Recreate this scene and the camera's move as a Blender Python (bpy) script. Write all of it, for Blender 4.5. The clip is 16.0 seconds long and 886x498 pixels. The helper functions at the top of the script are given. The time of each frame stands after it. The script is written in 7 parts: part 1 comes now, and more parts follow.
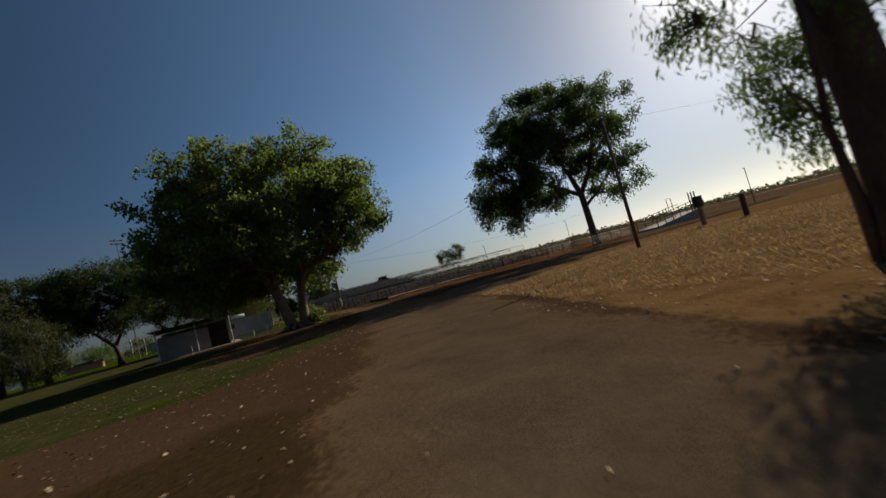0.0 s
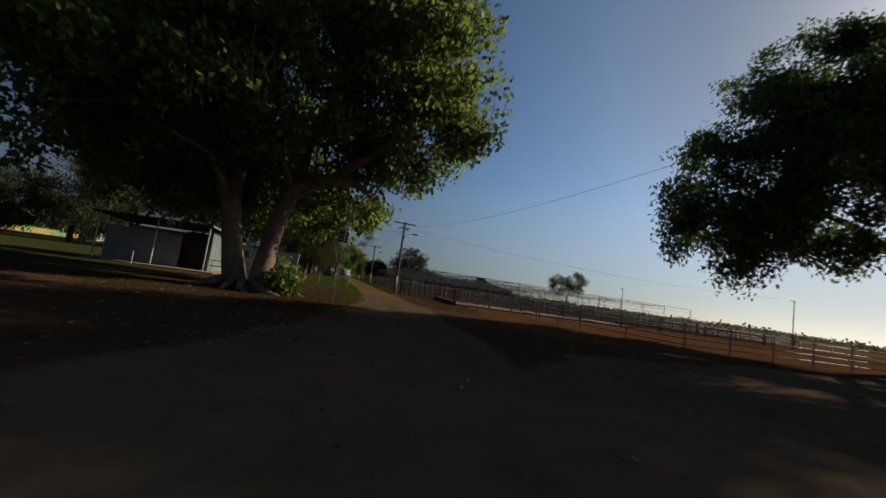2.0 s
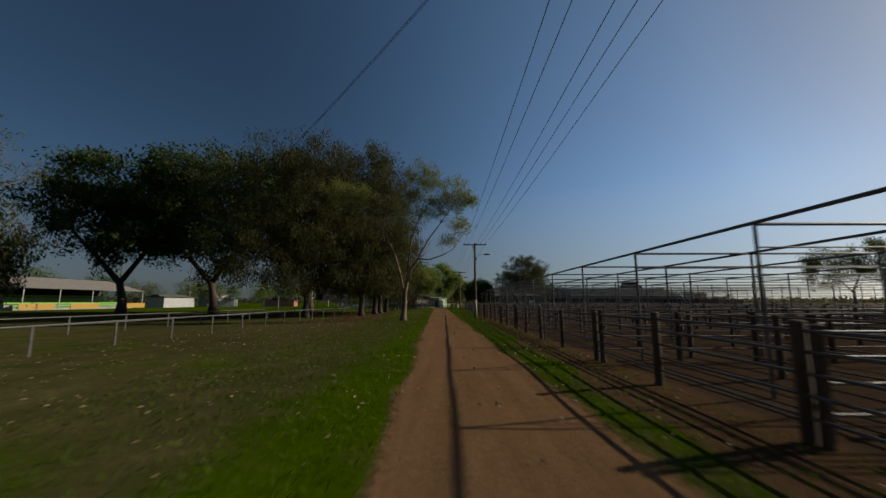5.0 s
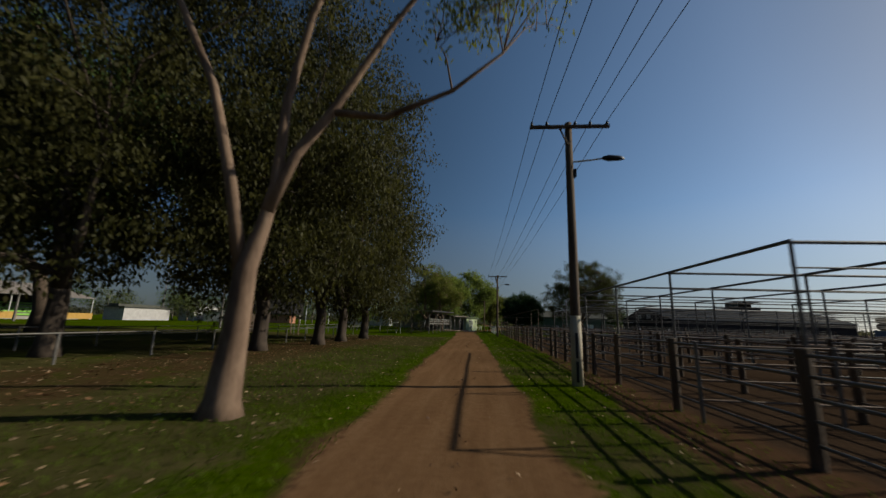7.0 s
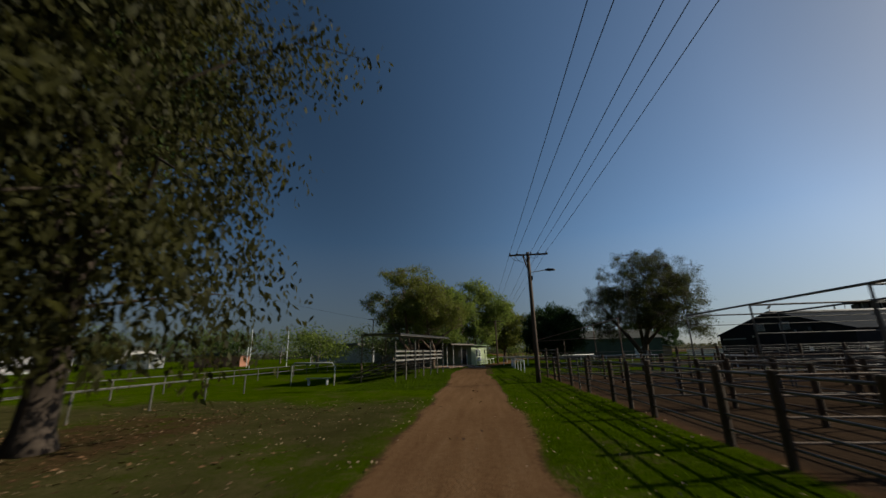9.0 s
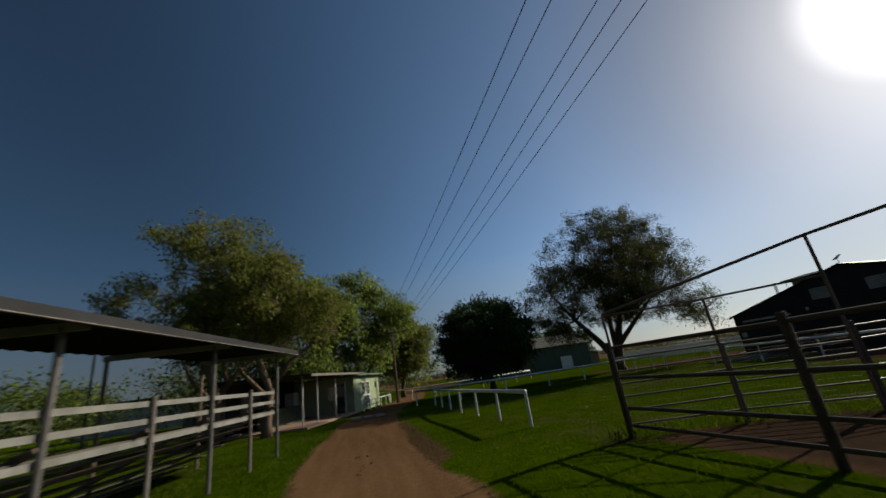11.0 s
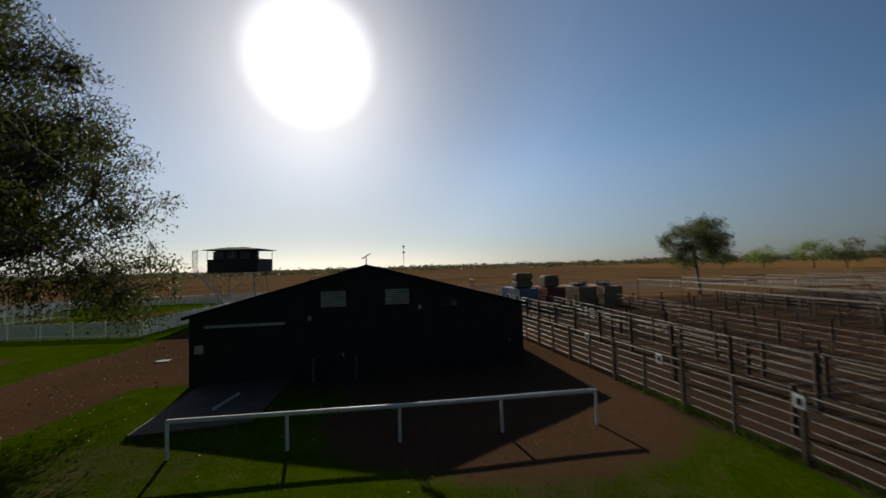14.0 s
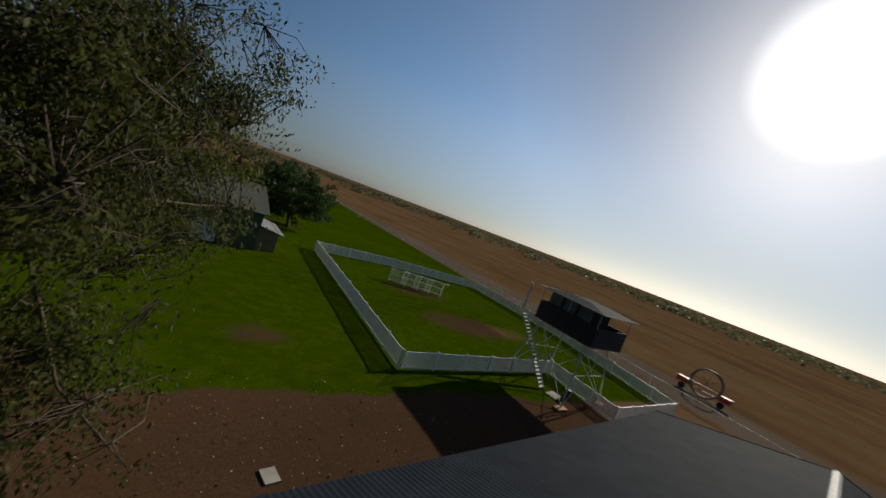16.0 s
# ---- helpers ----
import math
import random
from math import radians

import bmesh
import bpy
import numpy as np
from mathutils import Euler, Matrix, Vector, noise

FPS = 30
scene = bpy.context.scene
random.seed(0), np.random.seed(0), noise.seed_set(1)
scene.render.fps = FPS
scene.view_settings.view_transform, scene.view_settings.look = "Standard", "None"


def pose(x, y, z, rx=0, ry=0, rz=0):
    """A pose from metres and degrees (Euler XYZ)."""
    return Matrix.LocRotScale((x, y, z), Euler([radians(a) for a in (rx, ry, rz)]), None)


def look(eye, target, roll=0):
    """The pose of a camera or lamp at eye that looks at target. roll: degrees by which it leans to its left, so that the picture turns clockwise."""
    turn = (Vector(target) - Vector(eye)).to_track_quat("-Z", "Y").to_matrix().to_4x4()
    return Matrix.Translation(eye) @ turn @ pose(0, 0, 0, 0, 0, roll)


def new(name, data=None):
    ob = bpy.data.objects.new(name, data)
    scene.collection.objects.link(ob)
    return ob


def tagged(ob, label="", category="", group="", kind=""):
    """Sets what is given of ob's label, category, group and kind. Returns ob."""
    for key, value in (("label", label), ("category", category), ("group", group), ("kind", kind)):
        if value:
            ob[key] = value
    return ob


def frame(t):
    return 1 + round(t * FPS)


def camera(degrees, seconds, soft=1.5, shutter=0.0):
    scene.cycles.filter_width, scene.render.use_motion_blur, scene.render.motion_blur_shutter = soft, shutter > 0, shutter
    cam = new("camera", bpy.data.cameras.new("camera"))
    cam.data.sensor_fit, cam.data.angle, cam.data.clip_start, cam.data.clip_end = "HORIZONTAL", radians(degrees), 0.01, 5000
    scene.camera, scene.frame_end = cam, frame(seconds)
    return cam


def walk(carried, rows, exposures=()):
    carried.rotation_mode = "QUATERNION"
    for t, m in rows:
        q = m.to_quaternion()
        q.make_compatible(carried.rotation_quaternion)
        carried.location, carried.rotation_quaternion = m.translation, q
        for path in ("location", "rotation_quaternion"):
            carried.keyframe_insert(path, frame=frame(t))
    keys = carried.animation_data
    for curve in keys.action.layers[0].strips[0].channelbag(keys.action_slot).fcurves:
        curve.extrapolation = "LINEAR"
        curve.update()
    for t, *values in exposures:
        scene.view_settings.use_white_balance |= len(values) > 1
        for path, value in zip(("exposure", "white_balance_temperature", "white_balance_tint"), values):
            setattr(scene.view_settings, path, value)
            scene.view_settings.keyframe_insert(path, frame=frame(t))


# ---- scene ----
cam = camera(99.0, 16.0, soft=1.5, shutter=0.2)
PATH = [
    (0, (-15.638, -68.838, 1.825), (-14.599, -67.134, 1.948), -14.7),
    (0.5, (-12.885, -64.884, 2.109), (-11.931, -63.135, 2.281), -7.5),
    (1, (-9.466, -61.072, 2.044), (-8.683, -59.241, 2.229), 0.5),
    (1.5, (-6.266, -54.293, 1.919), (-5.644, -52.401, 2.108), 7.0),
    (2, (-3.914, -46.978, 1.656), (-3.423, -45.049, 1.851), 8.2),
    (2.5, (-2.236, -39.384, 1.547), (-1.978, -37.407, 1.706), 10.7),
    (3, (-1.111, -32.238, 1.43), (-1.052, -30.245, 1.581), 10.3),
    (3.5, (-1.067, -25.036, 1.496), (-1.037, -23.044, 1.673), 6.4),
    (4, (-1.13, -17.364, 1.956), (-1.065, -15.373, 2.136), 2.9),
    (4.2, (-1.15, -14.276, 1.974), (-1.089, -12.287, 2.175), 1.7),
    (6.3, (-0.577, 20.066, 1.812), (-0.676, 22.035, 2.144), -0.1),
    (6.5, (-0.535, 23.336, 1.875), (-0.663, 25.301, 2.22), 0.4),
    (7, (-0.525, 31.3, 1.825), (-0.701, 33.256, 2.205), 1.6),
    (7.5, (-0.698, 38.855, 1.701), (-0.871, 40.799, 2.138), 0.9),
    (8, (-0.902, 46.002, 1.836), (-1.067, 47.933, 2.327), -0.1),
    (10.3, (-1.119, 79.818, 2.074), (-1.255, 81.709, 2.711), -3.9),
    (10.5, (-1.444, 82.331, 1.807), (-1.45, 84.215, 2.479), -5.2),
    (11, (-2.382, 88.429, 1.977), (-1.903, 90.266, 2.607), -8.3),
    (11.5, (-2.45, 94.2, 2.95), (-1.428, 95.849, 3.434), -12.8),
    (12, (-0.500, 98.300, 3.080), (1.091, 99.456, 3.444), -17.6),
    (12.5, (-0.12, 102.437, 3.868), (1.857, 102.708, 4.001), -20.8),
    (13, (2.653, 104.073, 4.459), (4.624, 103.739, 4.44), -18.0),
    (13.5, (6.393, 105.514, 5.13), (8.331, 105.023, 5.112), -11.5),
    (14, (11.238, 105.199, 5.536), (13.231, 105.064, 5.623), -1.6),
    (14.5, (16.338, 105.074, 6.256), (18.302, 105.423, 6.41), 8.7),
    (15, (22.049, 105.69, 7.573), (23.872, 106.506, 7.676), 14.2),
    (15.5, (26.662, 107.091, 8.954), (28.23, 108.333, 8.961), 17.1),
    (16, (31.205, 109.115, 11.212), (32.379, 110.725, 11.036), 20.8),
]
walk(cam, [(t, look(eye, target, roll)) for t, eye, target, roll in PATH], [(0, -0.2, 6250, 4), (16, -0.2, 6250, 4)])

# ---- sky, sun ----
SUN_AZ, SUN_EL = 74.8, 28.4      # degrees clockwise from +y, above the horizon
world = bpy.data.worlds.new("sky")
scene.world = world
world.use_nodes = True
wn = world.node_tree.nodes
sky = wn.new("ShaderNodeTexSky")
sky.sky_type, sky.sun_disc = "NISHITA", False
sky.sun_elevation, sky.sun_rotation = radians(SUN_EL), radians(SUN_AZ)
sky.air_density, sky.dust_density, sky.ozone_density = 0.6, 0.7, 1.3
wn["Background"].inputs["Strength"].default_value = 0.095
sd = Vector((math.cos(radians(SUN_EL)) * math.sin(radians(SUN_AZ)), math.cos(radians(SUN_EL)) * math.cos(radians(SUN_AZ)), math.sin(radians(SUN_EL))))
way = wn.new("ShaderNodeTexCoord")
toward = wn.new("ShaderNodeVectorMath")      # the sky deepens away from the sun
toward.operation = "DOT_PRODUCT"
toward.inputs[1].default_value = sd
world.node_tree.links.new(way.outputs["Generated"], toward.inputs[0])
deepen = wn.new("ShaderNodeMapRange")
deepen.interpolation_type = "SMOOTHSTEP"
for k, v in zip(("From Min", "From Max", "To Min", "To Max"), (0.0, 0.80, 0.52, 1.16)):
    deepen.inputs[k].default_value = v
world.node_tree.links.new(toward.outputs["Value"], deepen.inputs["Value"])
height = wn.new("ShaderNodeSeparateXYZ")      # dust dims the lowest sky
world.node_tree.links.new(way.outputs["Generated"], height.inputs[0])
dust = wn.new("ShaderNodeMapRange")
dust.interpolation_type = "SMOOTHSTEP"
for k, v in zip(("From Min", "From Max", "To Min", "To Max"), (0.0, 0.3, 0.50, 1.0)):
    dust.inputs[k].default_value = v
world.node_tree.links.new(height.outputs["Z"], dust.inputs["Value"])
both = wn.new("ShaderNodeMath")
both.operation = "MULTIPLY"
glare = wn.new("ShaderNodeMapRange")      # thin dust: a small bright ring round the sun
glare.interpolation_type = "SMOOTHSTEP"
for k, v in zip(("From Min", "From Max", "To Min", "To Max"), (0.82, 0.978, 1.0, 0.68)):
    glare.inputs[k].default_value = v
world.node_tree.links.new(toward.outputs["Value"], glare.inputs["Value"])
ring = wn.new("ShaderNodeMath")
ring.operation = "MULTIPLY"
world.node_tree.links.new(deepen.outputs[0], ring.inputs[0])
world.node_tree.links.new(glare.outputs[0], ring.inputs[1])
core = wn.new("ShaderNodeMapRange")
core.interpolation_type = "SMOOTHSTEP"
for k, v in zip(("From Min", "From Max", "To Min", "To Max"), (0.986, 0.999, 1.0, 1.9)):
    core.inputs[k].default_value = v
world.node_tree.links.new(toward.outputs["Value"], core.inputs["Value"])
halo = wn.new("ShaderNodeMath")
halo.operation = "MULTIPLY"
world.node_tree.links.new(ring.outputs[0], halo.inputs[0])
world.node_tree.links.new(core.outputs[0], halo.inputs[1])
world.node_tree.links.new(halo.outputs[0], both.inputs[0])
world.node_tree.links.new(dust.outputs[0], both.inputs[1])
clear = wn.new("ShaderNodeHueSaturation")
clear.inputs["Hue"].default_value = 0.494
pale = wn.new("ShaderNodeMapRange")      # greyer towards the horizon
for k, v in zip(("From Min", "From Max", "To Min", "To Max"), (0.0, 0.28, 0.6, 1.08)):
    pale.inputs[k].default_value = v
world.node_tree.links.new(height.outputs["Z"], pale.inputs["Value"])
world.node_tree.links.new(pale.outputs[0], clear.inputs["Saturation"])
world.node_tree.links.new(sky.outputs[0], clear.inputs["Color"])
world.node_tree.links.new(both.outputs[0], clear.inputs["Value"])
world.node_tree.links.new(clear.outputs[0], wn["Background"].inputs["Color"])
sun = new("sun", bpy.data.lights.new("sun", "SUN"))
sun.data.energy, sun.data.angle, sun.data.color = 5.0, radians(0.6), (1.0, 0.87, 0.70)
sun.matrix_world = look(sd * 300, (0, 0, 0))


# ---- materials ----
def surface(name, a, b, rough=0.85, scale=3.0, fine=40.0, bump=0.15, metal=0.0, vary=0.0, stretch=(1, 1, 1), spec=0.3, trans=0.0):
    """Two colours mixed by coarse and fine noise, with fine relief."""
    m = bpy.data.materials.new(name)
    m.use_nodes = True
    nt = m.node_tree
    n, l = nt.nodes, nt.links
    p = n["Principled BSDF"]
    tc = n.new("ShaderNodeTexCoord")
    mp = n.new("ShaderNodeMapping")
    mp.inputs["Scale"].default_value = stretch
    l.new(tc.outputs["Object"], mp.inputs[0])
    n1, n2 = n.new("ShaderNodeTexNoise"), n.new("ShaderNodeTexNoise")
    for t, s in ((n1, scale), (n2, fine)):
        t.inputs["Scale"].default_value = s
        t.inputs["Detail"].default_value = 5
        l.new(mp.outputs[0], t.inputs["Vector"])
    add = n.new("ShaderNodeMath")
    add.operation = "MULTIPLY_ADD"
    l.new(n2.outputs[0], add.inputs[0])
    add.inputs[1].default_value = 0.5
    l.new(n1.outputs[0], add.inputs[2])
    ramp = n.new("ShaderNodeValToRGB")
    ramp.color_ramp.elements[0].position, ramp.color_ramp.elements[1].position = 0.5, 1.0
    ramp.color_ramp.elements[0].color, ramp.color_ramp.elements[1].color = (*a, 1), (*b, 1)
    l.new(add.outputs[0], ramp.inputs[0])
    colour = ramp.outputs[0]
    if vary:
        geo, hsv = n.new("ShaderNodeNewGeometry"), n.new("ShaderNodeHueSaturation")
        mr = n.new("ShaderNodeMapRange")
        mr.inputs["To Min"].default_value, mr.inputs["To Max"].default_value = 1 - vary, 1 + vary
        l.new(geo.outputs["Random Per Island"], mr.inputs["Value"])
        l.new(mr.outputs[0], hsv.inputs["Value"])
        l.new(colour, hsv.inputs["Color"])
        colour = hsv.outputs[0]
    l.new(colour, p.inputs["Base Color"])
    p.inputs["Roughness"].default_value, p.inputs["Metallic"].default_value = rough, metal
    p.inputs["Specular IOR Level"].default_value = spec
    if bump:
        bp = n.new("ShaderNodeBump")
        bp.inputs["Strength"].default_value, bp.inputs["Distance"].default_value = bump, 0.02
        l.new(add.outputs[0], bp.inputs["Height"])
        l.new(bp.outputs[0], p.inputs["Normal"])
    if trans:
        tr, mix, out = n.new("ShaderNodeBsdfTranslucent"), n.new("ShaderNodeMixShader"), n["Material Output"]
        hs = n.new("ShaderNodeHueSaturation")
        hs.inputs["Saturation"].default_value, hs.inputs["Value"].default_value = 1.1, 1.7
        l.new(colour, hs.inputs["Color"])
        l.new(hs.outputs[0], tr.inputs["Color"])
        mix.inputs[0].default_value = trans
        l.new(p.outputs[0], mix.inputs[1])
        l.new(tr.outputs[0], mix.inputs[2])
        l.new(mix.outputs[0], out.inputs[0])
    return m


def leafy(name, a, b, trans=0.3, rough=0.55):
    return surface(name, a, b, rough=rough, scale=0.5, fine=3, bump=0, vary=0.4, trans=trans, spec=0.08)


WOOD_DARK = surface("weathered_dark_wood", (0.045, 0.030, 0.020), (0.12, 0.085, 0.058), 0.9, 4, 60, 0.4, stretch=(1, 1, 0.15))
WOOD_GREY = surface("grey_timber", (0.12, 0.10, 0.085), (0.26, 0.23, 0.20), 0.9, 4, 60, 0.4, stretch=(1, 1, 0.15))
PIPE = surface("galvanised_pipe", (0.088, 0.081, 0.073), (0.178, 0.168, 0.156), 0.55, 3, 30, 0.05, metal=0.3)
RUST = surface("rusty_pipe", (0.12, 0.08, 0.058), (0.235, 0.17, 0.125), 0.7, 3, 30, 0.1, metal=0.3)
# Copy of rusty_pipe darkened so that backlit posts carry their shade as colour.
RUST_BACKLIT = surface("backlit_rusty_pipe", (0.05, 0.036, 0.028), (0.12, 0.088, 0.066), 0.75, 3, 30, 0.1, metal=0.2)
WHITE = surface("white_paint", (0.6, 0.6, 0.58), (0.8, 0.8, 0.78), 0.5, 3, 40, 0.05)
OFFWHITE = surface("aged_white_board", (0.32, 0.32, 0.30), (0.55, 0.55, 0.52), 0.7, 2, 30, 0.1)
DARK_STEEL = surface("charcoal_sheet_steel", (0.026, 0.025, 0.026), (0.042, 0.041, 0.042), 0.7, 1.2, 20, 0.03, spec=0.12)
ROOF_STEEL = surface("charcoal_roofing", (0.012, 0.016, 0.023), (0.021, 0.026, 0.035), 0.8, 0.8, 20, 0.02, spec=0.03)
ZINC = surface("zinc_sheet", (0.22, 0.22, 0.22), (0.4, 0.4, 0.4), 0.5, 1, 20, 0.05, metal=0.5)
GREY_WALL = surface("grey_rendered_block", (0.17, 0.175, 0.185), (0.24, 0.245, 0.255), 0.85, 1, 40, 0.15)
WHITE_WALL = surface("white_rendered_block", (0.34, 0.325, 0.318), (0.47, 0.455, 0.445), 0.8, 1, 40, 0.12)
GREEN_WALL = surface("pale_grey_green_cladding", (0.125, 0.155, 0.125), (0.20, 0.235, 0.20), 0.6, 0.8, 25, 0.06)
HUT_GREEN = surface("pale_green_weatherboard", (0.24, 0.30, 0.17), (0.36, 0.41, 0.25), 0.7, 0.8, 25, 0.06)
GREEN_TRIM = surface("green_trim", (0.10, 0.15, 0.06), (0.16, 0.21, 0.1), 0.6, 2, 30, 0.05)
SHED_GREEN = surface("olive_green_cladding", (0.05, 0.075, 0.05), (0.08, 0.105, 0.07), 0.6, 0.8, 25, 0.06)
# Near-black that puts indoor shade into wall colour; also a dark notice plate.
SHADE_AND_BOARD = surface("shade_and_board_dark", (0.02, 0.018, 0.017), (0.04, 0.036, 0.032), 0.9, 2, 20, 0.05)
CONCRETE = surface("concrete", (0.22, 0.20, 0.18), (0.36, 0.33, 0.30), 0.9, 0.9, 30, 0.2)
PAVE = surface("reddish_concrete_path", (0.26, 0.16, 0.11), (0.38, 0.26, 0.19), 0.9, 0.9, 30, 0.2)
BRICK_RED = surface("red_brick", (0.30, 0.13, 0.08), (0.45, 0.22, 0.14), 0.9, 4, 40, 0.2)
BARK_PALE = surface("pale_smooth_bark", (0.078, 0.048, 0.028), (0.25, 0.17, 0.105), 0.85, 1.6, 14, 0.4, stretch=(1, 1, 0.35))
BARK_WHITE = surface("cream_gum_bark", (0.072, 0.043, 0.028), (0.235, 0.16, 0.11), 0.88, 1.9, 12, 0.5, stretch=(1, 1, 0.3))
BARK_DARK = surface("rough_dark_bark", (0.038, 0.027, 0.02), (0.12, 0.088, 0.065), 0.95, 3, 22, 0.7, stretch=(1, 1, 0.25))
# Darker copy of rough_dark_bark; the row trunks' shade is in the colour.
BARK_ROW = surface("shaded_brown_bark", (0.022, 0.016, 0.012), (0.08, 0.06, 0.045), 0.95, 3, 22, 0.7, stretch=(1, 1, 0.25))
BARK_GREY = surface("grey_bark", (0.10, 0.085, 0.07), (0.27, 0.235, 0.2), 0.95, 3, 22, 0.6, stretch=(1, 1, 0.25))
LEAF_FIG = leafy("broad_green_leaf", (0.074, 0.100, 0.026), (0.138, 0.168, 0.044), 0.64)
LEAF_DARK = leafy("dark_green_leaf", (0.044, 0.070, 0.020), (0.085, 0.115, 0.032), 0.55)
LEAF_RAIN = leafy("shady_green_leaf", (0.028, 0.044, 0.013), (0.056, 0.078, 0.022), 0.36)
LEAF_GUM = leafy("olive_gum_leaf", (0.05, 0.065, 0.022), (0.10, 0.115, 0.04))
LEAF_TAM = leafy("fine_olive_leaf", (0.030, 0.035, 0.011), (0.064, 0.070, 0.021), 0.36)
LEAF_ROW = leafy("dull_dark_leaf", (0.027, 0.028, 0.009), (0.054, 0.052, 0.016), 0.38)
DULL_ROOF = surface("weathered_grey_green_roofing", (0.06, 0.062, 0.052), (0.10, 0.10, 0.085), 0.8, 0.8, 20, 0.04, spec=0.08)
SLEEVE = surface("cream_painted_sleeve", (0.29, 0.25, 0.18), (0.42, 0.37, 0.28), 0.75, 2, 25, 0.1)
LEAF_MANGO = leafy("deep_green_mango_leaf", (0.018, 0.036, 0.012), (0.042, 0.070, 0.02), 0.25)
LEAF_LIME = leafy("yellow_green_leaf", (0.085, 0.10, 0.022), (0.15, 0.158, 0.04), 0.4)
LEAF_FAR = leafy("dusty_far_leaf", (0.040, 0.042, 0.024), (0.072, 0.070, 0.042), 0.5)
LITTER = surface("dry_fallen_leaf", (0.20, 0.12, 0.065), (0.46, 0.34, 0.22), 0.8, 0.7, 5, 0, vary=0.5)
GRASS_BLADE = surface("grass_blade", (0.038, 0.063, 0.006), (0.082, 0.118, 0.014), 0.8, 0.5, 4, 0, vary=0.35, trans=0.3, spec=0.0)
STRAW_BLADE = surface("dry_straw_blade", (0.30, 0.19, 0.09), (0.5, 0.35, 0.19), 0.8, 0.5, 4, 0, vary=0.35, trans=0.2)
BLUE_CAN = surface("blue_grey_container", (0.12, 0.16, 0.21), (0.2, 0.24, 0.29), 0.6, 1, 20, 0.1)
RED_CAN = surface("rusty_red_container", (0.13, 0.045, 0.035), (0.2, 0.08, 0.055), 0.7, 1, 20, 0.1)
TAN_CAN = surface("tan_container", (0.19, 0.125, 0.07), (0.29, 0.20, 0.12), 0.7, 1, 20, 0.1)
HAY = surface("weathered_hay_bale", (0.12, 0.09, 0.055), (0.25, 0.20, 0.13), 0.95, 3, 30, 0.6)
RED_PAINT = surface("red_paint", (0.30, 0.03, 0.03), (0.42, 0.06, 0.05), 0.5, 2, 20, 0.05)
BLACK = surface("black_plastic", (0.012, 0.012, 0.013), (0.025, 0.025, 0.027), 0.5, 3, 30, 0.05)
GLASS_DARK = surface("dark_window_glass", (0.02, 0.024, 0.03), (0.03, 0.034, 0.04), 0.08, 1, 5, 0, spec=0.6)
SCREEN = surface("weathered_mesh_screen", (0.10, 0.103, 0.106), (0.17, 0.173, 0.176), 0.7, 2, 60, 0.2)
POLE_STEEL = surface("grey_steel_sleeve", (0.38, 0.37, 0.35), (0.55, 0.53, 0.5), 0.6, 2, 20, 0.05)
BRIGHT_GREEN = surface("lime_plastic_seat", (0.16, 0.36, 0.05), (0.22, 0.45, 0.08), 0.5, 2, 20, 0.02)
YELLOW = surface("yellow_banner", (0.36, 0.21, 0.04), (0.46, 0.28, 0.07), 0.6, 2, 20, 0.02)


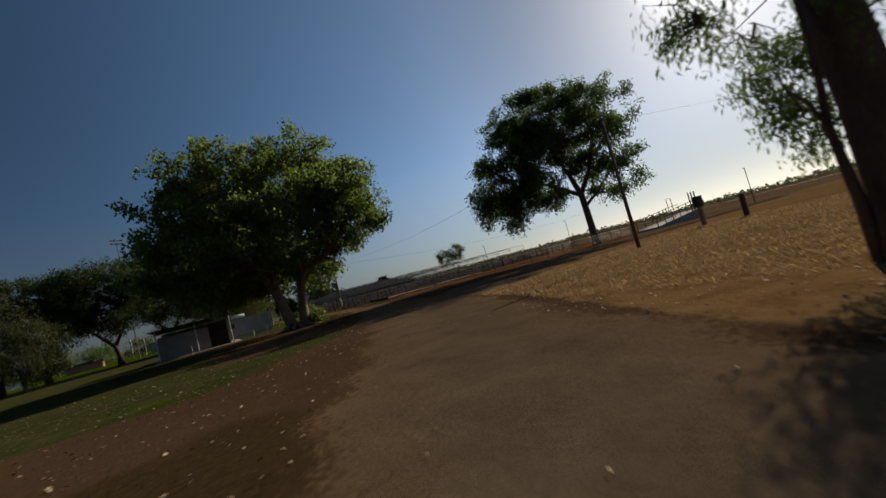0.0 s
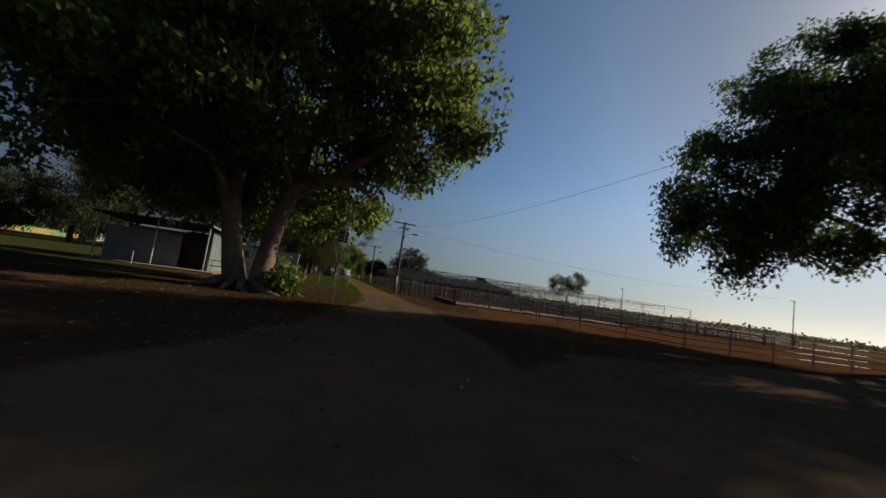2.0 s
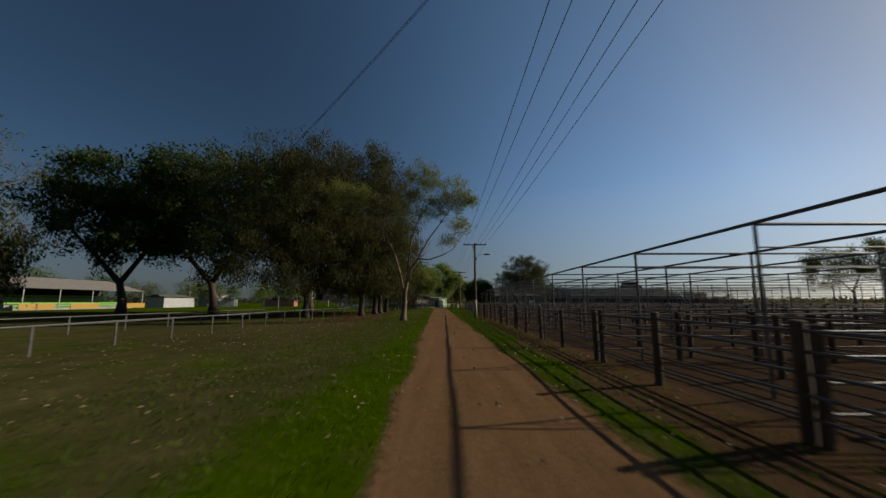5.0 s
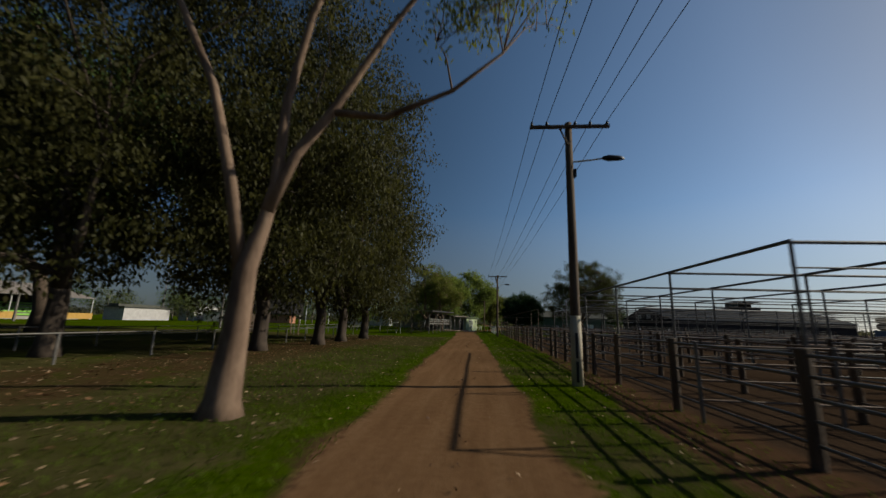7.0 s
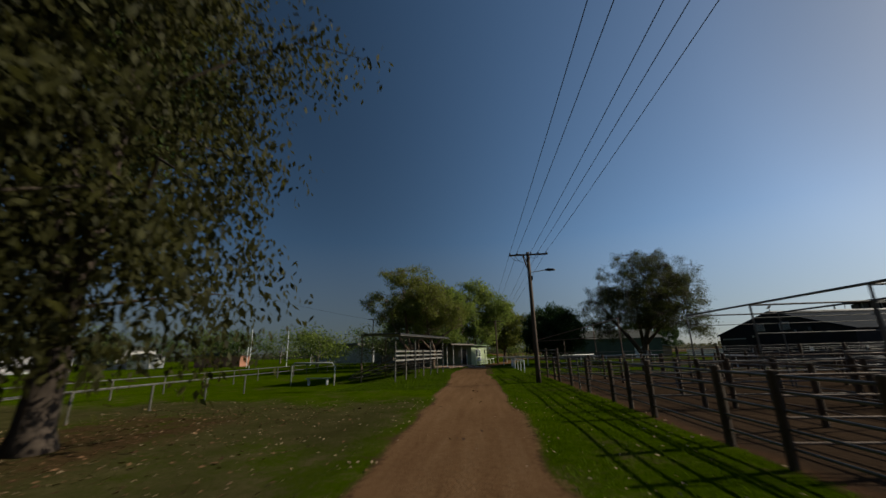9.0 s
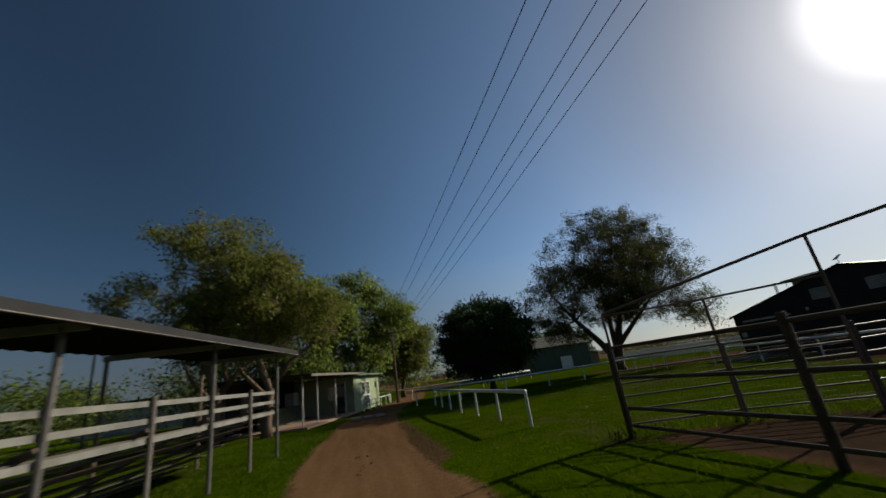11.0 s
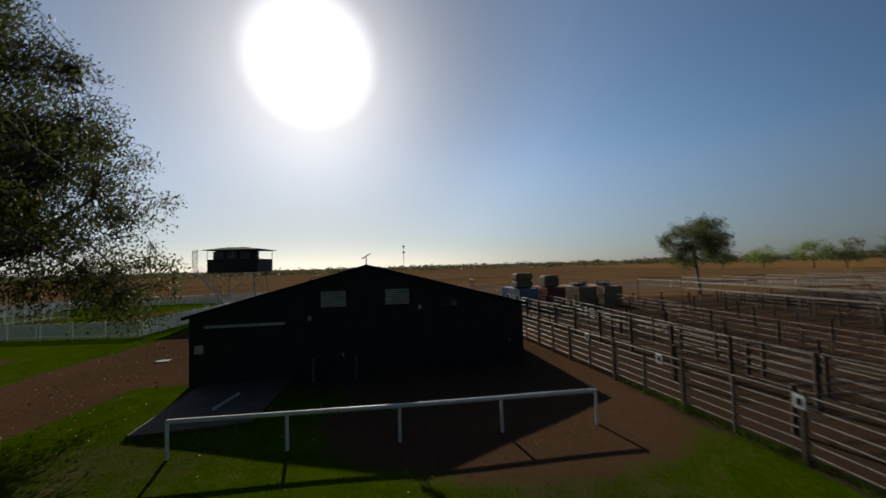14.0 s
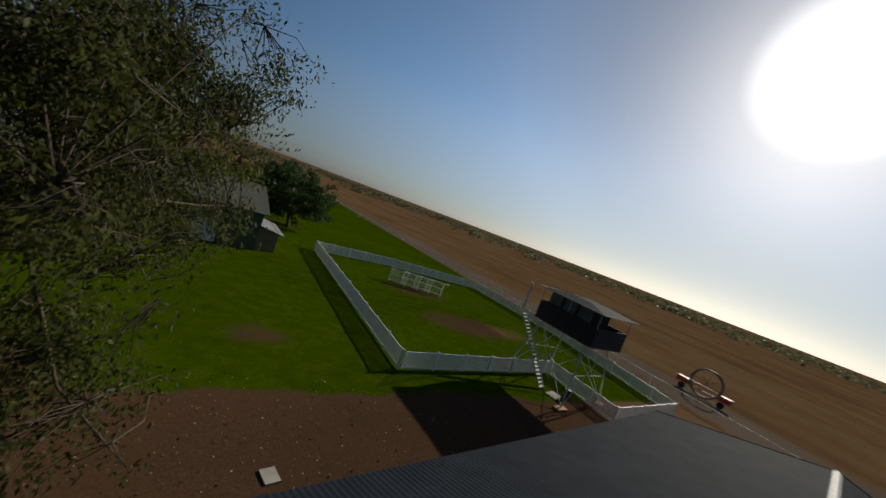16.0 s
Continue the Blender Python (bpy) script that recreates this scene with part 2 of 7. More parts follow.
# ---- builders ----
class Form:
    """Gathers vertices and faces in world metres for one mesh."""
    def __init__(self):
        self.v, self.f = [], []

    def box(self, c, s, rz=0.0, rx=0.0, ry=0.0, chamfer=0.0):
        m = Euler((radians(rx), radians(ry), radians(rz))).to_matrix()
        o, h = len(self.v), [k / 2 for k in s]
        d = min(chamfer, min(h) * 0.9)
        if d:
            ring = [(-1, -1), (1, -1), (1, 1), (-1, 1)]
            for z, k in ((-h[2], d), (-h[2] + d, 0), (h[2] - d, 0), (h[2], d)):
                for x, y in ring:
                    self.v.append(tuple(m @ Vector((x * (h[0] - k), y * (h[1] - k), z)) + Vector(c)))
            self.f.append((o + 3, o + 2, o + 1, o))
            for k in range(3):
                for i in range(4):
                    a, b = o + 4 * k + i, o + 4 * k + (i + 1) % 4
                    self.f.append((a, b, b + 4, a + 4))
            self.f.append((o + 12, o + 13, o + 14, o + 15))
            return self
        for z in (-1, 1):
            for x, y in ((-1, -1), (1, -1), (1, 1), (-1, 1)):
                self.v.append(tuple(m @ Vector((x * h[0], y * h[1], z * h[2])) + Vector(c)))
        for q in ((3, 2, 1, 0), (4, 5, 6, 7), (0, 1, 5, 4), (1, 2, 6, 5), (2, 3, 7, 6), (3, 0, 4, 7)):
            self.f.append(tuple(o + k for k in q))
        return self

    def tube(self, pts, radii, n=6, caps=True):
        pts = [Vector(p) for p in pts]
        if not isinstance(radii, (list, tuple)):
            radii = [radii] * len(pts)
        o, side = len(self.v), None
        for i, p in enumerate(pts):
            d = (pts[min(i + 1, len(pts) - 1)] - pts[max(i - 1, 0)]).normalized()
            if side is None:
                side = d.cross(Vector((0.31, 0.17, 0.94)) if abs(d.z) < 0.9 else Vector((1, 0.1, 0))).normalized()
            side = (side - d * side.dot(d)).normalized()
            up = d.cross(side)
            for k in range(n):
                a = 2 * math.pi * k / n
                self.v.append(tuple(p + float(radii[i]) * (math.cos(a) * side + math.sin(a) * up)))
        for i in range(len(pts) - 1):
            for k in range(n):
                a, b = o + i * n + k, o + i * n + (k + 1) % n
                self.f.append((a, b, b + n, a + n))
        if caps:
            self.f.append(tuple(o + k for k in reversed(range(n))))
            self.f.append(tuple(o + (len(pts) - 1) * n + k for k in range(n)))
        return self

    def slab(self, ring, z0, z1):
        """A prism on a ring of (x, y), counter-clockwise."""
        o, n = len(self.v), len(ring)
        self.v += [(x, y, z0) for x, y in ring] + [(x, y, z1) for x, y in ring]
        self.f.append(tuple(o + k for k in reversed(range(n))))
        self.f.append(tuple(o + n + k for k in range(n)))
        for k in range(n):
            self.f.append((o + k, o + (k + 1) % n, o + n + (k + 1) % n, o + n + k))
        return self

    def poly(self, pts):
        o = len(self.v)
        self.v += [tuple(p) for p in pts]
        self.f.append(tuple(range(o, o + len(pts))))
        return self

    def hull(self, a, b):
        """A solid between two rings of as many points."""
        o, n = len(self.v), len(a)
        self.v += [tuple(p) for p in a] + [tuple(p) for p in b]
        self.f.append(tuple(o + k for k in reversed(range(n))))
        self.f.append(tuple(o + n + k for k in range(n)))
        for k in range(n):
            self.f.append((o + k, o + (k + 1) % n, o + n + (k + 1) % n, o + n + k))
        return self


def mesh_of(name, form, material, base=(0, 0, 0), smooth=False):
    me = bpy.data.meshes.new(name)
    b = Vector(base)
    me.from_pydata([tuple(Vector(v) - b) for v in form.v], [], form.f)
    me.materials.append(material)
    if smooth:
        me.polygons.foreach_set("use_smooth", [True] * len(me.polygons))
    me.update()
    return me


def thing(name, at, label, category, group="", kind=""):
    ob = new(name)
    ob.location = at
    ob.empty_display_size = 0.2
    return tagged(ob, label, category, group, kind)


def base_of(ob):
    p = Vector((0, 0, 0))
    while ob is not None:
        p = p + ob.location
        ob = ob.parent
    return p


def part(name, form, material, parent, label="", smooth=False, kind=""):
    me = mesh_of(name, form, material, base_of(parent), smooth)
    ob = new(name, me)
    ob.parent = parent
    return tagged(ob, label, kind=kind)


def solid(name, form, material, label, category, at=(0, 0, 0), group="", kind="", smooth=False):
    ob = new(name, mesh_of(name, form, material, at, smooth))
    ob.location = at
    return tagged(ob, label, category, group, kind)


def piece(name, me, parent, at, rz=0.0, scale=(1, 1, 1)):
    ob = new(name, me)
    ob.parent = parent
    ob.location = Vector(at) - base_of(parent)
    ob.rotation_euler = (0, 0, radians(rz))
    ob.scale = scale
    return ob


def along(pts, step):
    """Places every step metres along a line of (x, y), both ends too, with the heading in degrees."""
    out = []
    for i in range(len(pts) - 1):
        a, b = Vector(pts[i]), Vector(pts[i + 1])
        d = b - a
        k = max(1, round(d.length / step))
        for j in range(k):
            out.append((a + d * j / k, math.degrees(math.atan2(d.y, d.x))))
    out.append((Vector(pts[-1]), out[-1][1]))
    return out


def fence(name, pts, step, post, rails, label, group="", post_z=0.0, rail_mat=PIPE, rail_r=0.026, category="fence", wobble=0.0, every=None, post2=None, flat=None):
    """Posts along a line with continuous rails, one for each height."""
    t = thing(name, (pts[0][0], pts[0][1], 0), label, category, group)
    rng = random.Random(len(pts) * 7 + int(abs(pts[0][0] * 31 + pts[0][1] * 17)))
    for k, (p, a) in enumerate(along(pts, step)):
        me = post2 if (every and k % every) else post
        ob = piece("post", me, t, (p.x, p.y, post_z), a, (1, 1, 1 + rng.uniform(-wobble, wobble)))
        ob.rotation_euler[0], ob.rotation_euler[1] = rng.uniform(-wobble, wobble) * 0.5, rng.uniform(-wobble, wobble) * 0.5
    for z in rails:
        for i in range(len(pts) - 1):
            a, b = Vector((*pts[i], z)), Vector((*pts[i + 1], z))
            if flat:
                d = b - a
                f = Form().box((a + b) / 2, (d.length, flat[0], flat[1]), math.degrees(math.atan2(d.y, d.x)), chamfer=0.006)
            else:
                k = max(1, int((b - a).length / 7))
                f = Form().tube([a.lerp(b, j / k) + Vector((0, 0, rng.uniform(-0.012, 0.012))) for j in range(k + 1)], rail_r, 6, caps=False)
            part("rail", f, rail_mat, t, smooth=not flat)
    return t


def round_post(name, h, r, material, n=8, cap=0.02):
    f = Form().tube([(0, 0, -0.2), (0, 0, h - cap), (0, 0, h)], [r, r * 0.96, r * 0.7], n)
    return mesh_of(name, f, material, smooth=False)


def square_post(name, h, w, material):
    return mesh_of(name, Form().box((0, 0, h / 2 - 0.1), (w, w, h + 0.2), chamfer=0.015), material)


# ---- ground ----
def lane_x(y):
    return np.interp(y, [-90, -76, -68, -56, -50, -44, -36, -22, -8, 5, 25, 45, 70, 90, 101, 110, 118, 127, 135, 170],
                     [-21, -17, -14, -8.2, -6.2, -4.4, -2.2, -0.2, 0.0, -0.2, -0.7, -1.1, -1.5, -1.8, -2.5, -2.2, -1.5, 0.6, 3.2, 9.0])


def soft(d, w=1.0):
    """1 inside (d below 0), 0 outside, over w metres."""
    t = np.clip(0.5 - d / w, 0, 1)
    return t * t * (3 - 2 * t)


def rect(X, Y, x0, x1, y0, y1, w=1.2):
    d = np.maximum(np.maximum(x0 - X, X - x1), np.maximum(y0 - Y, Y - y1))
    return soft(d, w)


def disc(X, Y, x, y, rx, ry, w=2.0):
    return soft((np.hypot((X - x) / rx, (Y - y) / ry) - 1) * min(rx, ry), w)


def spread(lo, hi, step, far):
    fine = np.arange(lo, hi + step / 2, step)
    out, s, x = [], step, hi
    while x < far:
        s *= 1.35
        x += s
        out.append(x)
    out, s, x, left = np.array(out), step, lo, []
    while x > -far:
        s *= 1.35
        x -= s
        left.append(x)
    return np.concatenate([np.array(left[::-1]), fine, out])


def ground_sheet():
    xs, ys = spread(-40, 70, 0.6, 3200), spread(-84, 150, 0.6, 3200)
    X, Y = np.meshgrid(xs, ys)
    wig = 0.5 * np.sin(Y * 0.7) * np.cos(X * 0.5 + Y * 0.13) + 0.25 * np.sin(X * 1.9 + Y * 1.3)
    half = np.interp(Y, [-90, -60, -50, -40, -30, -15, 0, 100, 170], [3.6, 3.2, 3.4, 3.6, 2.6, 1.9, 1.7, 1.7, 1.9])
    lane = soft(np.abs(X - lane_x(Y)) - half + np.interp(Y, [-50, -30], [0.8, 0.25]) * wig, np.interp(Y, [-50, -30], [4.0, 0.9]))
    side_y = np.interp(X, [-6, 5, 20, 45, 90, 200], [-47, -41, -37.5, -38, -43, -50])
    lane = np.maximum(lane, soft(np.abs(Y - side_y) - np.interp(X, [-6, 4, 20, 60], [3, 6, 4.5, 3.5]) + wig, 2.0) * (X > -6))
    beside = X - lane_x(Y)
    g = np.zeros_like(X)
    g = np.maximum(g, soft(beside + half * 0.7 + 0.5 * wig, 1.5) * soft(-Y - 14 + wig, 3) * (1 - 0.15 * soft(Y - 36, 8) * soft(12 - Y, 8)) * (1 - 0.30 * soft(X + 3.4 + wig, 2.0) * soft(18 - Y, 5) * soft(Y - 77, 5)))         # verge on the pavilion side
    g = np.maximum(g, soft(X - np.interp(Y, [0, 40, 60], [2.5, 2.8, 4.1]) + 0.3 * wig, 0.8) * soft(0.9 - beside, 0.8) * soft(-Y - 3 + wig, 3) * soft(Y - 99, 2))
    g = np.maximum(g, 0.66 * soft(X + 16 + 2 * wig, 3) * soft(-Y - 51.5, 3))                                        # park lawn
    g = np.maximum(g, soft(X + 9.0 - np.clip(-46 - Y, 0, 8) * -0.9 + wig, 2.5) * soft(Y + 44 + wig, 4) * soft(-Y - 53.5 + 0.5 * wig, 1.5))
    g = np.maximum(g, rect(X, Y, 0.0, 24.9, 94.8, 160) * (1 - soft(Y - np.interp(X, [3, 6, 8.7, 12.6, 21, 30], [97.4, 96.4, 95.1, 94.6, 95.0, 96.4]) - 0.1, 0.6)))
    g = np.maximum(g, rect(X, Y, 20, 86, 126, 300, 2.5))
    g = np.maximum(g, rect(X, Y, -30, 40, 128, 165, 3))
    g = np.maximum(g, rect(X, Y, 24, 29, 108, 117, 1.5))
    g *= 1 - rect(X, Y, 4.6, 62, -40, 94.6, 0.8)
    g = np.maximum(g, rect(X, Y, 23, 31, 113, 119.5, 1.5))
    g *= 1 - 0.95 * rect(X, Y + 0.8 * wig, 27, 56, 119.3, 126.6, 2.5)
    g *= 1 - 0.6 * disc(X, Y, 37.4, 133, 2.8, 2.0, 4.0)                                                             # bare drive
    g *= 1 - 0.55 * disc(X, Y, 60, 151, 7, 3.5, 5)
    g *= 1 - 0.5 * disc(X, Y, 68, 140, 6, 3, 5)
    g *= 1 - 0.9 * disc(X, Y, 25.2, 102, 4.4, 7, 4)
    g *= 1 - 0.75 * disc(X, Y, 26, 127.5, 4, 3, 3)
    g *= 1 - 0.55 * disc(X, Y, 60, 141, 6, 4, 4)
    litter = np.maximum(disc(X, Y, -8.5, -25, 6.5, 7.5, 4), rect(X, Y, -15.5, -8.8, 34, 76, 3) * 0.6)
    litter = np.maximum(litter, 0.8 * rect(X, Y, -9, -3, -22, -10, 4))
    litter = np.maximum(litter, soft(Y + 60 + 0.6 * wig + 0.05 * np.abs(X + 15), 3) * soft(X + 9, 3) * 0.9)
    litter = np.maximum(litter, 0.42 * soft(np.abs(X - lane_x(Y) + 5.2) - 1.8 + wig, 4) * soft(Y + 38, 4) * soft(-Y - 75, 4))
    litter = np.maximum(litter, 0.8 * disc(X, Y, 4.5, -12, 4.5, 9, 4))
    straw = soft(-(X - lane_x(Y)) + half + 0.6 + 0.5 * wig, 1.2) * soft(Y + 43.5 + wig + np.clip(X - 10, 0, 30) * 0.1, 2)
    red = rect(X, Y, 6, 60, -30.5, -6, 3)
    pen = np.maximum(rect(X, Y, 4.4, 60, -12, 96, 0.8), rect(X, Y, 24.5, 63, 92, 96.0, 1.5))
    track = soft(np.abs(X - np.interp(Y, [-400, -50, 50, 150, 400], [60, 82, 90, 92, 80])) - 5.5 + wig, 1.5)
    field = soft(66 - X, 8)
    far = np.hypot(X, Y)
    field = np.maximum(field, soft(320 - far, 60) * 0.8)
    g *= 1 - lane
    straw *= 1 - lane
    litter *= 1 - lane * 0.8
    Z = -0.02 * lane * (np.abs(beside) < 1.4) + 0.015 * np.sin(X * 1.1) * np.sin(Y * 0.8) * (far < 300)
    Z -= 0.02
    nx, ny = len(xs), len(ys)
    v = np.stack([X, Y, Z], -1).reshape(-1, 3)
    i = np.arange(nx * ny).reshape(ny, nx)
    f = np.stack([i[:-1, :-1], i[:-1, 1:], i[1:, 1:], i[1:, :-1]], -1).reshape(-1, 4)
    me = bpy.data.meshes.new("ground")
    me.from_pydata(v.tolist(), [], f.tolist())
    me.polygons.foreach_set("use_smooth", [True] * len(me.polygons))
    patch = np.sin(X * 0.37 + 0.8 * np.sin(Y * 0.21)) * np.sin(Y * 0.45 + 0.6 * np.sin(X * 0.3)) + 0.5 * wig
    grey = 0.85 * soft(Y + 12, 22) * lane
    dry = np.maximum(0.46 * soft(Y + 20, 10), 0.30 + 0.25 * np.clip(wig, -1, 1) * (X < 4) + 0.36 * soft(X + 3.8 + wig, 2.5) * soft(Y - 80, 6) + 0.16 * soft(0.9 - beside, 0.8) * soft(X - 4.3, 0.5) * soft(Y - 66, 6))
    dry += 0.10 * (1 + 1.5 * patch) * rect(X, Y, 3, 25, 94, 121, 2)
    for name, r in (("cover_a", (g, lane, straw, red)), ("cover_b", (litter, pen, track, field)), ("cover_c", (grey, dry, lane, lane))):
        at = me.color_attributes.new(name, "FLOAT_COLOR", "POINT")
        at.data.foreach_set("color", np.stack([np.broadcast_to(k, X.shape) for k in r], -1).astype(np.float32).ravel())
    me.materials.append(ground_material())
    return tagged(new("ground", me), "flat dry earth with lawn, dirt lane and straw", "ground", kind="structure")


def ground_material():
    m = bpy.data.materials.new("earth_and_grass")
    m.use_nodes = True
    nt = m.node_tree
    n, l = nt.nodes, nt.links
    p = n["Principled BSDF"]
    tc = n.new("ShaderNodeTexCoord")

    def noise_of(scale, detail=6, stretch=None, rough=0.55):
        t = n.new("ShaderNodeTexNoise")
        t.inputs["Scale"].default_value, t.inputs["Detail"].default_value, t.inputs["Roughness"].default_value = scale, detail, rough
        if stretch:
            mp = n.new("ShaderNodeMapping")
            mp.inputs["Scale"].default_value = stretch
            l.new(tc.outputs["Object"], mp.inputs[0])
            l.new(mp.outputs[0], t.inputs["Vector"])
        else:
            l.new(tc.outputs["Object"], t.inputs["Vector"])
        return t.outputs[0]

    def ramp_of(fac, stops):
        r = n.new("ShaderNodeValToRGB")
        e = r.color_ramp.elements
        while len(e) < len(stops):
            e.new(0.5)
        for k, (pos, c) in enumerate(stops):
            e[k].position, e[k].color = pos, (*c, 1)
        l.new(fac, r.inputs[0])
        return r.outputs[0]

    def mix_of(fac, a, b):
        x = n.new("ShaderNodeMix")
        x.data_type = "RGBA"
        l.new(fac, x.inputs[0])
        l.new(a, x.inputs[6])
        l.new(b, x.inputs[7])
        return x.outputs[2]

    def maths(op, a, b=None):
        x = n.new("ShaderNodeMath")
        x.operation = op
        for k, s in ((0, a), (1, b)):
            if s is None:
                continue
            if isinstance(s, (int, float)):
                x.inputs[k].default_value = s
            else:
                l.new(s, x.inputs[k])
        return x.outputs[0]

    big, mid, small, grit = noise_of(0.08, 4), noise_of(0.9, 6), noise_of(7, 8, None, 0.7), noise_of(60, 4, None, 0.7)
    rag = maths("ADD", maths("MULTIPLY", small, 0.6), maths("MULTIPLY", mid, 0.4))

    def ragged(sock):
        d = maths("SUBTRACT", maths("ADD", sock, maths("MULTIPLY", maths("SUBTRACT", rag, 0.5), 1.3)), 0.5)
        r = n.new("ShaderNodeMapRange")
        r.interpolation_type = "SMOOTHSTEP"
        r.inputs["From Min"].default_value, r.inputs["From Max"].default_value = -0.16, 0.16
        l.new(d, r.inputs["Value"])
        return r.outputs[0]

    def cover(name):
        a = n.new("ShaderNodeAttribute")
        a.attribute_name = name
        s = n.new("ShaderNodeSeparateColor")
        l.new(a.outputs["Color"], s.inputs[0])
        return s.outputs[0], s.outputs[1], s.outputs[2], a.outputs["Alpha"]

    g, lane, straw, red = cover("cover_a")
    litter, pen, track, field = cover("cover_b")
    grey, dry = cover("cover_c")[:2]
    tex = maths("ADD", maths("MULTIPLY", small, 0.6), maths("MULTIPLY", grit, 0.4))
    soil = ramp_of(tex, [(0.3, (0.10, 0.062, 0.04)), (0.55, (0.17, 0.105, 0.068)), (0.75, (0.25, 0.165, 0.11))])
    c_field = ramp_of(noise_of(0.045, 8, (1, 0.4, 1), 0.6), [(0.3, (0.20, 0.12, 0.07)), (0.45, (0.265, 0.165, 0.095)), (0.58, (0.30, 0.20, 0.118)), (0.72, (0.235, 0.19, 0.10))])
    c_pen = ramp_of(tex, [(0.3, (0.06, 0.042, 0.03)), (0.6, (0.125, 0.086, 0.06)), (0.8, (0.20, 0.145, 0.10))])
    c_red = ramp_of(tex, [(0.3, (0.16, 0.080, 0.045)), (0.6, (0.265, 0.142, 0.082)), (0.8, (0.34, 0.205, 0.13))])
    c_straw = ramp_of(maths("ADD", maths("MULTIPLY", tex, 0.6), maths("MULTIPLY", mid, 0.4)), [(0.34, (0.185, 0.106, 0.052)), (0.5, (0.385, 0.235, 0.12)), (0.7, (0.56, 0.39, 0.215))])
    c_grass = ramp_of(maths("ADD", maths("MULTIPLY", tex, 0.65), maths("MULTIPLY", mid, 0.35)), [(0.32, (0.038, 0.064, 0.006)), (0.52, (0.084, 0.130, 0.013)), (0.70, (0.165, 0.186, 0.036))])
    c_dull = ramp_of(maths("ADD", maths("MULTIPLY", tex, 0.55), maths("MULTIPLY", mid, 0.45)), [(0.32, (0.050, 0.052, 0.020)), (0.52, (0.105, 0.098, 0.042)), (0.70, (0.20, 0.165, 0.085))])
    c_grass = mix_of(ragged(dry), c_grass, c_dull)
    c_litter = ramp_of(tex, [(0.32, (0.05, 0.036, 0.019)), (0.55, (0.115, 0.077, 0.042)), (0.75, (0.21, 0.145, 0.083))])
    c_lane = ramp_of(maths("ADD", maths("MULTIPLY", tex, 0.6), maths("MULTIPLY", noise_of(1.6, 6, (1.6, 0.12, 1)), 0.4)), [(0.3, (0.20, 0.117, 0.066)), (0.52, (0.32, 0.197, 0.115)), (0.75, (0.45, 0.305, 0.19))])
    c_grey = ramp_of(maths("ADD", maths("MULTIPLY", tex, 0.5), maths("MULTIPLY", mid, 0.5)), [(0.3, (0.145, 0.102, 0.068)), (0.52, (0.235, 0.17, 0.117)), (0.75, (0.33, 0.245, 0.175))])
    c_track = ramp_of(tex, [(0.3, (0.20, 0.15, 0.115)), (0.7, (0.33, 0.26, 0.205))])
    col = mix_of(ragged(field), soil, c_field)
    col = mix_of(ragged(pen), col, c_pen)
    col = mix_of(ragged(red), col, c_red)
    col = mix_of(ragged(track), col, c_track)
    col = mix_of(ragged(straw), col, c_straw)
    col = mix_of(ragged(g), col, c_grass)
    col = mix_of(ragged(maths("MULTIPLY", litter, maths("ADD", maths("MULTIPLY", mid, 0.5), 0.68))), col, c_litter)
    col = mix_of(ragged(lane), col, mix_of(grey, c_lane, c_grey))
    hs = n.new("ShaderNodeHueSaturation")
    l.new(maths("ADD", maths("MULTIPLY", big, 0.34), 0.31), hs.inputs["Value"])
    hs.inputs["Saturation"].default_value = 1.12
    l.new(col, hs.inputs["Color"])
    l.new(hs.outputs[0], p.inputs["Base Color"])
    p.inputs["Roughness"].default_value = 0.95
    p.inputs["Diffuse Roughness"].default_value = 0.22
    p.inputs["Specular IOR Level"].default_value = 0.0
    bp = n.new("ShaderNodeBump")
    bp.inputs["Strength"].default_value, bp.inputs["Distance"].default_value = 0.5, 0.05
    l.new(maths("ADD", small, maths("MULTIPLY", grit, 0.5)), bp.inputs["Height"])
    l.new(bp.outputs[0], p.inputs["Normal"])
    return m


ground_sheet()


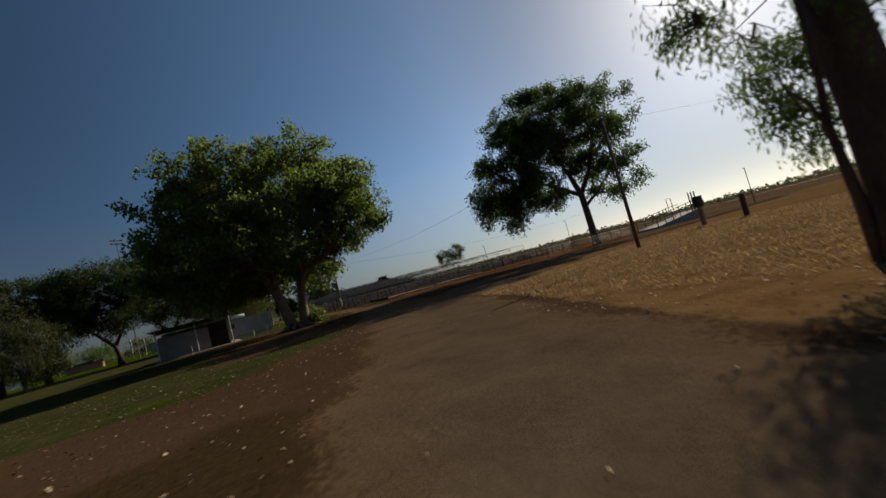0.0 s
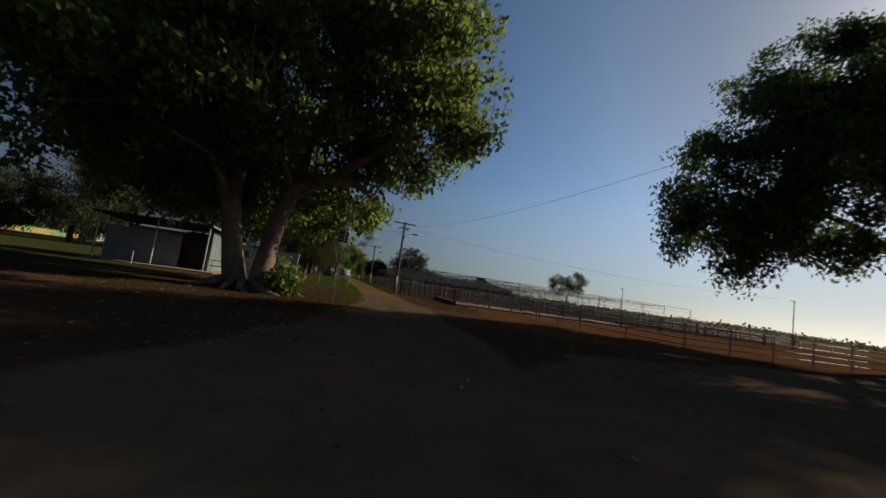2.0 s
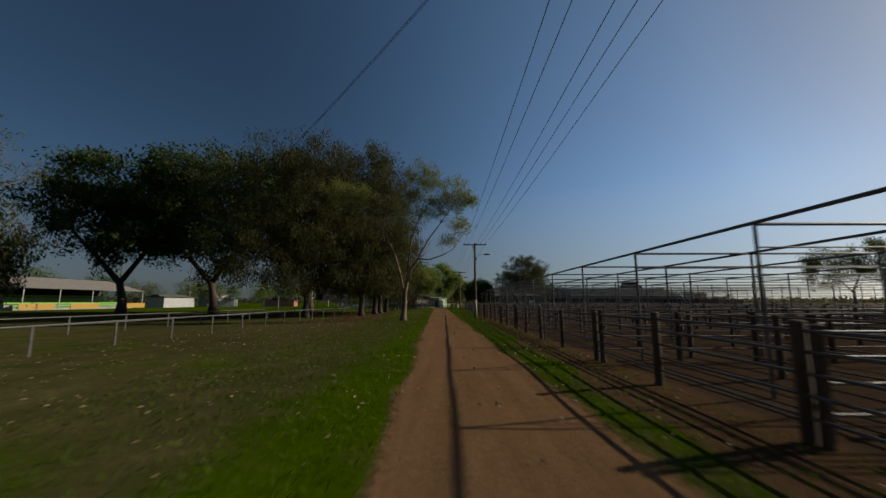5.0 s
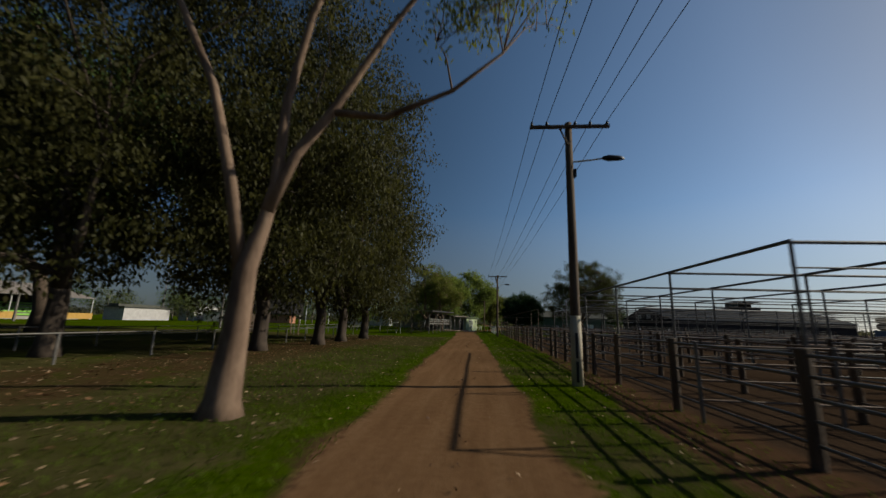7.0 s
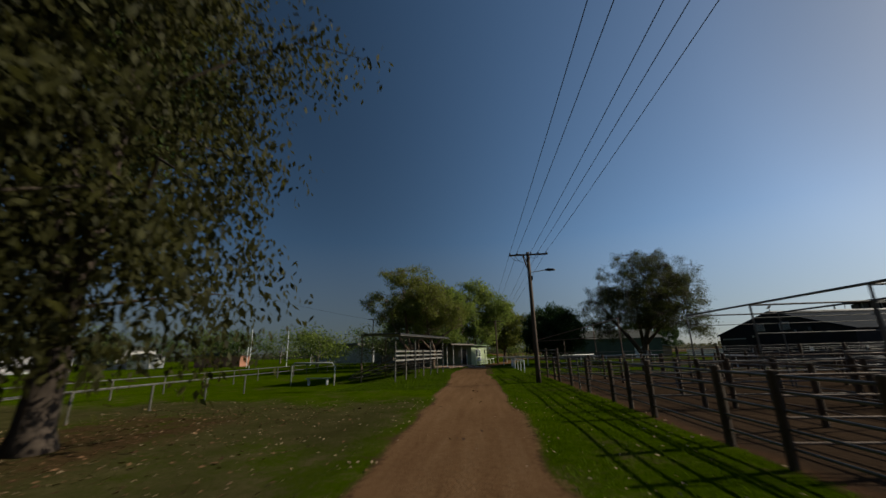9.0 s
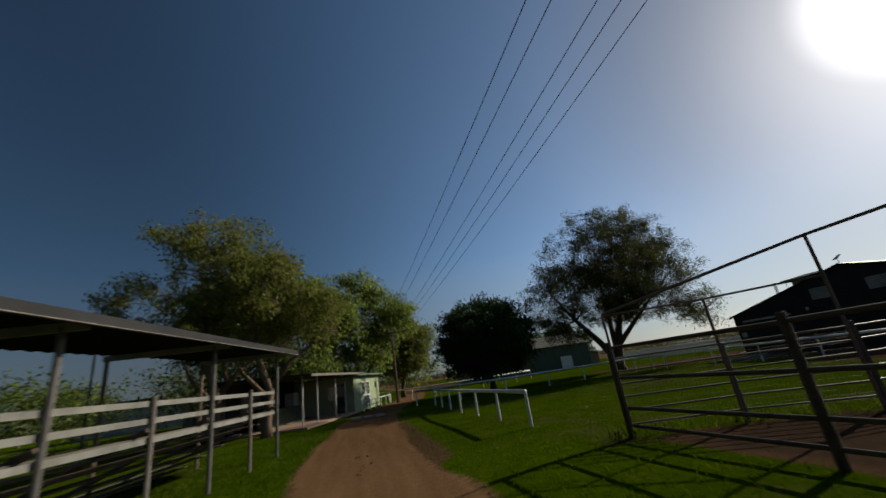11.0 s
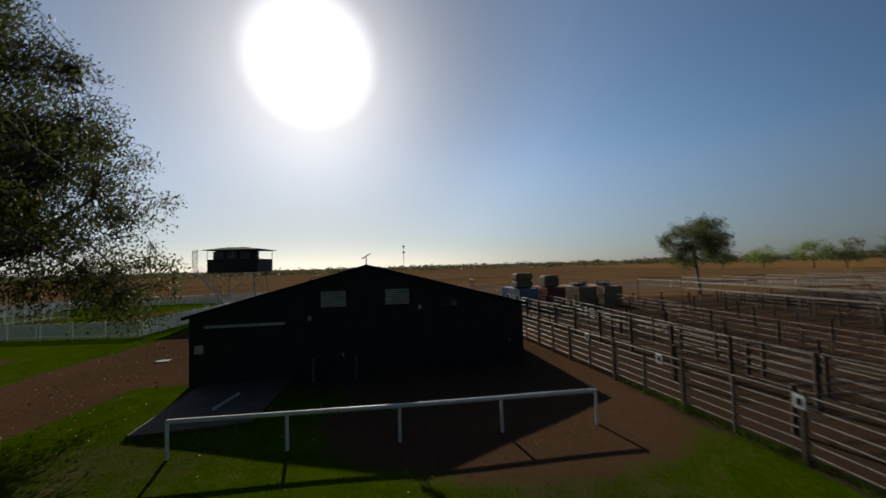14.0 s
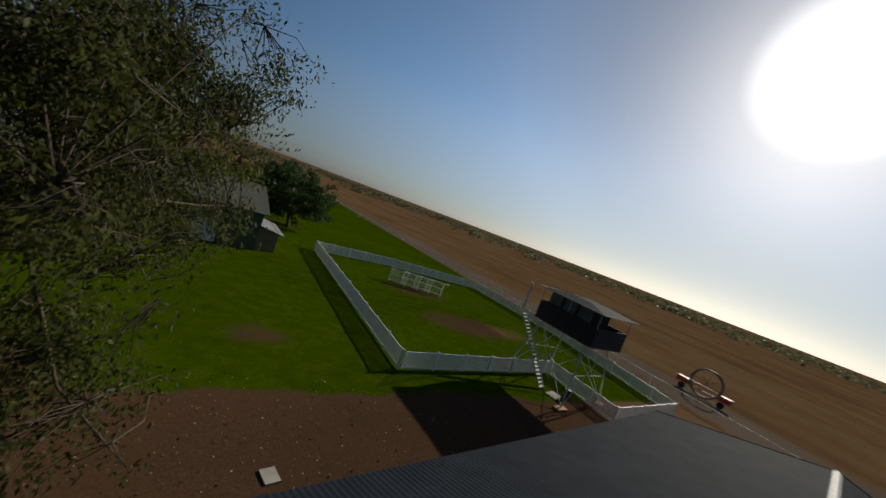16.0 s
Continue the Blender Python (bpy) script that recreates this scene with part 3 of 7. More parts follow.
# ---- trees ----
def leaf_mesh(name, centres, per, spread_r, size, material, rng, droop=0.0, flat=0.75, base=(0, 0, 0), narrow=0.45):
    """Many small folded leaves round the given twig ends, in one mesh."""
    k = len(centres)
    c = np.repeat(np.asarray(centres, float), per, 0)
    off = rng.normal(0, 1, (k * per, 3))
    off *= (1.75 * spread_r * rng.random(k * per) ** 0.45 / (np.linalg.norm(off, axis=1) + 1e-9))[:, None]
    off[:, 2] *= flat
    if droop:
        off[:, 2] -= np.abs(rng.normal(0, 1, k * per)) * spread_r * droop
    p = c + off
    ax = rng.normal(0, 1, (k * per, 3))
    ax[:, 2] -= 0.5 + 2.2 * droop
    ax /= np.linalg.norm(ax, axis=1)[:, None]
    sd_ = np.cross(ax, rng.normal(0, 1, (k * per, 3)))
    sd_ /= np.linalg.norm(sd_, axis=1)[:, None] + 1e-9
    L = size * rng.uniform(0.6, 1.35, (k * per, 1))
    W = L * narrow
    nrm = np.cross(ax, sd_)
    v = np.stack([p, p + ax * L * 0.45 + sd_ * W * 0.5 + nrm * W * 0.12, p + ax * L, p + ax * L * 0.45 - sd_ * W * 0.5 + nrm * W * 0.12], 1).reshape(-1, 3) - np.array(base)
    n = k * per
    me = bpy.data.meshes.new(name)
    me.vertices.add(4 * n)
    me.vertices.foreach_set("co", v.astype(np.float32).ravel())
    me.loops.add(4 * n)
    me.loops.foreach_set("vertex_index", np.arange(4 * n, dtype=np.int32))
    me.polygons.add(n)
    me.polygons.foreach_set("loop_start", np.arange(0, 4 * n, 4, dtype=np.int32))
    me.materials.append(material)
    me.update(calc_edges=True)
    return me


def tree(name, at, label, stems, blobs, clusters, per, size, bark, leaf, seed, twig=0.5, droop=0.0, limbs=18, gap=-0.1, inner=0.5, category="tree", twigs=True, narrow=0.45, limb_r=0.09, group="", clump=4):
    """stems: polylines of (x, y, z, r) from the foot; blobs: ellipsoids (x, y, z, rx, ry, rz) of the crown; all relative to the foot."""
    rng = np.random.default_rng(seed)
    t = thing(name, (*at, 0), label, category, group)
    b = np.array((*at, 0.0))
    vol = np.array([q[3] * q[4] * q[5] for q in blobs]) ** 0.8
    cs = []
    while len(cs) < clusters:
        q = blobs[rng.choice(len(blobs), p=vol / vol.sum())]
        d = rng.normal(0, 1, 3)
        d /= np.linalg.norm(d)
        r = inner + (1 - inner) * rng.random() ** 0.6
        pt = np.array(q[:3]) + d * r * np.array(q[3:])
        if noise.noise(Vector((pt + seed * 7.7) * (1.6 / max(2.0, size * 12)))) < gap:
            continue
        cs.append(pt)
        cs += list(pt + rng.normal(0, 1, (clump - 1, 3)) * twig * (1.35, 1.35, 0.9))
    cs = np.array(cs)[:clusters]
    wood = Form()
    nodes = []
    for s in stems:
        pts, rad = [Vector(q[:3]) for q in s], [q[3] for q in s]
        wood.tube([p + Vector(b) for p in pts], rad, 9, caps=True)
        for i in range(max(1, len(pts) // 2), len(pts)):
            nodes.append((np.array(pts[i]), rad[i]))
    ends = np.array([p for p, _ in nodes])
    chosen = [int(rng.integers(len(cs)))]
    dist = np.linalg.norm(cs - cs[chosen[0]], axis=1)
    while len(chosen) < min(limbs, len(cs)):
        k = int(np.argmax(dist))
        chosen.append(k)
        dist = np.minimum(dist, np.linalg.norm(cs - cs[k], axis=1))
    limb_nodes = [p for p in ends]
    for k in chosen:
        goal = cs[k]
        j = int(np.argmin(np.linalg.norm(ends - goal, axis=1) + 0.25 * (ends[:, 2] - ends[:, 2].min())))
        start, r0 = ends[j], nodes[j][1]
        ln = np.linalg.norm(goal - start)
        mid1 = start + (goal - start) * 0.35 + np.array([0, 0, 0.10 * ln]) + rng.normal(0, 0.05 * ln, 3)
        mid2 = start + (goal - start) * 0.7 + np.array([0, 0, 0.08 * ln]) + rng.normal(0, 0.05 * ln, 3)
        pts = [start, mid1, mid2, goal]
        r = min(r0 * 0.7, limb_r * (0.4 + ln / 9))
        wood.tube([Vector(p + b) for p in pts], [r, r * 0.65, r * 0.4, r * 0.12], 6, caps=False)
        for u in (0.35, 0.55, 0.75, 0.9):
            limb_nodes.append(pts[0] * (1 - u) ** 2 + 2 * u * (1 - u) * mid1 * 0.5 + 2 * u * (1 - u) * mid2 * 0.5 + goal * u * u)
    if twigs:
        ln_ = np.array(limb_nodes)
        for c in cs:
            j = int(np.argmin(np.linalg.norm(ln_ - c, axis=1)))
            s = ln_[j]
            m_ = (s + c) / 2 + rng.normal(0, 0.1 * np.linalg.norm(c - s) + 0.02, 3)
            r = min(0.045, 0.012 + 0.006 * np.linalg.norm(c - s))
            wood.tube([Vector(s + b), Vector(m_ + b), Vector(c + b)], [r, r * 0.7, r * 0.3], 3, caps=False)
    part("trunk", wood, bark, t, smooth=True)
    me = leaf_mesh("crown", cs + b, per, twig, size, leaf, rng, droop, base=tuple(b), narrow=narrow)
    ob = new("crown", me)
    ob.parent = t
    return t

# big fig-like shade tree at the mouth of the lane
tree("shade_tree", (-8.7, -24.4), "huge broad-leaved shade tree with twin pale trunks", [
    [(-0.7, 0.1, -0.2, 0.9), (-0.75, 0.1, 0.5, 0.62), (-1.2, 0.1, 2.5, 0.52), (-1.65, 0.3, 4.5, 0.5), (-2.6, 0.6, 6.5, 0.42), (-4.8, 1.2, 8.6, 0.3), (-7.5, 2, 10, 0.16)],
    [(0.55, -0.2, -0.2, 0.9), (0.58, -0.2, 0.5, 0.62), (0.75, -0.2, 2.5, 0.48), (1.0, -0.2, 4.4, 0.45), (1.45, -0.2, 5.7, 0.46), (3.2, -0.3, 6.75, 0.36), (4.8, 0.3, 6.9, 0.25), (5.7, 1.5, 6.7, 0.15), (6.0, 2.8, 6.6, 0.07)],
    [(1.5, -0.2, 5.6, 0.42), (1.75, 0, 8.6, 0.34), (2.6, 0.3, 11.5, 0.24), (3.0, 0.2, 15, 0.12)],
    [(3.2, -0.3, 6.7, 0.26), (5.2, -1.2, 8.2, 0.2), (7.2, -2.2, 10.5, 0.12), (9.0, -3.0, 12.5, 0.06)],
    [(-1.65, 0.3, 4.5, 0.45), (-1.5, 0.5, 8, 0.34), (-2.5, 0.2, 12, 0.2), (-2.2, 0, 16, 0.1)]],
    [(-1.0, -0.5, 13.5, 9.5, 8, 7.2), (-7.5, -1, 9.5, 6.0, 6, 4.6), (6.0, -1.0, 13.6, 5.8, 5.0, 6.2), (9.4, -3.0, 12.6, 3.4, 2.8, 3.4), (5.6, 3.5, 6.4, 2.0, 2.4, 1.2), (-4.5, 0, 17.6, 5.2, 5, 4.6), (2.6, -0.5, 17.2, 6.2, 5.5, 4.8), (-8.5, 0.5, 13.5, 4.5, 4.5, 4.5), (6.5, 0.6, 8.8, 3.1, 2.8, 2.2), (0.8, 6.0, 7.0, 6.2, 5.0, 3.0), (-3, 5.5, 8.8, 7, 5, 3), (-6, 5, 7.5, 6, 5, 3.5), (-4, -4.5, 10, 6.5, 4.5, 3.8), (-3, 9.5, 8.4, 5.0, 3.8, 2.2)],
    4500, 31, 0.345, BARK_PALE, LEAF_FIG, 3, twig=0.52, clump=7, limbs=44, gap=-0.12, inner=0.45, narrow=0.62, limb_r=0.13, droop=0.25)
roots = Form()
for k in range(11):
    a = 2 * math.pi * k / 11 + 0.2
    r = 1.5 + 0.5 * math.sin(k * 2.3)
    roots.tube([(-8.9 + 0.9 * math.cos(a), -24.45 + 0.6 * math.sin(a), 0.45), (-8.9 + r * math.cos(a), -24.45 + r * 0.8 * math.sin(a), 0.12), (-8.9 + (r + 0.9) * math.cos(a + 0.2), -24.45 + (r + 0.7) * 0.8 * math.sin(a + 0.2), -0.05)], [0.3, 0.17, 0.07], 7)
solid("tree_root", roots, BARK_PALE, "pale buttress roots spreading over leaf litter", "tree roots", (-8.9, -24.45, 0), smooth=True)


def shrub(at, rx, rz, n, leaf, size, seed, label):
    rng = np.random.default_rng(seed)
    t = thing("shrub", (*at, 0), label, "shrub")
    cs = rng.normal(0, 0.5, (n, 3)) * (rx, rx, rz) + (0, 0, rz * 0.9)
    cs[:, 2] = np.abs(cs[:, 2]) + 0.1
    stems = Form()
    for c in cs[:: max(1, n // 14)]:
        stems.tube([(at[0], at[1], -0.05), (at[0] + c[0] * 0.5, at[1] + c[1] * 0.5, c[2] * 0.6), (at[0] + c[0], at[1] + c[1], c[2])], [0.03, 0.02, 0.008], 4)
    part("stem", stems, BARK_GREY, t)
    ob = new("foliage", leaf_mesh("foliage", cs + np.array((*at, 0)), 16, 0.22, size, leaf, rng, 0.2, base=(*at, 0), narrow=0.6))
    ob.parent = t
    return t


shrub((-6.9, -24.9), 0.9, 0.9, 70, LEAF_FIG, 0.24, 5, "leafy green sucker shrub at the tree foot")

# spreading gum by the loading ramp
tree("gum_tree", (37.8, -28.5), "tall spreading gum tree with dark trunk", [
    [(0, 0, -0.2, 0.8), (0, 0, 0.65, 0.62), (-0.1, 0, 4.3, 0.54), (-0.2, 0.1, 8.6, 0.5), (-1.1, 0.6, 12, 0.34), (-2.7, 1.8, 17.4, 0.19)],
    [(-0.2, 0.1, 8.6, 0.42), (1.3, -1.7, 12.5, 0.32), (2.0, -3.4, 17.4, 0.19)],
    [(-0.2, 0.1, 8.4, 0.36), (-4.0, 2.2, 11.2, 0.26), (-8.0, 4.4, 13.0, 0.17), (-13.0, 5.4, 14.0, 0.08)],
    [(-0.1, 0.05, 6.5, 0.32), (1.0, -2.0, 8.2, 0.19), (2.0, -3.8, 10.3, 0.11)]],
    [(-1.2, 1.2, 21.6, 8.0, 7.0, 6.6), (-3.5, 1.5, 24, 6, 5.5, 4.2), (-4.5, 2.2, 17, 5.5, 5, 5), (-5.5, 2.4, 10, 4, 3, 2.2), (-10.2, 4.4, 19, 5.4, 5.0, 5.8), (-14.4, 6.0, 14.4, 3.5, 3.4, 4.1), (3.0, -4.4, 21.6, 5.5, 5.5, 5.9), (3.6, -5.2, 14.8, 4.2, 4.2, 4.8), (-13.2, 5.2, 8.8, 3.3, 3.2, 4.2), (0.5, -0.5, 12, 3.8, 3.8, 3.3), (-6.6, 2.8, 14.2, 5.2, 4.6, 3.5), (2.0, -3.0, 9.0, 2.0, 2.0, 2.4), (-8.8, 3.4, 11, 4.2, 3.8, 2.9), (4.0, -5.4, 9.8, 3.3, 3.3, 2.8), (-14.0, 5.8, 10.6, 2.4, 2.2, 3.0)],
    3200, 30, 0.39, BARK_DARK, LEAF_DARK, 8, twig=0.6, clump=9, limbs=46, gap=-0.08, inner=0.4, narrow=0.5, droop=0.45, limb_r=0.14)

# drooping gum close by the start
tree("gum_tree", (-5.2, -67.3), "leaning gum tree with thin drooping foliage", [
    [(0.2, 0, -0.2, 0.60), (0.1, 0, 0.8, 0.45), (0.0, 0.0, 3, 0.42), (-0.25, 0.05, 5, 0.42), (-0.8, 0.2, 8, 0.3), (-1.2, 0.6, 11, 0.15)],
    [(0.0, 0.5, -0.2, 0.12), (-0.1, 0.5, 1.2, 0.10), (-0.5, 0.5, 2.6, 0.075), (-1.0, 0.3, 3.8, 0.06), (-1.4, 0.2, 5.2, 0.04)],
    [(-0.45, 0.5, 2.5, 0.05), (-0.9, 0.55, 3.1, 0.035), (-1.5, 0.65, 3.4, 0.02)]],
    [(-1.7, 0.7, 4.5, 0.8, 0.7, 0.9), (-1.4, 0.6, 3.6, 0.6, 0.5, 0.55), (-2.1, 1.2, 5.3, 0.7, 0.7, 0.5), (-0.9, 0.1, 5.0, 0.9, 0.8, 0.8), (-0.7, 0.4, 8.6, 2.6, 2.6, 1.8), (-1.7, 0.8, 3.0, 0.25, 0.25, 0.3), (-0.9, 0.7, 2.9, 0.3, 0.3, 0.3), (1.7, 1.4, 4.3, 1.3, 1.0, 1.2), (0.7, 1.1, 3.2, 0.8, 0.6, 0.7), (2.6, 1.0, 5.2, 1.3, 1.2, 0.9)],
    480, 28, 0.18, BARK_DARK, LEAF_DARK, 13, twig=0.2, limbs=22, gap=-0.15, inner=0.2, narrow=0.2, droop=1.3, limb_r=0.035, clump=3)

# cream-barked gum beside the lane
tree("gum_tree", (-5.2, 38.5), "cream-barked gum tree forked into slender limbs", [
    [(-0.1, 0, -0.2, 0.5), (-0.08, 0, 0.3, 0.33), (0.0, 0, 1.5, 0.25), (0.05, 0, 2.8, 0.22), (0.25, 0.1, 3.7, 0.15), (0.36, 0.2, 4.6, 0.13), (0.4, 0.2, 6.6, 0.10), (0.75, 0.3, 9.0, 0.08), (1.5, 0.3, 11, 0.06), (2.6, 0.3, 14.5, 0.03)],
    [(0.3, 0.1, 4.0, 0.13), (0.7, 0.3, 5.4, 0.12), (1.37, 0.5, 6.55, 0.11), (2.6, 0.6, 8.8, 0.07), (3.8, 0.5, 10.4, 0.05), (5.4, 0.2, 12.8, 0.025)],
    [(1.37, 0.5, 6.5, 0.09), (2.55, 0.6, 6.4, 0.075), (4.1, 0.4, 6.9, 0.05), (5.2, 0.0, 7.5, 0.03)],
    [(-0.02, 0, 2.6, 0.15), (-0.4, -0.2, 4.6, 0.12), (-0.95, -0.4, 6.7, 0.09), (-2.2, -0.8, 9.4, 0.06), (-4.2, -1.5, 11.2, 0.03)]],
    [(5.2, 0.2, 13.6, 2.2, 2.0, 2.2), (5.4, 0.0, 10.2, 1.7, 1.6, 1.7), (2.2, 0.3, 15.4, 2.4, 2.2, 2.0), (-5.6, -1.6, 13.4, 3.0, 2.2, 1.3), (4.4, 0, 8.3, 1.0, 0.9, 0.6), (1.2, 0.3, 12.4, 1.8, 1.6, 1.6), (6.6, 0.2, 13.2, 1.0, 1.2, 1.2), (3.6, 0.2, 12.2, 1.6, 1.5, 1.5)],
    950, 30, 0.16, BARK_WHITE, LEAF_LIME, 21, twig=0.3, limbs=54, gap=-0.05, inner=0.3, narrow=0.33, droop=0.4, limb_r=0.055)

# row of dense drooping trees beside the oval
for k, (x, y, h, w) in enumerate([(-18.2, 46.0, 23, 8.0), (-12.7, 52.3, 25, 8.0), (-12.0, 58.9, 26, 8.4), (-12.05, 63.8, 24, 8.0), (-11.9, 70.0, 18, 6.6)]):
    tree("shade_tree", (x, y), "dense drooping shade tree with rough trunk", [
        [(0, 0, -0.2, 0.62), (0, 0, 0.5, 0.42), (0.1, 0, 2.2, 0.36), (-0.2, 0.1, 3.4, 0.36), (-1, 0.3, 6, 0.24), (-1.5, 0.5, 10, 0.12)],
        [(0.0, 0, 2.8, 0.3), (0.9, -0.4, 5, 0.2), (1.6, -0.8, 9, 0.1)]],
        [(-0.6, 0, h * 0.62, w, w * 0.9, h * 0.34), (1.3, 0, h * 0.42, w * 0.72, w * 0.75, h * 0.30), (0.5, 0, h * 0.84, w * 0.6, w * 0.6, h * 0.17), (-3, 0.5, h * 0.42, w * 0.6, w * 0.7, h * 0.2), (-0.6, -0.5, h * 0.24, w * 0.9, w * 0.85, h * 0.12)] + ([(-7, -1, h * 0.62, w * 0.9, w * 0.9, h * 0.28), (-1, -2, h * 0.8, w * 0.9, w * 0.85, h * 0.18), (-6, -4, h * 0.4, w * 0.8, w * 0.7, h * 0.2), (-5, -3, h * 0.23, w * 0.8, w * 0.8, h * 0.09)] if k == 0 else []),
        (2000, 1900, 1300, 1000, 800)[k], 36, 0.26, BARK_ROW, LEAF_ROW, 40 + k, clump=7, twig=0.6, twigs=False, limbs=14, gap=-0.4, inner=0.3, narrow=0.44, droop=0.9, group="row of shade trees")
# broad rain trees behind
for x, y, h, w, sd_ in ((-40, 63, 29, 13, 60), (-29, 78, 31, 12, 61), (-53, 60, 27, 12, 62)):
    tree("rain_tree", (x, y), "wide flat-topped rain tree with dark limbs", [
        [(0, 0, -0.2, 0.9), (0, 0, 2, 0.6), (-0.5, -0.3, 5, 0.5), (-3.5, -1.5, 9, 0.34), (-6.5, -3, 13, 0.2)], [(-0.5, -0.3, 5, 0.45), (2, 1, 10, 0.3), (4, 2, 15, 0.15)]],
        [(0, 0, h * 0.78, w, w * 0.8, h * 0.18), (-w * 0.5, -2, h * 0.62, w * 0.6, w * 0.6, h * 0.18), (w * 0.45, 1, h * 0.6, w * 0.5, w * 0.6, h * 0.2), (0, 0, h * 0.42, w * 0.7, w * 0.7, h * 0.14)],
        1150, 32, 0.58, BARK_DARK, LEAF_RAIN, sd_, twig=0.9, limbs=26, gap=-0.12, inner=0.35, narrow=0.45, limb_r=0.16)
# park trees west of the pavilion
for x, y, h, w, lf, sd_ in ((-48, 32, 14.5, 7.0, LEAF_TAM, 70), (-58, 30, 13, 6.5, LEAF_TAM, 71), (-67, 24, 13.5, 7, LEAF_TAM, 72), (-80, 16, 13, 7, LEAF_TAM, 73)):
    tree("shade_tree", (x, y), "round drooping park tree on the lawn", [[(0, 0, -0.2, 0.4), (0, 0, 1.6, 0.28), (0.3, 0.1, 4, 0.18), (0.4, 0, h * 0.7, 0.08)]],
        [(0, 0, h * 0.56, w, w, h * 0.38), (1, 0, h * 0.4, w * 0.8, w * 0.8, h * 0.25)], 720, 28, 0.42, BARK_GREY, lf, sd_, twig=0.7, limbs=12, gap=-0.2, narrow=0.35, droop=0.8, group="park trees")
tree("bare_tree", (-53, 38), "half-bare white-limbed tree with thin leaves", [[(0, 0, -0.2, 0.5), (0, 0, 6, 0.4), (0.3, 0, 12, 0.25), (0.5, 0.2, 19, 0.1)]],
     [(0.5, 0, 18.5, 6.5, 6.5, 5), (-3, 0, 15, 5, 5, 4)], 260, 6, 0.32, BARK_WHITE, LEAF_GUM, 77, twig=0.5, limbs=30, gap=-0.3, inner=0.2, limb_r=0.07)

# white-limbed trees by the canteen
for x, y, h, sd_, lf in ((-11.2, 116.5, 15.6, 80, LEAF_LIME), (-7.8, 114.8, 11.8, 81, LEAF_LIME), (-12.5, 124.5, 12.5, 82, LEAF_GUM), (-8.5, 131, 15.8, 83, LEAF_FIG), (-2.0, 138, 17, 84, LEAF_FIG), (3.6, 144, 12.5, 85, LEAF_LIME)):
    tree("paperbark_tree", (x, y), "pale-limbed tree spreading over the canteen roof", [
        [(0, 0, -0.2, 0.4), (0, 0, 0.8, 0.28), (0.2, -0.1, 2.6, 0.24), (-0.4, -0.4, 4.4, 0.18), (-0.8, -0.8, h * 0.65, 0.12), (-1, -1, h * 0.85, 0.05)],
        [(0.2, -0.1, 2.6, 0.2), (1.3, 0.3, 4.2, 0.15), (2.8, 0.6, 5.3, 0.1), (4.2, 0.8, 5.6, 0.05)], [(0.0, 0, 2.2, 0.16), (-1.6, 0.6, 3.9, 0.12), (-2.8, 1.2, 6.2, 0.07)]],
        [(-0.6, -0.4, h * 0.74, h * 0.3, h * 0.28, h * 0.24), (h * 0.19, 0.6, h * 0.62, h * 0.24, h * 0.26, h * 0.19), (-h * 0.23, 1, h * 0.62, h * 0.21, h * 0.23, h * 0.2)] + ([] if sd_ < 83 else [(0.5, 0, h * 0.36, h * 0.26, h * 0.26, h * 0.13)]),
        850 if sd_ < 83 else 900, 28, 0.25 if sd_ < 83 else 0.38, BARK_WHITE if sd_ < 83 else BARK_DARK, lf, sd_, twig=0.36 if sd_ < 83 else 0.5, clump=9 if sd_ < 83 else 6, limbs=34, gap=-0.12 if sd_ < 83 else -0.35, inner=0.3, narrow=0.36, droop=0.5, group="canteen trees", limb_r=0.06)

# mango and the two mangoes near the green shed
for x, y, h, w, sd_ in ((10.9, 127.3, 9.6, 4.9, 90), (47, 174, 10.5, 6.5, 91), (46.5, 189, 10, 6.0, 92)):
    tree("mango_tree", (x, y), "dense dark mango tree with rounded crown", [
        [(0, 0, -0.2, 0.45), (0, 0, 0.6, 0.3), (-0.2, 0.1, 1.8, 0.26), (-0.8, 0.2, 3.4, 0.16), (-1, 0.2, 5, 0.08)], [(-0.2, 0.1, 1.6, 0.2), (0.8, -0.2, 3.2, 0.12), (1.4, -0.3, 5, 0.06)]],
        [(0, 0, h * 0.58, w, w, h * 0.34), (0.2, 0, h * 0.74, w * 0.75, w * 0.75, h * 0.24), (w * 0.5, 0, h * 0.45, w * 0.5, w * 0.5, h * 0.2), (-w * 0.5, 0, h * 0.40, w * 0.5, w * 0.5, h * 0.2), (0, 0, h * 0.3, w * 0.75, w * 0.75, h * 0.14)],
        1250 if sd_ == 90 else 500, 40 if sd_ == 90 else 28, 0.3 if sd_ == 90 else 0.42, BARK_DARK, LEAF_MANGO, sd_, clump=4, twig=0.42, limbs=12, gap=-0.7, inner=0.55, narrow=0.45, droop=0.5, twigs=False, group="mango trees")
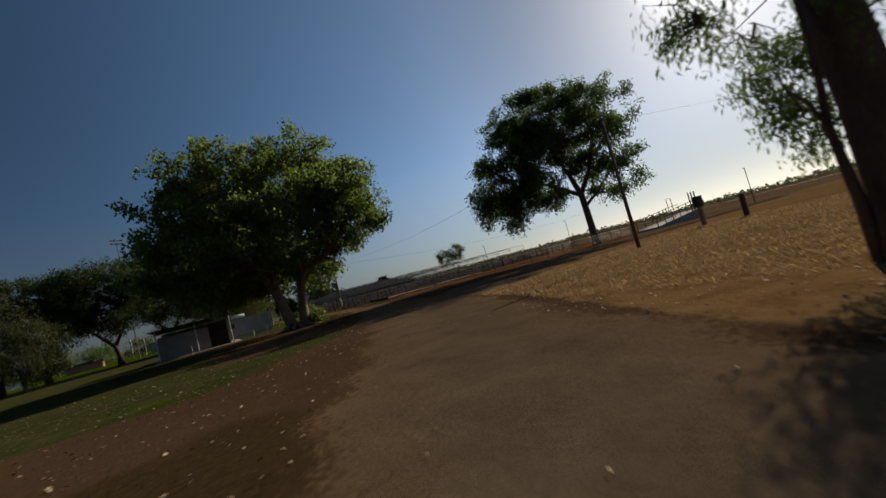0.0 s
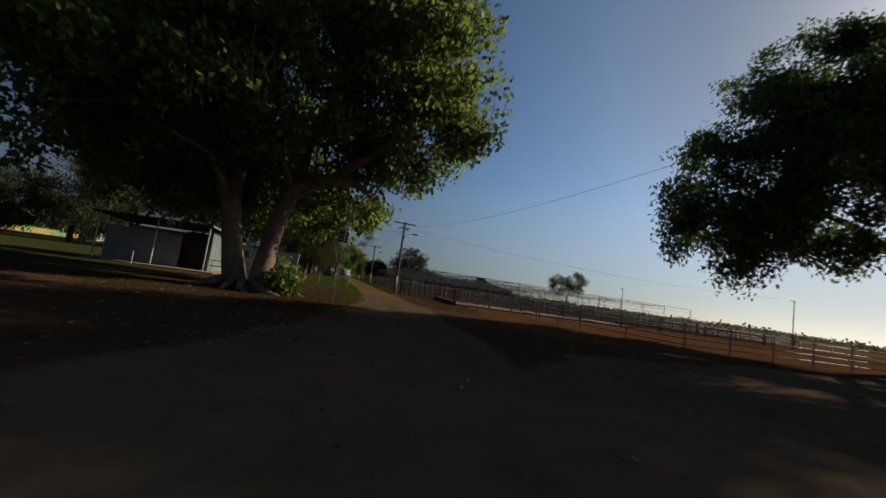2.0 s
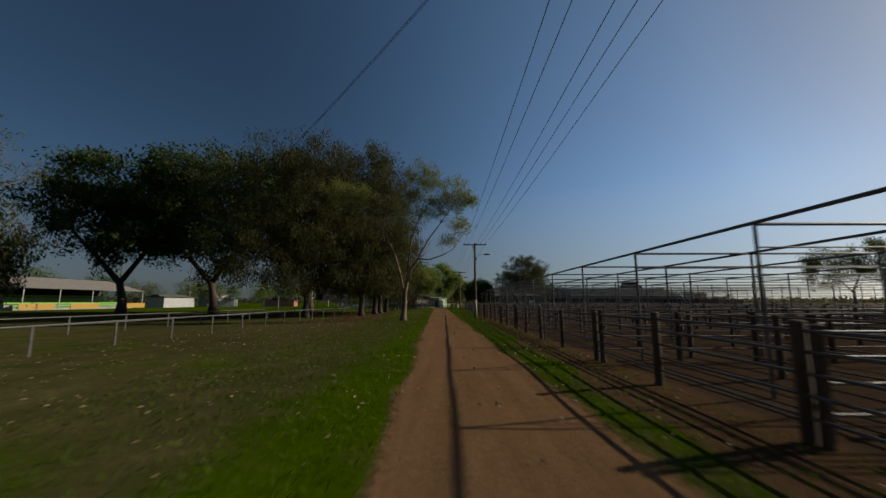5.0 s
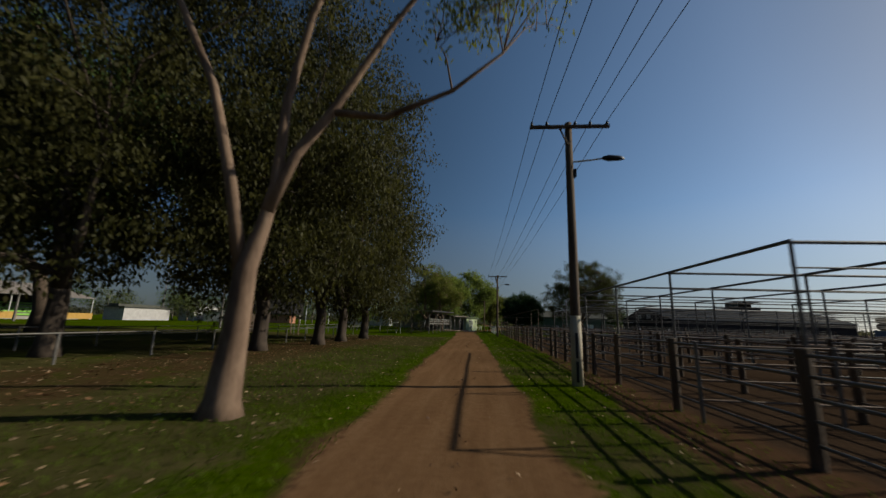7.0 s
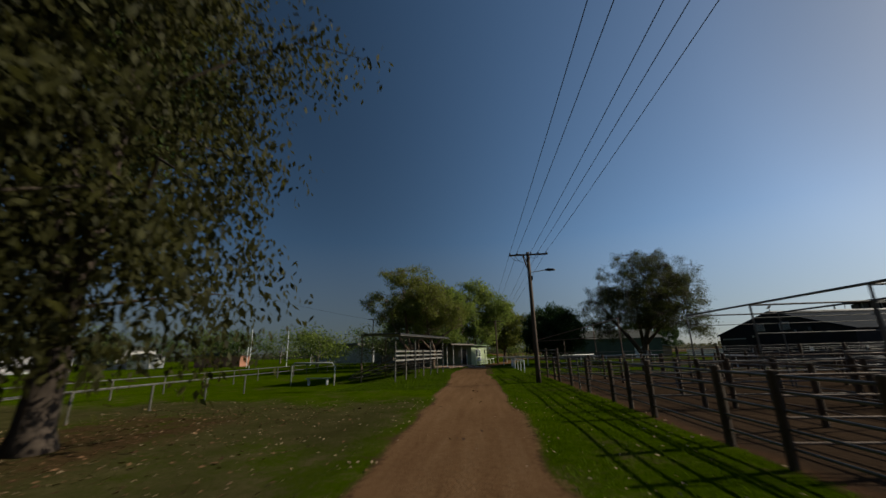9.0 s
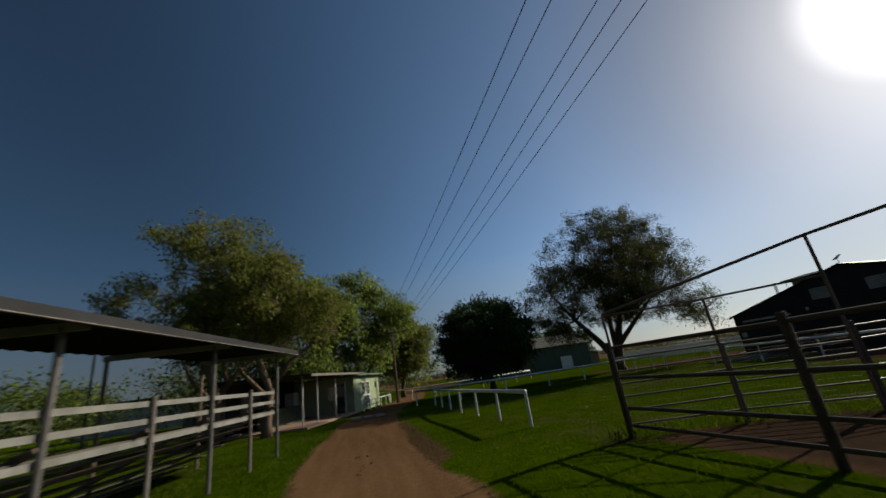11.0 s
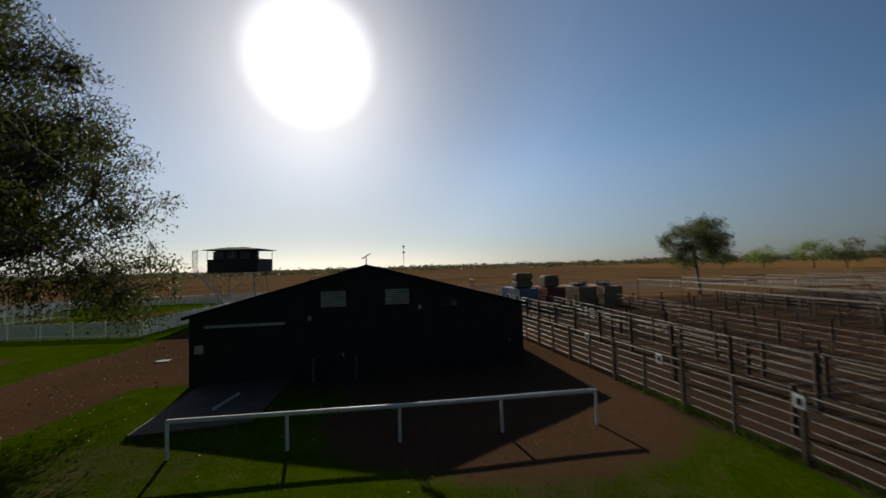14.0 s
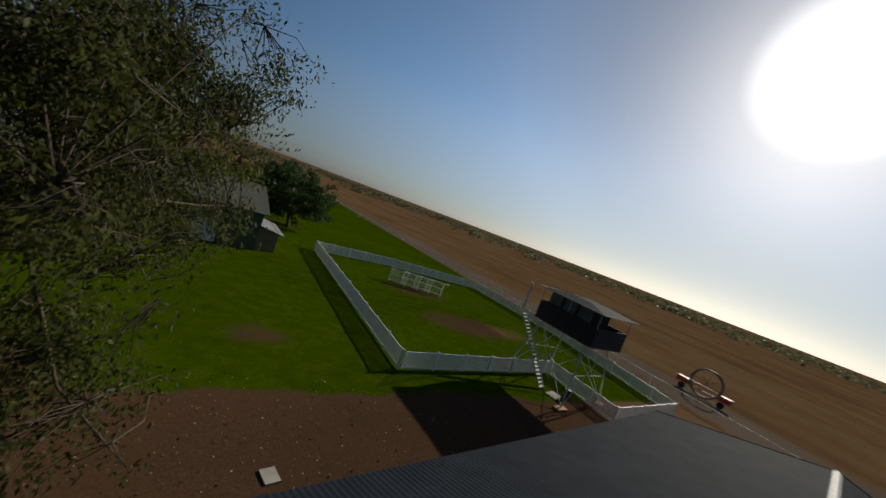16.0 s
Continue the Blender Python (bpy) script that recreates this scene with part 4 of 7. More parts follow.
# wide fine-leaved tree on the lawn
tree("tamarind_tree", (23.9, 124.6), "wide fine-leaved tamarind tree on the lawn", [
    [(0, 0, -0.2, 0.8), (0, 0, 0.6, 0.55), (0.3, -0.2, 2.4, 0.45), (0.9, -0.5, 4.6, 0.34), (1.8, -1.2, 8, 0.2), (2.4, -1.6, 12.5, 0.09)],
    [(-0.1, 0, 1.0, 0.4), (-1.2, 0.7, 3.2, 0.32), (-2.8, 1.4, 5.6, 0.22), (-4.6, 2.0, 8.6, 0.1)],
    [(0.2, 0, 2.0, 0.3), (-0.2, -0.6, 5, 0.24), (-0.5, -1.2, 9, 0.15), (-0.3, -1.4, 13.5, 0.06)],
    [(0.3, -0.2, 2.4, 0.3), (2.0, -1.6, 4.6, 0.2), (4.0, -3.4, 7.2, 0.12), (5.4, -4.8, 9.0, 0.05)]],
    [(-0.4, -0.9, 10.6, 7.6, 7.6, 5.8), (-4.5, 2.3, 8.6, 3.6, 3.6, 3.8), (4.6, -4.6, 9, 4, 4, 4.6), (1, -1.5, 14.2, 4.8, 4.8, 3.0), (5.6, -5.6, 5.4, 2.5, 2.5, 2), (-5.2, 3.0, 6, 2.6, 2.4, 2.2), (-3.4, 2.6, 4.6, 2.4, 2.2, 1.4), (2, 4, 8, 5, 4.5, 4), (-2, -5.5, 8.5, 4.5, 3.5, 4), (5.0, 1, 12.5, 3.2, 3.2, 3), (3.2, -2.0, 15.4, 3, 3, 1.6), (6.0, 3.6, 10.5, 3.8, 3.8, 4.2), (6.4, 4.6, 7.0, 3.0, 3.0, 2.4), (7.0, -1.0, 12.4, 2.8, 2.6, 2.6), (7.4, -2.0, 9.4, 2.6, 2.4, 2.4), (1.5, -4.5, 6.8, 3.4, 3.0, 2.0)],
    4400, 34, 0.17, BARK_DARK, LEAF_TAM, 95, twig=0.38, limbs=70, gap=-0.2, inner=0.2, narrow=0.4, droop=0.35, limb_r=0.1, clump=8)
# lone gum beyond the yards
tree("gum_tree", (67, 62), "lone light-leaved gum tree beyond the yards", [[(0, 0, -0.2, 0.35), (0, 0, 1.5, 0.25), (0.2, 0.1, 3.8, 0.2), (1.2, -0.6, 6.8, 0.1)], [(0.2, 0.1, 3.2, 0.15), (-1.2, 1.5, 6.2, 0.08)]],
     [(-1.3, 2.2, 8.4, 3.5, 3.5, 2.7), (1.3, -2.2, 9.3, 3.5, 3.5, 2.9), (-1.3, 3.4, 6.2, 2.4, 2.4, 1.8), (1.3, -3.6, 7.0, 2.3, 2.4, 1.8)], 620, 34, 0.26, BARK_GREY, LEAF_GUM, 97, twig=0.45, limbs=16, gap=-0.1, narrow=0.35, droop=0.5)


def far_woods():
    """Low bush along the horizon."""
    rng = np.random.default_rng(5)
    cs = []
    for k in range(1500):
        a = rng.uniform(0, 2 * math.pi)
        r = rng.uniform(560, 880) if rng.random() < 0.9 else rng.uniform(430, 560)
        x, y = r * math.sin(a), 40 + r * math.cos(a)
        h = rng.uniform(3, 8) * (1.4 if 2.0 < a < 2.7 or a > 3.6 else 1.0)
        for _ in range(7):
            cs.append((x + rng.normal(0, 10), y + rng.normal(0, 10), h * rng.uniform(0.05, 0.8)))
    me = leaf_mesh("far_woods", np.array(cs), 8, 2.6, 2.6, LEAF_FAR, rng, 0, 0.6, narrow=0.9)
    tagged(new("far_woods", me), "dusty low bush along the far horizon", "woods", kind="stuff")


far_woods()
for k, (x, y, h, w) in enumerate([(-95, 150, 9, 6), (-80, 165, 11, 7), (-66, 160, 10, 7), (-52, 175, 9, 6), (-124, 118, 10, 7), (-126, 95, 11, 7), (-100, 60, 12, 7), (-92, 35, 11, 7), (-38, 185, 10, 7), (-25, 200, 9, 6), (70, -150, 10, 7), (110, -160, 11, 7), (150, -64, 12, 7), (166, -68, 13, 8), (138, -72, 12, 7), (126, -80, 11, 7), (184, -62, 11, 7), (112, -86, 12, 7), (204, -58, 10, 7), (98, -92, 11, 7), (-122, 60, 13, 9), (-124, 78, 13, 9), (-122, 106, 14, 9), (-124, 134, 12, 9), (-122, 148, 12, 8), (-112, 164, 12, 8), (-104, 178, 11, 8), (-88, 184, 11, 8), (-70, 190, 11, 8), (-14, 137, 9, 8), (-24, 150, 9, 8), (-36, 142, 8, 7), (-5, 156, 9, 8), (-13, 152, 10, 8), (6, 166, 8, 7)]):
    tree("background_tree", (x, y), "ordinary leafy tree edging the showground", [[(0, 0, -0.2, 0.35), (0, 0, 2, 0.25), (0.4, 0, h * 0.6, 0.12)]], [(0, 0, h * 0.6, w * 0.8, w * 0.8, h * 0.36), (2, 1, h * 0.5, w * 0.6, w * 0.6, h * 0.3)],
         160, 20, 0.52, BARK_GREY, (LEAF_GUM, LEAF_FIG, LEAF_DARK)[k % 3], 120 + k, twig=1.0, limbs=9, gap=-0.15, twigs=False, group="background trees")

# ---- power poles and wires ----
ARM = [-1.30, -0.78, 0.20, 0.72, 1.30]


def sagged(a, b, sag, n=14):
    a, b = Vector(a), Vector(b)
    return [a.lerp(b, k / n) - Vector((0, 0, 4 * sag * (k / n) * (1 - k / n))) for k in range(n + 1)]


def power_pole(x, y, h=8.95, lamp=True, lower=False, sleeve=True):
    t = thing("power_pole", (x, y, 0), "dark timber power pole with crossarm and street light", "power pole", "power poles")
    part("pole", Form().tube([(x, y, -0.3), (x, y, 1), (x, y, h)], [0.17, 0.165, 0.12], 12), WOOD_DARK, t, smooth=True)
    if sleeve:
        sl = part("sleeve", Form().tube([(x, y, -0.2), (x, y, 1.0), (x, y, 2.15)], [0.182, 0.178, 0.17], 14), SLEEVE, t, "cream painted steel sleeve", smooth=True)
        for z, hh in ((0.42, 0.62), (1.22, 0.78)):
            part("slot", Form().box((x - 0.035, y - 0.172, z), (0.075, 0.05, hh), chamfer=0.004), BLACK, sl, "dark gap in the sleeve")
    arm = part("crossarm", Form().box((x - 0.0, y - 0.17, h - 0.22), (2.75, 0.1, 0.12), chamfer=0.01), WOOD_DARK, t)
    for k, o in enumerate(ARM):
        f = Form().tube([(x + o, y - 0.17, h - 0.17), (x + o, y - 0.17, h - 0.1), (x + o, y - 0.17, h - 0.02)], [0.02, 0.055, 0.03], 8)
        part("insulator", f, BLACK, arm, smooth=True)
    part("brace", Form().tube([(x - 0.34, y - 0.17, h - 0.27), (x - 0.06, y - 0.15, h - 0.9)], 0.03, 6), WOOD_DARK, t)
    if lamp:
        l = part("lamp_arm", Form().tube([(x + 0.1, y - 0.05, h - 1.5), (x + 0.8, y - 0.05, h - 1.42), (x + 1.2, y - 0.05, h - 1.36)], 0.03, 6), POLE_STEEL, t)
        part("lamp_head", Form().tube([(x + 1.1, y - 0.05, h - 1.36), (x + 1.3, y - 0.05, h - 1.36), (x + 1.7, y - 0.05, h - 1.37), (x + 1.85, y - 0.05, h - 1.4)], [0.05, 0.11, 0.09, 0.03], 8), BLACK, l, smooth=True)
    if lower:
        part("lower_crossarm", Form().box((x, y + 0.17, h - 0.75), (1.3, 0.09, 0.1), chamfer=0.01), WOOD_DARK, t)
        for o in (0.25, 0.42, 0.59):
            part("fuse", Form().tube([(x + o, y + 0.17, h - 0.8), (x + o, y + 0.17, h - 1.05)], 0.04, 6), BLACK, t)
        loop = [(x - 0.55 + 0.32 * math.cos(a), y, h - 1.25 + 0.36 * math.sin(a)) for a in [2 * math.pi * k / 14 for k in range(15)]]
        part("cable_loop", Form().tube(loop, 0.018, 5, caps=False), BLACK, t)
    part("bracket_box", Form().box((x + 0.16, y, h - 1.9), (0.1, 0.14, 0.3), chamfer=0.01), BLACK, t)
    return t


POLES = [(2.7, 0.0), (2.7, 44.1), (2.65, 88.2), (1.7, 132.6)]
HEIGHT = [8.95, 8.95, 8.95, 7.6]
for k, (x, y) in enumerate(POLES):
    pp = power_pole(x, y, HEIGHT[k], k < 3, k == 0, k < 2)
    if k == 2:
        h = HEIGHT[k]
        part("brace", Form().tube([(x - 0.34, y + 0.12, h - 0.27), (x - 0.10, y + 0.12, h - 1.15)], 0.045, 6), WOOD_DARK, pp)
        for o, r in ((-0.78, 0.42), (-0.35, 0.55), (0.45, 0.3)):
            arc = [(x + o + r * math.cos(a), y - 0.1, h - 0.15 + 1.1 * r * math.sin(a)) for a in [math.pi + math.pi * j / 12 for j in range(13)]]
            part("cable_loop", Form().tube(arc, 0.014, 5, caps=False), BLACK, pp, smooth=True)
for k in range(3):
    for o in ARM:
        a, b = POLES[k], POLES[k + 1]
        f = Form().tube(sagged((a[0] + o, a[1] - 0.17, HEIGHT[k] - 0.02), (b[0] + o, b[1] - 0.17, HEIGHT[k + 1] - 0.02), 0.35), 0.011, 4, caps=False)
        solid("wire", f, BLACK, "thin dark overhead power line", "wire", (a[0] + o, a[1], HEIGHT[k]), "power lines")
dead = thing("service_pole", (10.4, -52.5, 0), "slender dark timber service pole on dry grass", "power pole")
part("pole", Form().tube([(10.4, -52.5, -0.3), (10.4, -52.5, 9.75)], [0.14, 0.1], 10), WOOD_DARK, dead, smooth=True)
part("pole_cap", Form().tube([(10.4, -52.5, 9.7), (10.4, -52.5, 9.85)], [0.11, 0.06], 8), BLACK, dead)
for a, b, s in (((10.4, -52.5, 9.6), (3.9, -0.1, 8.6), 1.6), ((10.4, -52.5, 9.6), (75, -95, 9), 1.5), ((2.7, 0, 8.3), (75, -2.5, 8.2), 1.6), ((2.5, 0, 7.8), (-14, 20, 7), 0.5), ((-15.5, 112, 6.6), (-40, 88.4, 13), 0.6)):
    solid("wire", Form().tube(sagged(a, b, s, 20), 0.011, 4, caps=False), BLACK, "thin dark service cable", "wire", a, "power lines")
for x, y, h in ((-15.5, 112, 6.7), (52, -11.5, 6.2), (49, 15.6, 6.2), (62, -42, 6)):
    t = thing("yard_light", (x, y, 0), "slim yard light pole with single head", "lamp post", "yard lights")
    part("pole", Form().tube([(x, y, -0.2), (x, y, h)], [0.07, 0.05], 8), WOOD_DARK, t)
    part("lamp_head", Form().box((x - 0.3, y, h), (0.7, 0.16, 0.1), chamfer=0.02), BLACK, t)

# ---- stock yards ----
POST_DARK = round_post("dark_round_post", 1.62, 0.10, WOOD_DARK)
POST_TALL = round_post("tall_round_post", 2.05, 0.10, WOOD_DARK)
POST_MID = round_post("pen_post", 1.6, 0.085, WOOD_DARK, 7)
POST_PIPE = round_post("pipe_post", 1.6, 0.04, PIPE, 7)
RAILS = (0.32, 0.62, 0.92, 1.22, 1.50)
fence("stock_fence", [(4.0, -3.3), (4.15, 41.0), (4.15, 88.9)], 3.6, POST_DARK, RAILS, "timber-post stock fence with grey pipe rails beside the lane", "yard fences", wobble=0.03, rail_r=0.028)
fence("stock_fence", [(4.15, 88.9), (4.05, 93.1), (3.85, 97.25)], 4.2, round_post("heavy_pipe_post", 2.2, 0.082, RUST_BACKLIT, 8), (0.26, 0.66, 1.33, 2.05), "taller pipe-railed stock fence at the yard end", "yard fences", rail_r=0.042, rail_mat=RUST_BACKLIT)
COLS = [7.5, 11.5, 17.0, 22.5, 28.0, 33.5, 39.0, 44.5, 50.0, 55.5]
ROWS_Y = [-3.3 + 7.2 * k for k in range(14)]
for k, x in enumerate(COLS):
    fence("stock_fence", [(x, -9.5 if k else -2.2), (x, 93.6)], 3.6, POST_MID, (0.4, 0.8, 1.15, 1.5), "timber and pipe pen fence", "yard fences", wobble=0.05, rail_mat=PIPE if k % 2 else RUST)
rows = random.Random(12)
for k, y in enumerate(ROWS_Y):
    cuts = [4.1] + sorted(rows.sample(COLS[1:9], 2)) + [55.5]
    for a, b_ in zip(cuts, cuts[1:]):
        yy = y + (0 if a < 5 else rows.uniform(-2.2, 2.2))
        if a > 5 and rows.random() < 0.12:
            continue
        fence("stock_fence", [(a, yy), (b_, yy)], 2.75, POST_MID if k % 3 else POST_PIPE, (0.4, 0.8, 1.15, 1.5), "cross fence between cattle pens", "yard fences", wobble=0.05, rail_mat=PIPE if k % 2 else RUST)
TALL = round_post("frame_post", 3.6, 0.04, PIPE, 7)
for lo, hi, first in ((1.4, 37.0, 5.6), (39.1, 58.0, 5.6), (62.8, 82.0, 9.6)):
    n_ = round((hi - lo) / 4.8)
    for k in range(n_ + 1):
        y = lo + (hi - lo) * k / n_
        t = thing("overhead_frame", (first, y, 0), "tall grey pipe frame over the drafting race", "pipe frame", "race frames")
        for x in [c for c in (5.6, 9.6, 14.0, 20.0, 26.0, 33.0, 41.0, 50.0) if c >= first]:
            piece("post", TALL, t, (x, y, 0))
            if k < n_ and (x < 21 or k % 2):
                part("long_pipe", Form().tube([(x, y, 3.58), (x, y + (hi - lo) / n_, 3.58)], 0.04, 6), PIPE, t)
        part("top_pipe", Form().tube([(first - 0.05, y, 3.55), (50, y, 3.55)], 0.036, 6), PIPE, t)
        part("low_pipe", Form().tube([(first, y, 3.05), (50, y, 3.05)], 0.018, 6), PIPE, t)
        if k % 2:
            part("mid_pipe", Form().tube([(9.6, y, 2.45), (50, y, 2.45)], 0.024, 6), PIPE, t)
race = thing("overhead_frame", (3.85, 97.2, 0), "pipe rails above the corner pen", "pipe frame", "race frames")
for x, y, z, r in ((3.82, 97.13, 2.9, 0.03), (6.2, 96.3, 2.9, 0.035), (8.5, 95.05, 4.05, 0.04), (8.75, 89.6, 4.15, 0.04)):
    part("post", Form().tube([(x, y, -0.1), (x, y, z)], r, 7), RUST, race)
part("top_pipe", Form().tube([(3.82, 97.13, 2.9), (8.5, 95.05, 4.03), (8.75, 89.6, 4.13)], 0.04, 7), RUST, race)
part("cross_pipe", Form().tube([(3.82, 97.13, 2.86), (6.2, 96.3, 2.9), (8.5, 95.05, 3.0)], 0.026, 6), RUST, race)

# southern yard, its apron and kerb
fence("stock_fence", [(13.0, -11.5), (13.2, -22.8), (15.2, -29.6), (31.0, -30.3), (44.5, -30.6)], 3.0, POST_PIPE, (0.35, 0.7, 1.05, 1.4), "low pipe fence round the red dirt yard", "yard fences")
fence("stock_fence", [(7.4, -2.2), (7.25, -10.6)], 4.2, POST_DARK, (0.6, 0.95, 1.3), "pipe fence over a concrete kerb", "yard fences", wobble=0.03)
fence("stock_fence", [(7.25, -10.6), (30, -9.0), (55, -9.5)], 3.4, POST_PIPE, (0.6, 0.95, 1.3, 1.55), "timber-post fence along the concrete pad", "yard fences", wobble=0.03)
solid("pad", Form().slab([(7.5, -10.2), (30, -8.8), (30, -2.9), (7.5, -2.4)], -0.2, 0.1), surface("dusty_pad", (0.088, 0.047, 0.029), (0.155, 0.09, 0.06), 0.95, 1.2, 30, 0.2), "dusty concrete yard pad", "pad", (7.5, -10, 0), kind="structure")
solid("kerb", Form().slab([(7.1, -10.75), (7.42, -10.7), (7.55, -2.1), (7.25, -2.1)], -0.2, 0.36), surface("stained_kerb", (0.045, 0.026, 0.018), (0.10, 0.062, 0.042), 0.9, 2, 30, 0.2), "dark stained concrete kerb", "kerb", (7.1, -10.7, 0), kind="structure")

# northern pipe fence with number plates
POST_W = square_post("squared_timber_post", 1.9, 0.11, surface("brown_timber", (0.06, 0.045, 0.035), (0.15, 0.115, 0.09), 0.9, 4, 60, 0.4, stretch=(1, 1, 0.15)))
POST_G = round_post("galvanised_post", 1.8, 0.045, PIPE, 7)
NORTH = [(3.85, 97.25), (6.4, 96.4), (8.7, 95.1), (12.6, 94.6), (20.9, 95.0), (30.6, 96.4), (46, 98.6), (54, 99.5)]
fence("stock_fence", NORTH, 2.0, POST_W, (0.28, 0.58, 0.88, 1.18, 1.48, 1.78), "long galvanised pipe fence with squared posts along the lawn", "yard fences", every=2, post2=POST_G, rail_r=0.024)
fence("stock_fence", [(x, y - 4.5) for x, y in NORTH[3:]], 3.2, POST_TALL, (0.5, 0.9, 1.3, 1.7, 2.0), "second pipe fence of the race behind the lawn", "yard fences", rail_r=0.022)
for k, (p, a) in enumerate(along(NORTH[3:6], 4.0)):
    s = thing("number_plate", (p.x, p.y + 0.1, 1.45), "small white pen number board on a post", "sign", "pen boards")
    part("board", Form().box((p.x, p.y + 0.1, 1.62), (0.30, 0.02, 0.36), a, chamfer=0.004), WHITE, s)
    part("writing", Form().box((p.x, p.y + 0.113, 1.63), (0.12, 0.006, 0.18), a), BLACK, s, "dark writing bar")
# mesh panels of the corner pen
mp_ = thing("mesh_panel", (3.95, 97.2, 0), "rusty weld mesh tied along the corner pen fence", "mesh panel")
for a_, b_ in (((3.95, 97.2), (6.35, 96.4)), ((6.4, 96.38), (8.65, 95.07))):
    mesh = Form()
    for k in range(28):
        u = k / 27
        x, y = a_[0] + (b_[0] - a_[0]) * u, a_[1] + (b_[1] - a_[1]) * u - 0.05
        mesh.tube([(x, y, 0.25), (x, y, 1.8)], 0.0028, 3, caps=False)
    for k in range(14):
        mesh.tube([(a_[0], a_[1] - 0.05, 0.25 + 0.119 * k), (b_[0], b_[1] - 0.05, 0.25 + 0.119 * k)], 0.0028, 3, caps=False)
    part("weld_mesh", mesh, RUST, mp_)

# loading ramp
ramp = thing("loading_ramp", (50, -34, 0), "concrete and pipe cattle loading ramp", "loading ramp")
part("base", Form().hull([(44, -35.5, -0.1), (56, -36.5, -0.1), (56, -33.0, -0.1), (44, -32.0, -0.1)], [(44, -35.5, 0.3), (56, -36.5, 1.5), (56, -33.0, 1.5), (44, -32.0, 0.3)]), CONCRETE, ramp)
for side in (0, 3.4):
    for z in (0.6, 1.1, 1.6):
        part("side_rail", Form().tube([(44, -35.4 + side, 0.3 + z), (54, -36.3 + side, 1.35 + z), (56.4, -36.5 + side, 1.5 + z)], 0.05, 6), RUST, ramp)
    for k in range(6):
        x = 44.2 + 2.3 * k
        part("post", Form().tube([(x, -35.4 - 0.08 * k + side, 0.2), (x, -35.4 - 0.08 * k + side, 2.0 + 0.24 * k)], 0.07, 6), WOOD_DARK, ramp)
for x in (53.6, 54.6, 55.6):
    part("gate_post", Form().tube([(x, -36.4, 1.3), (x, -36.4, 4.5)], 0.1, 6), WOOD_DARK, ramp)
part("gantry", Form().tube([(50, -34.6, 1.0), (50, -34.6, 4.3), (51.2, -34.7, 4.3), (51.2, -34.7, 1.0)], 0.06, 6), RUST, ramp)

# meter posts on the dry grass
m1 = thing("meter_box", (22.0, -51.8, 0), "dark meter box on a timber post", "meter box")
part("post", Form().box((22.0, -51.8, 0.95), (0.32, 0.3, 2.1), chamfer=0.02), WOOD_GREY, m1)
part("cabinet", Form().box((21.9, -51.85, 2.25), (0.85, 0.5, 0.95), chamfer=0.03), DARK_STEEL, m1)
m2 = thing("tap_post", (23.3, -54.6, 0), "stout timber tap post with a pipe", "post")
part("post", Form().box((23.3, -54.6, 0.9), (0.32, 0.32, 2.0), chamfer=0.02), WOOD_DARK, m2)
part("pipe", Form().tube([(23.05, -54.5, 0), (23.05, -54.5, 1.8), (23.4, -54.5, 2.0)], 0.04, 6), PIPE, m2)

# street sign at the lane mouth
s = thing("sign_post", (-4.2, -24.4, 0), "slim galvanised sign post with small white plate", "sign post")
part("post", Form().tube([(-4.2, -24.4, -0.2), (-4.15, -24.4, 2), (-4.08, -24.4, 4.25)], 0.032, 8), PIPE, s)
part("top_plate", Form().box((-4.03, -24.4, 4.2), (0.36, 0.10, 0.22), rz=-12, ry=22, chamfer=0.02), WHITE, s)
part("notice", Form().box((-4.13, -24.36, 3.65), (0.5, 0.015, 0.62), rz=8, chamfer=0.004), SHADE_AND_BOARD, s)
for z in (3.5, 3.65, 3.8):
    part("writing", Form().box((-4.13, -24.375, z), (0.34, 0.006, 0.05), rz=8), OFFWHITE, s, "pale writing bar")

# ---- amenities block ----
am = thing("amenities_block", (-15.5, -6, 0), "low amenities block in green, white and grey", "building")
part("green_wall", Form().box((-15.3, -7.85, 1.75), (0.2, 3.7, 3.6)), GREEN_WALL, am, "pale green clad end wall")
for k in range(4):
    part("cover_strip", Form().box((-15.195, -9.4 + 1.0 * k, 1.75), (0.012, 0.04, 3.5)), GREEN_WALL, am)
part("back_wall", Form().box((-19.1, -6.1, 1.6), (7.4, 0.2, 3.3)), GREY_WALL, am)
part("west_wall", Form().box((-22.8, -8.0, 1.4), (0.2, 4.0, 2.9)), GREY_WALL, am)
part("front_wall", Form().box((-20.2, -9.95, 1.4), (5.4, 0.2, 2.9)), GREY_WALL, am, "grey front wall in shade")
# Sheet behind the open recess, coloured near-black for the shade in it.
part("recess_wall", Form().box((-16.4, -9.0, 1.6), (2.1, 0.2, 3.3)), SHADE_AND_BOARD, am)
part("roof", Form().hull([(-23.4, -11.9, 3.72), (-14.7, -11.9, 3.84), (-14.7, -5.7, 3.55), (-23.4, -5.7, 3.4)], [(-23.4, -11.9, 3.8), (-14.7, -11.9, 3.92), (-14.7, -5.7, 3.63), (-23.4, -5.7, 3.48)]), DARK_STEEL, am)
part("fascia", Form().hull([(-14.72, -11.94, 3.78), (-14.66, -11.94, 3.78), (-14.66, -5.7, 3.5), (-14.72, -5.7, 3.5)], [(-14.72, -11.94, 3.93), (-14.66, -11.94, 3.93), (-14.66, -5.7, 3.64), (-14.72, -5.7, 3.64)]), GREEN_WALL, am)
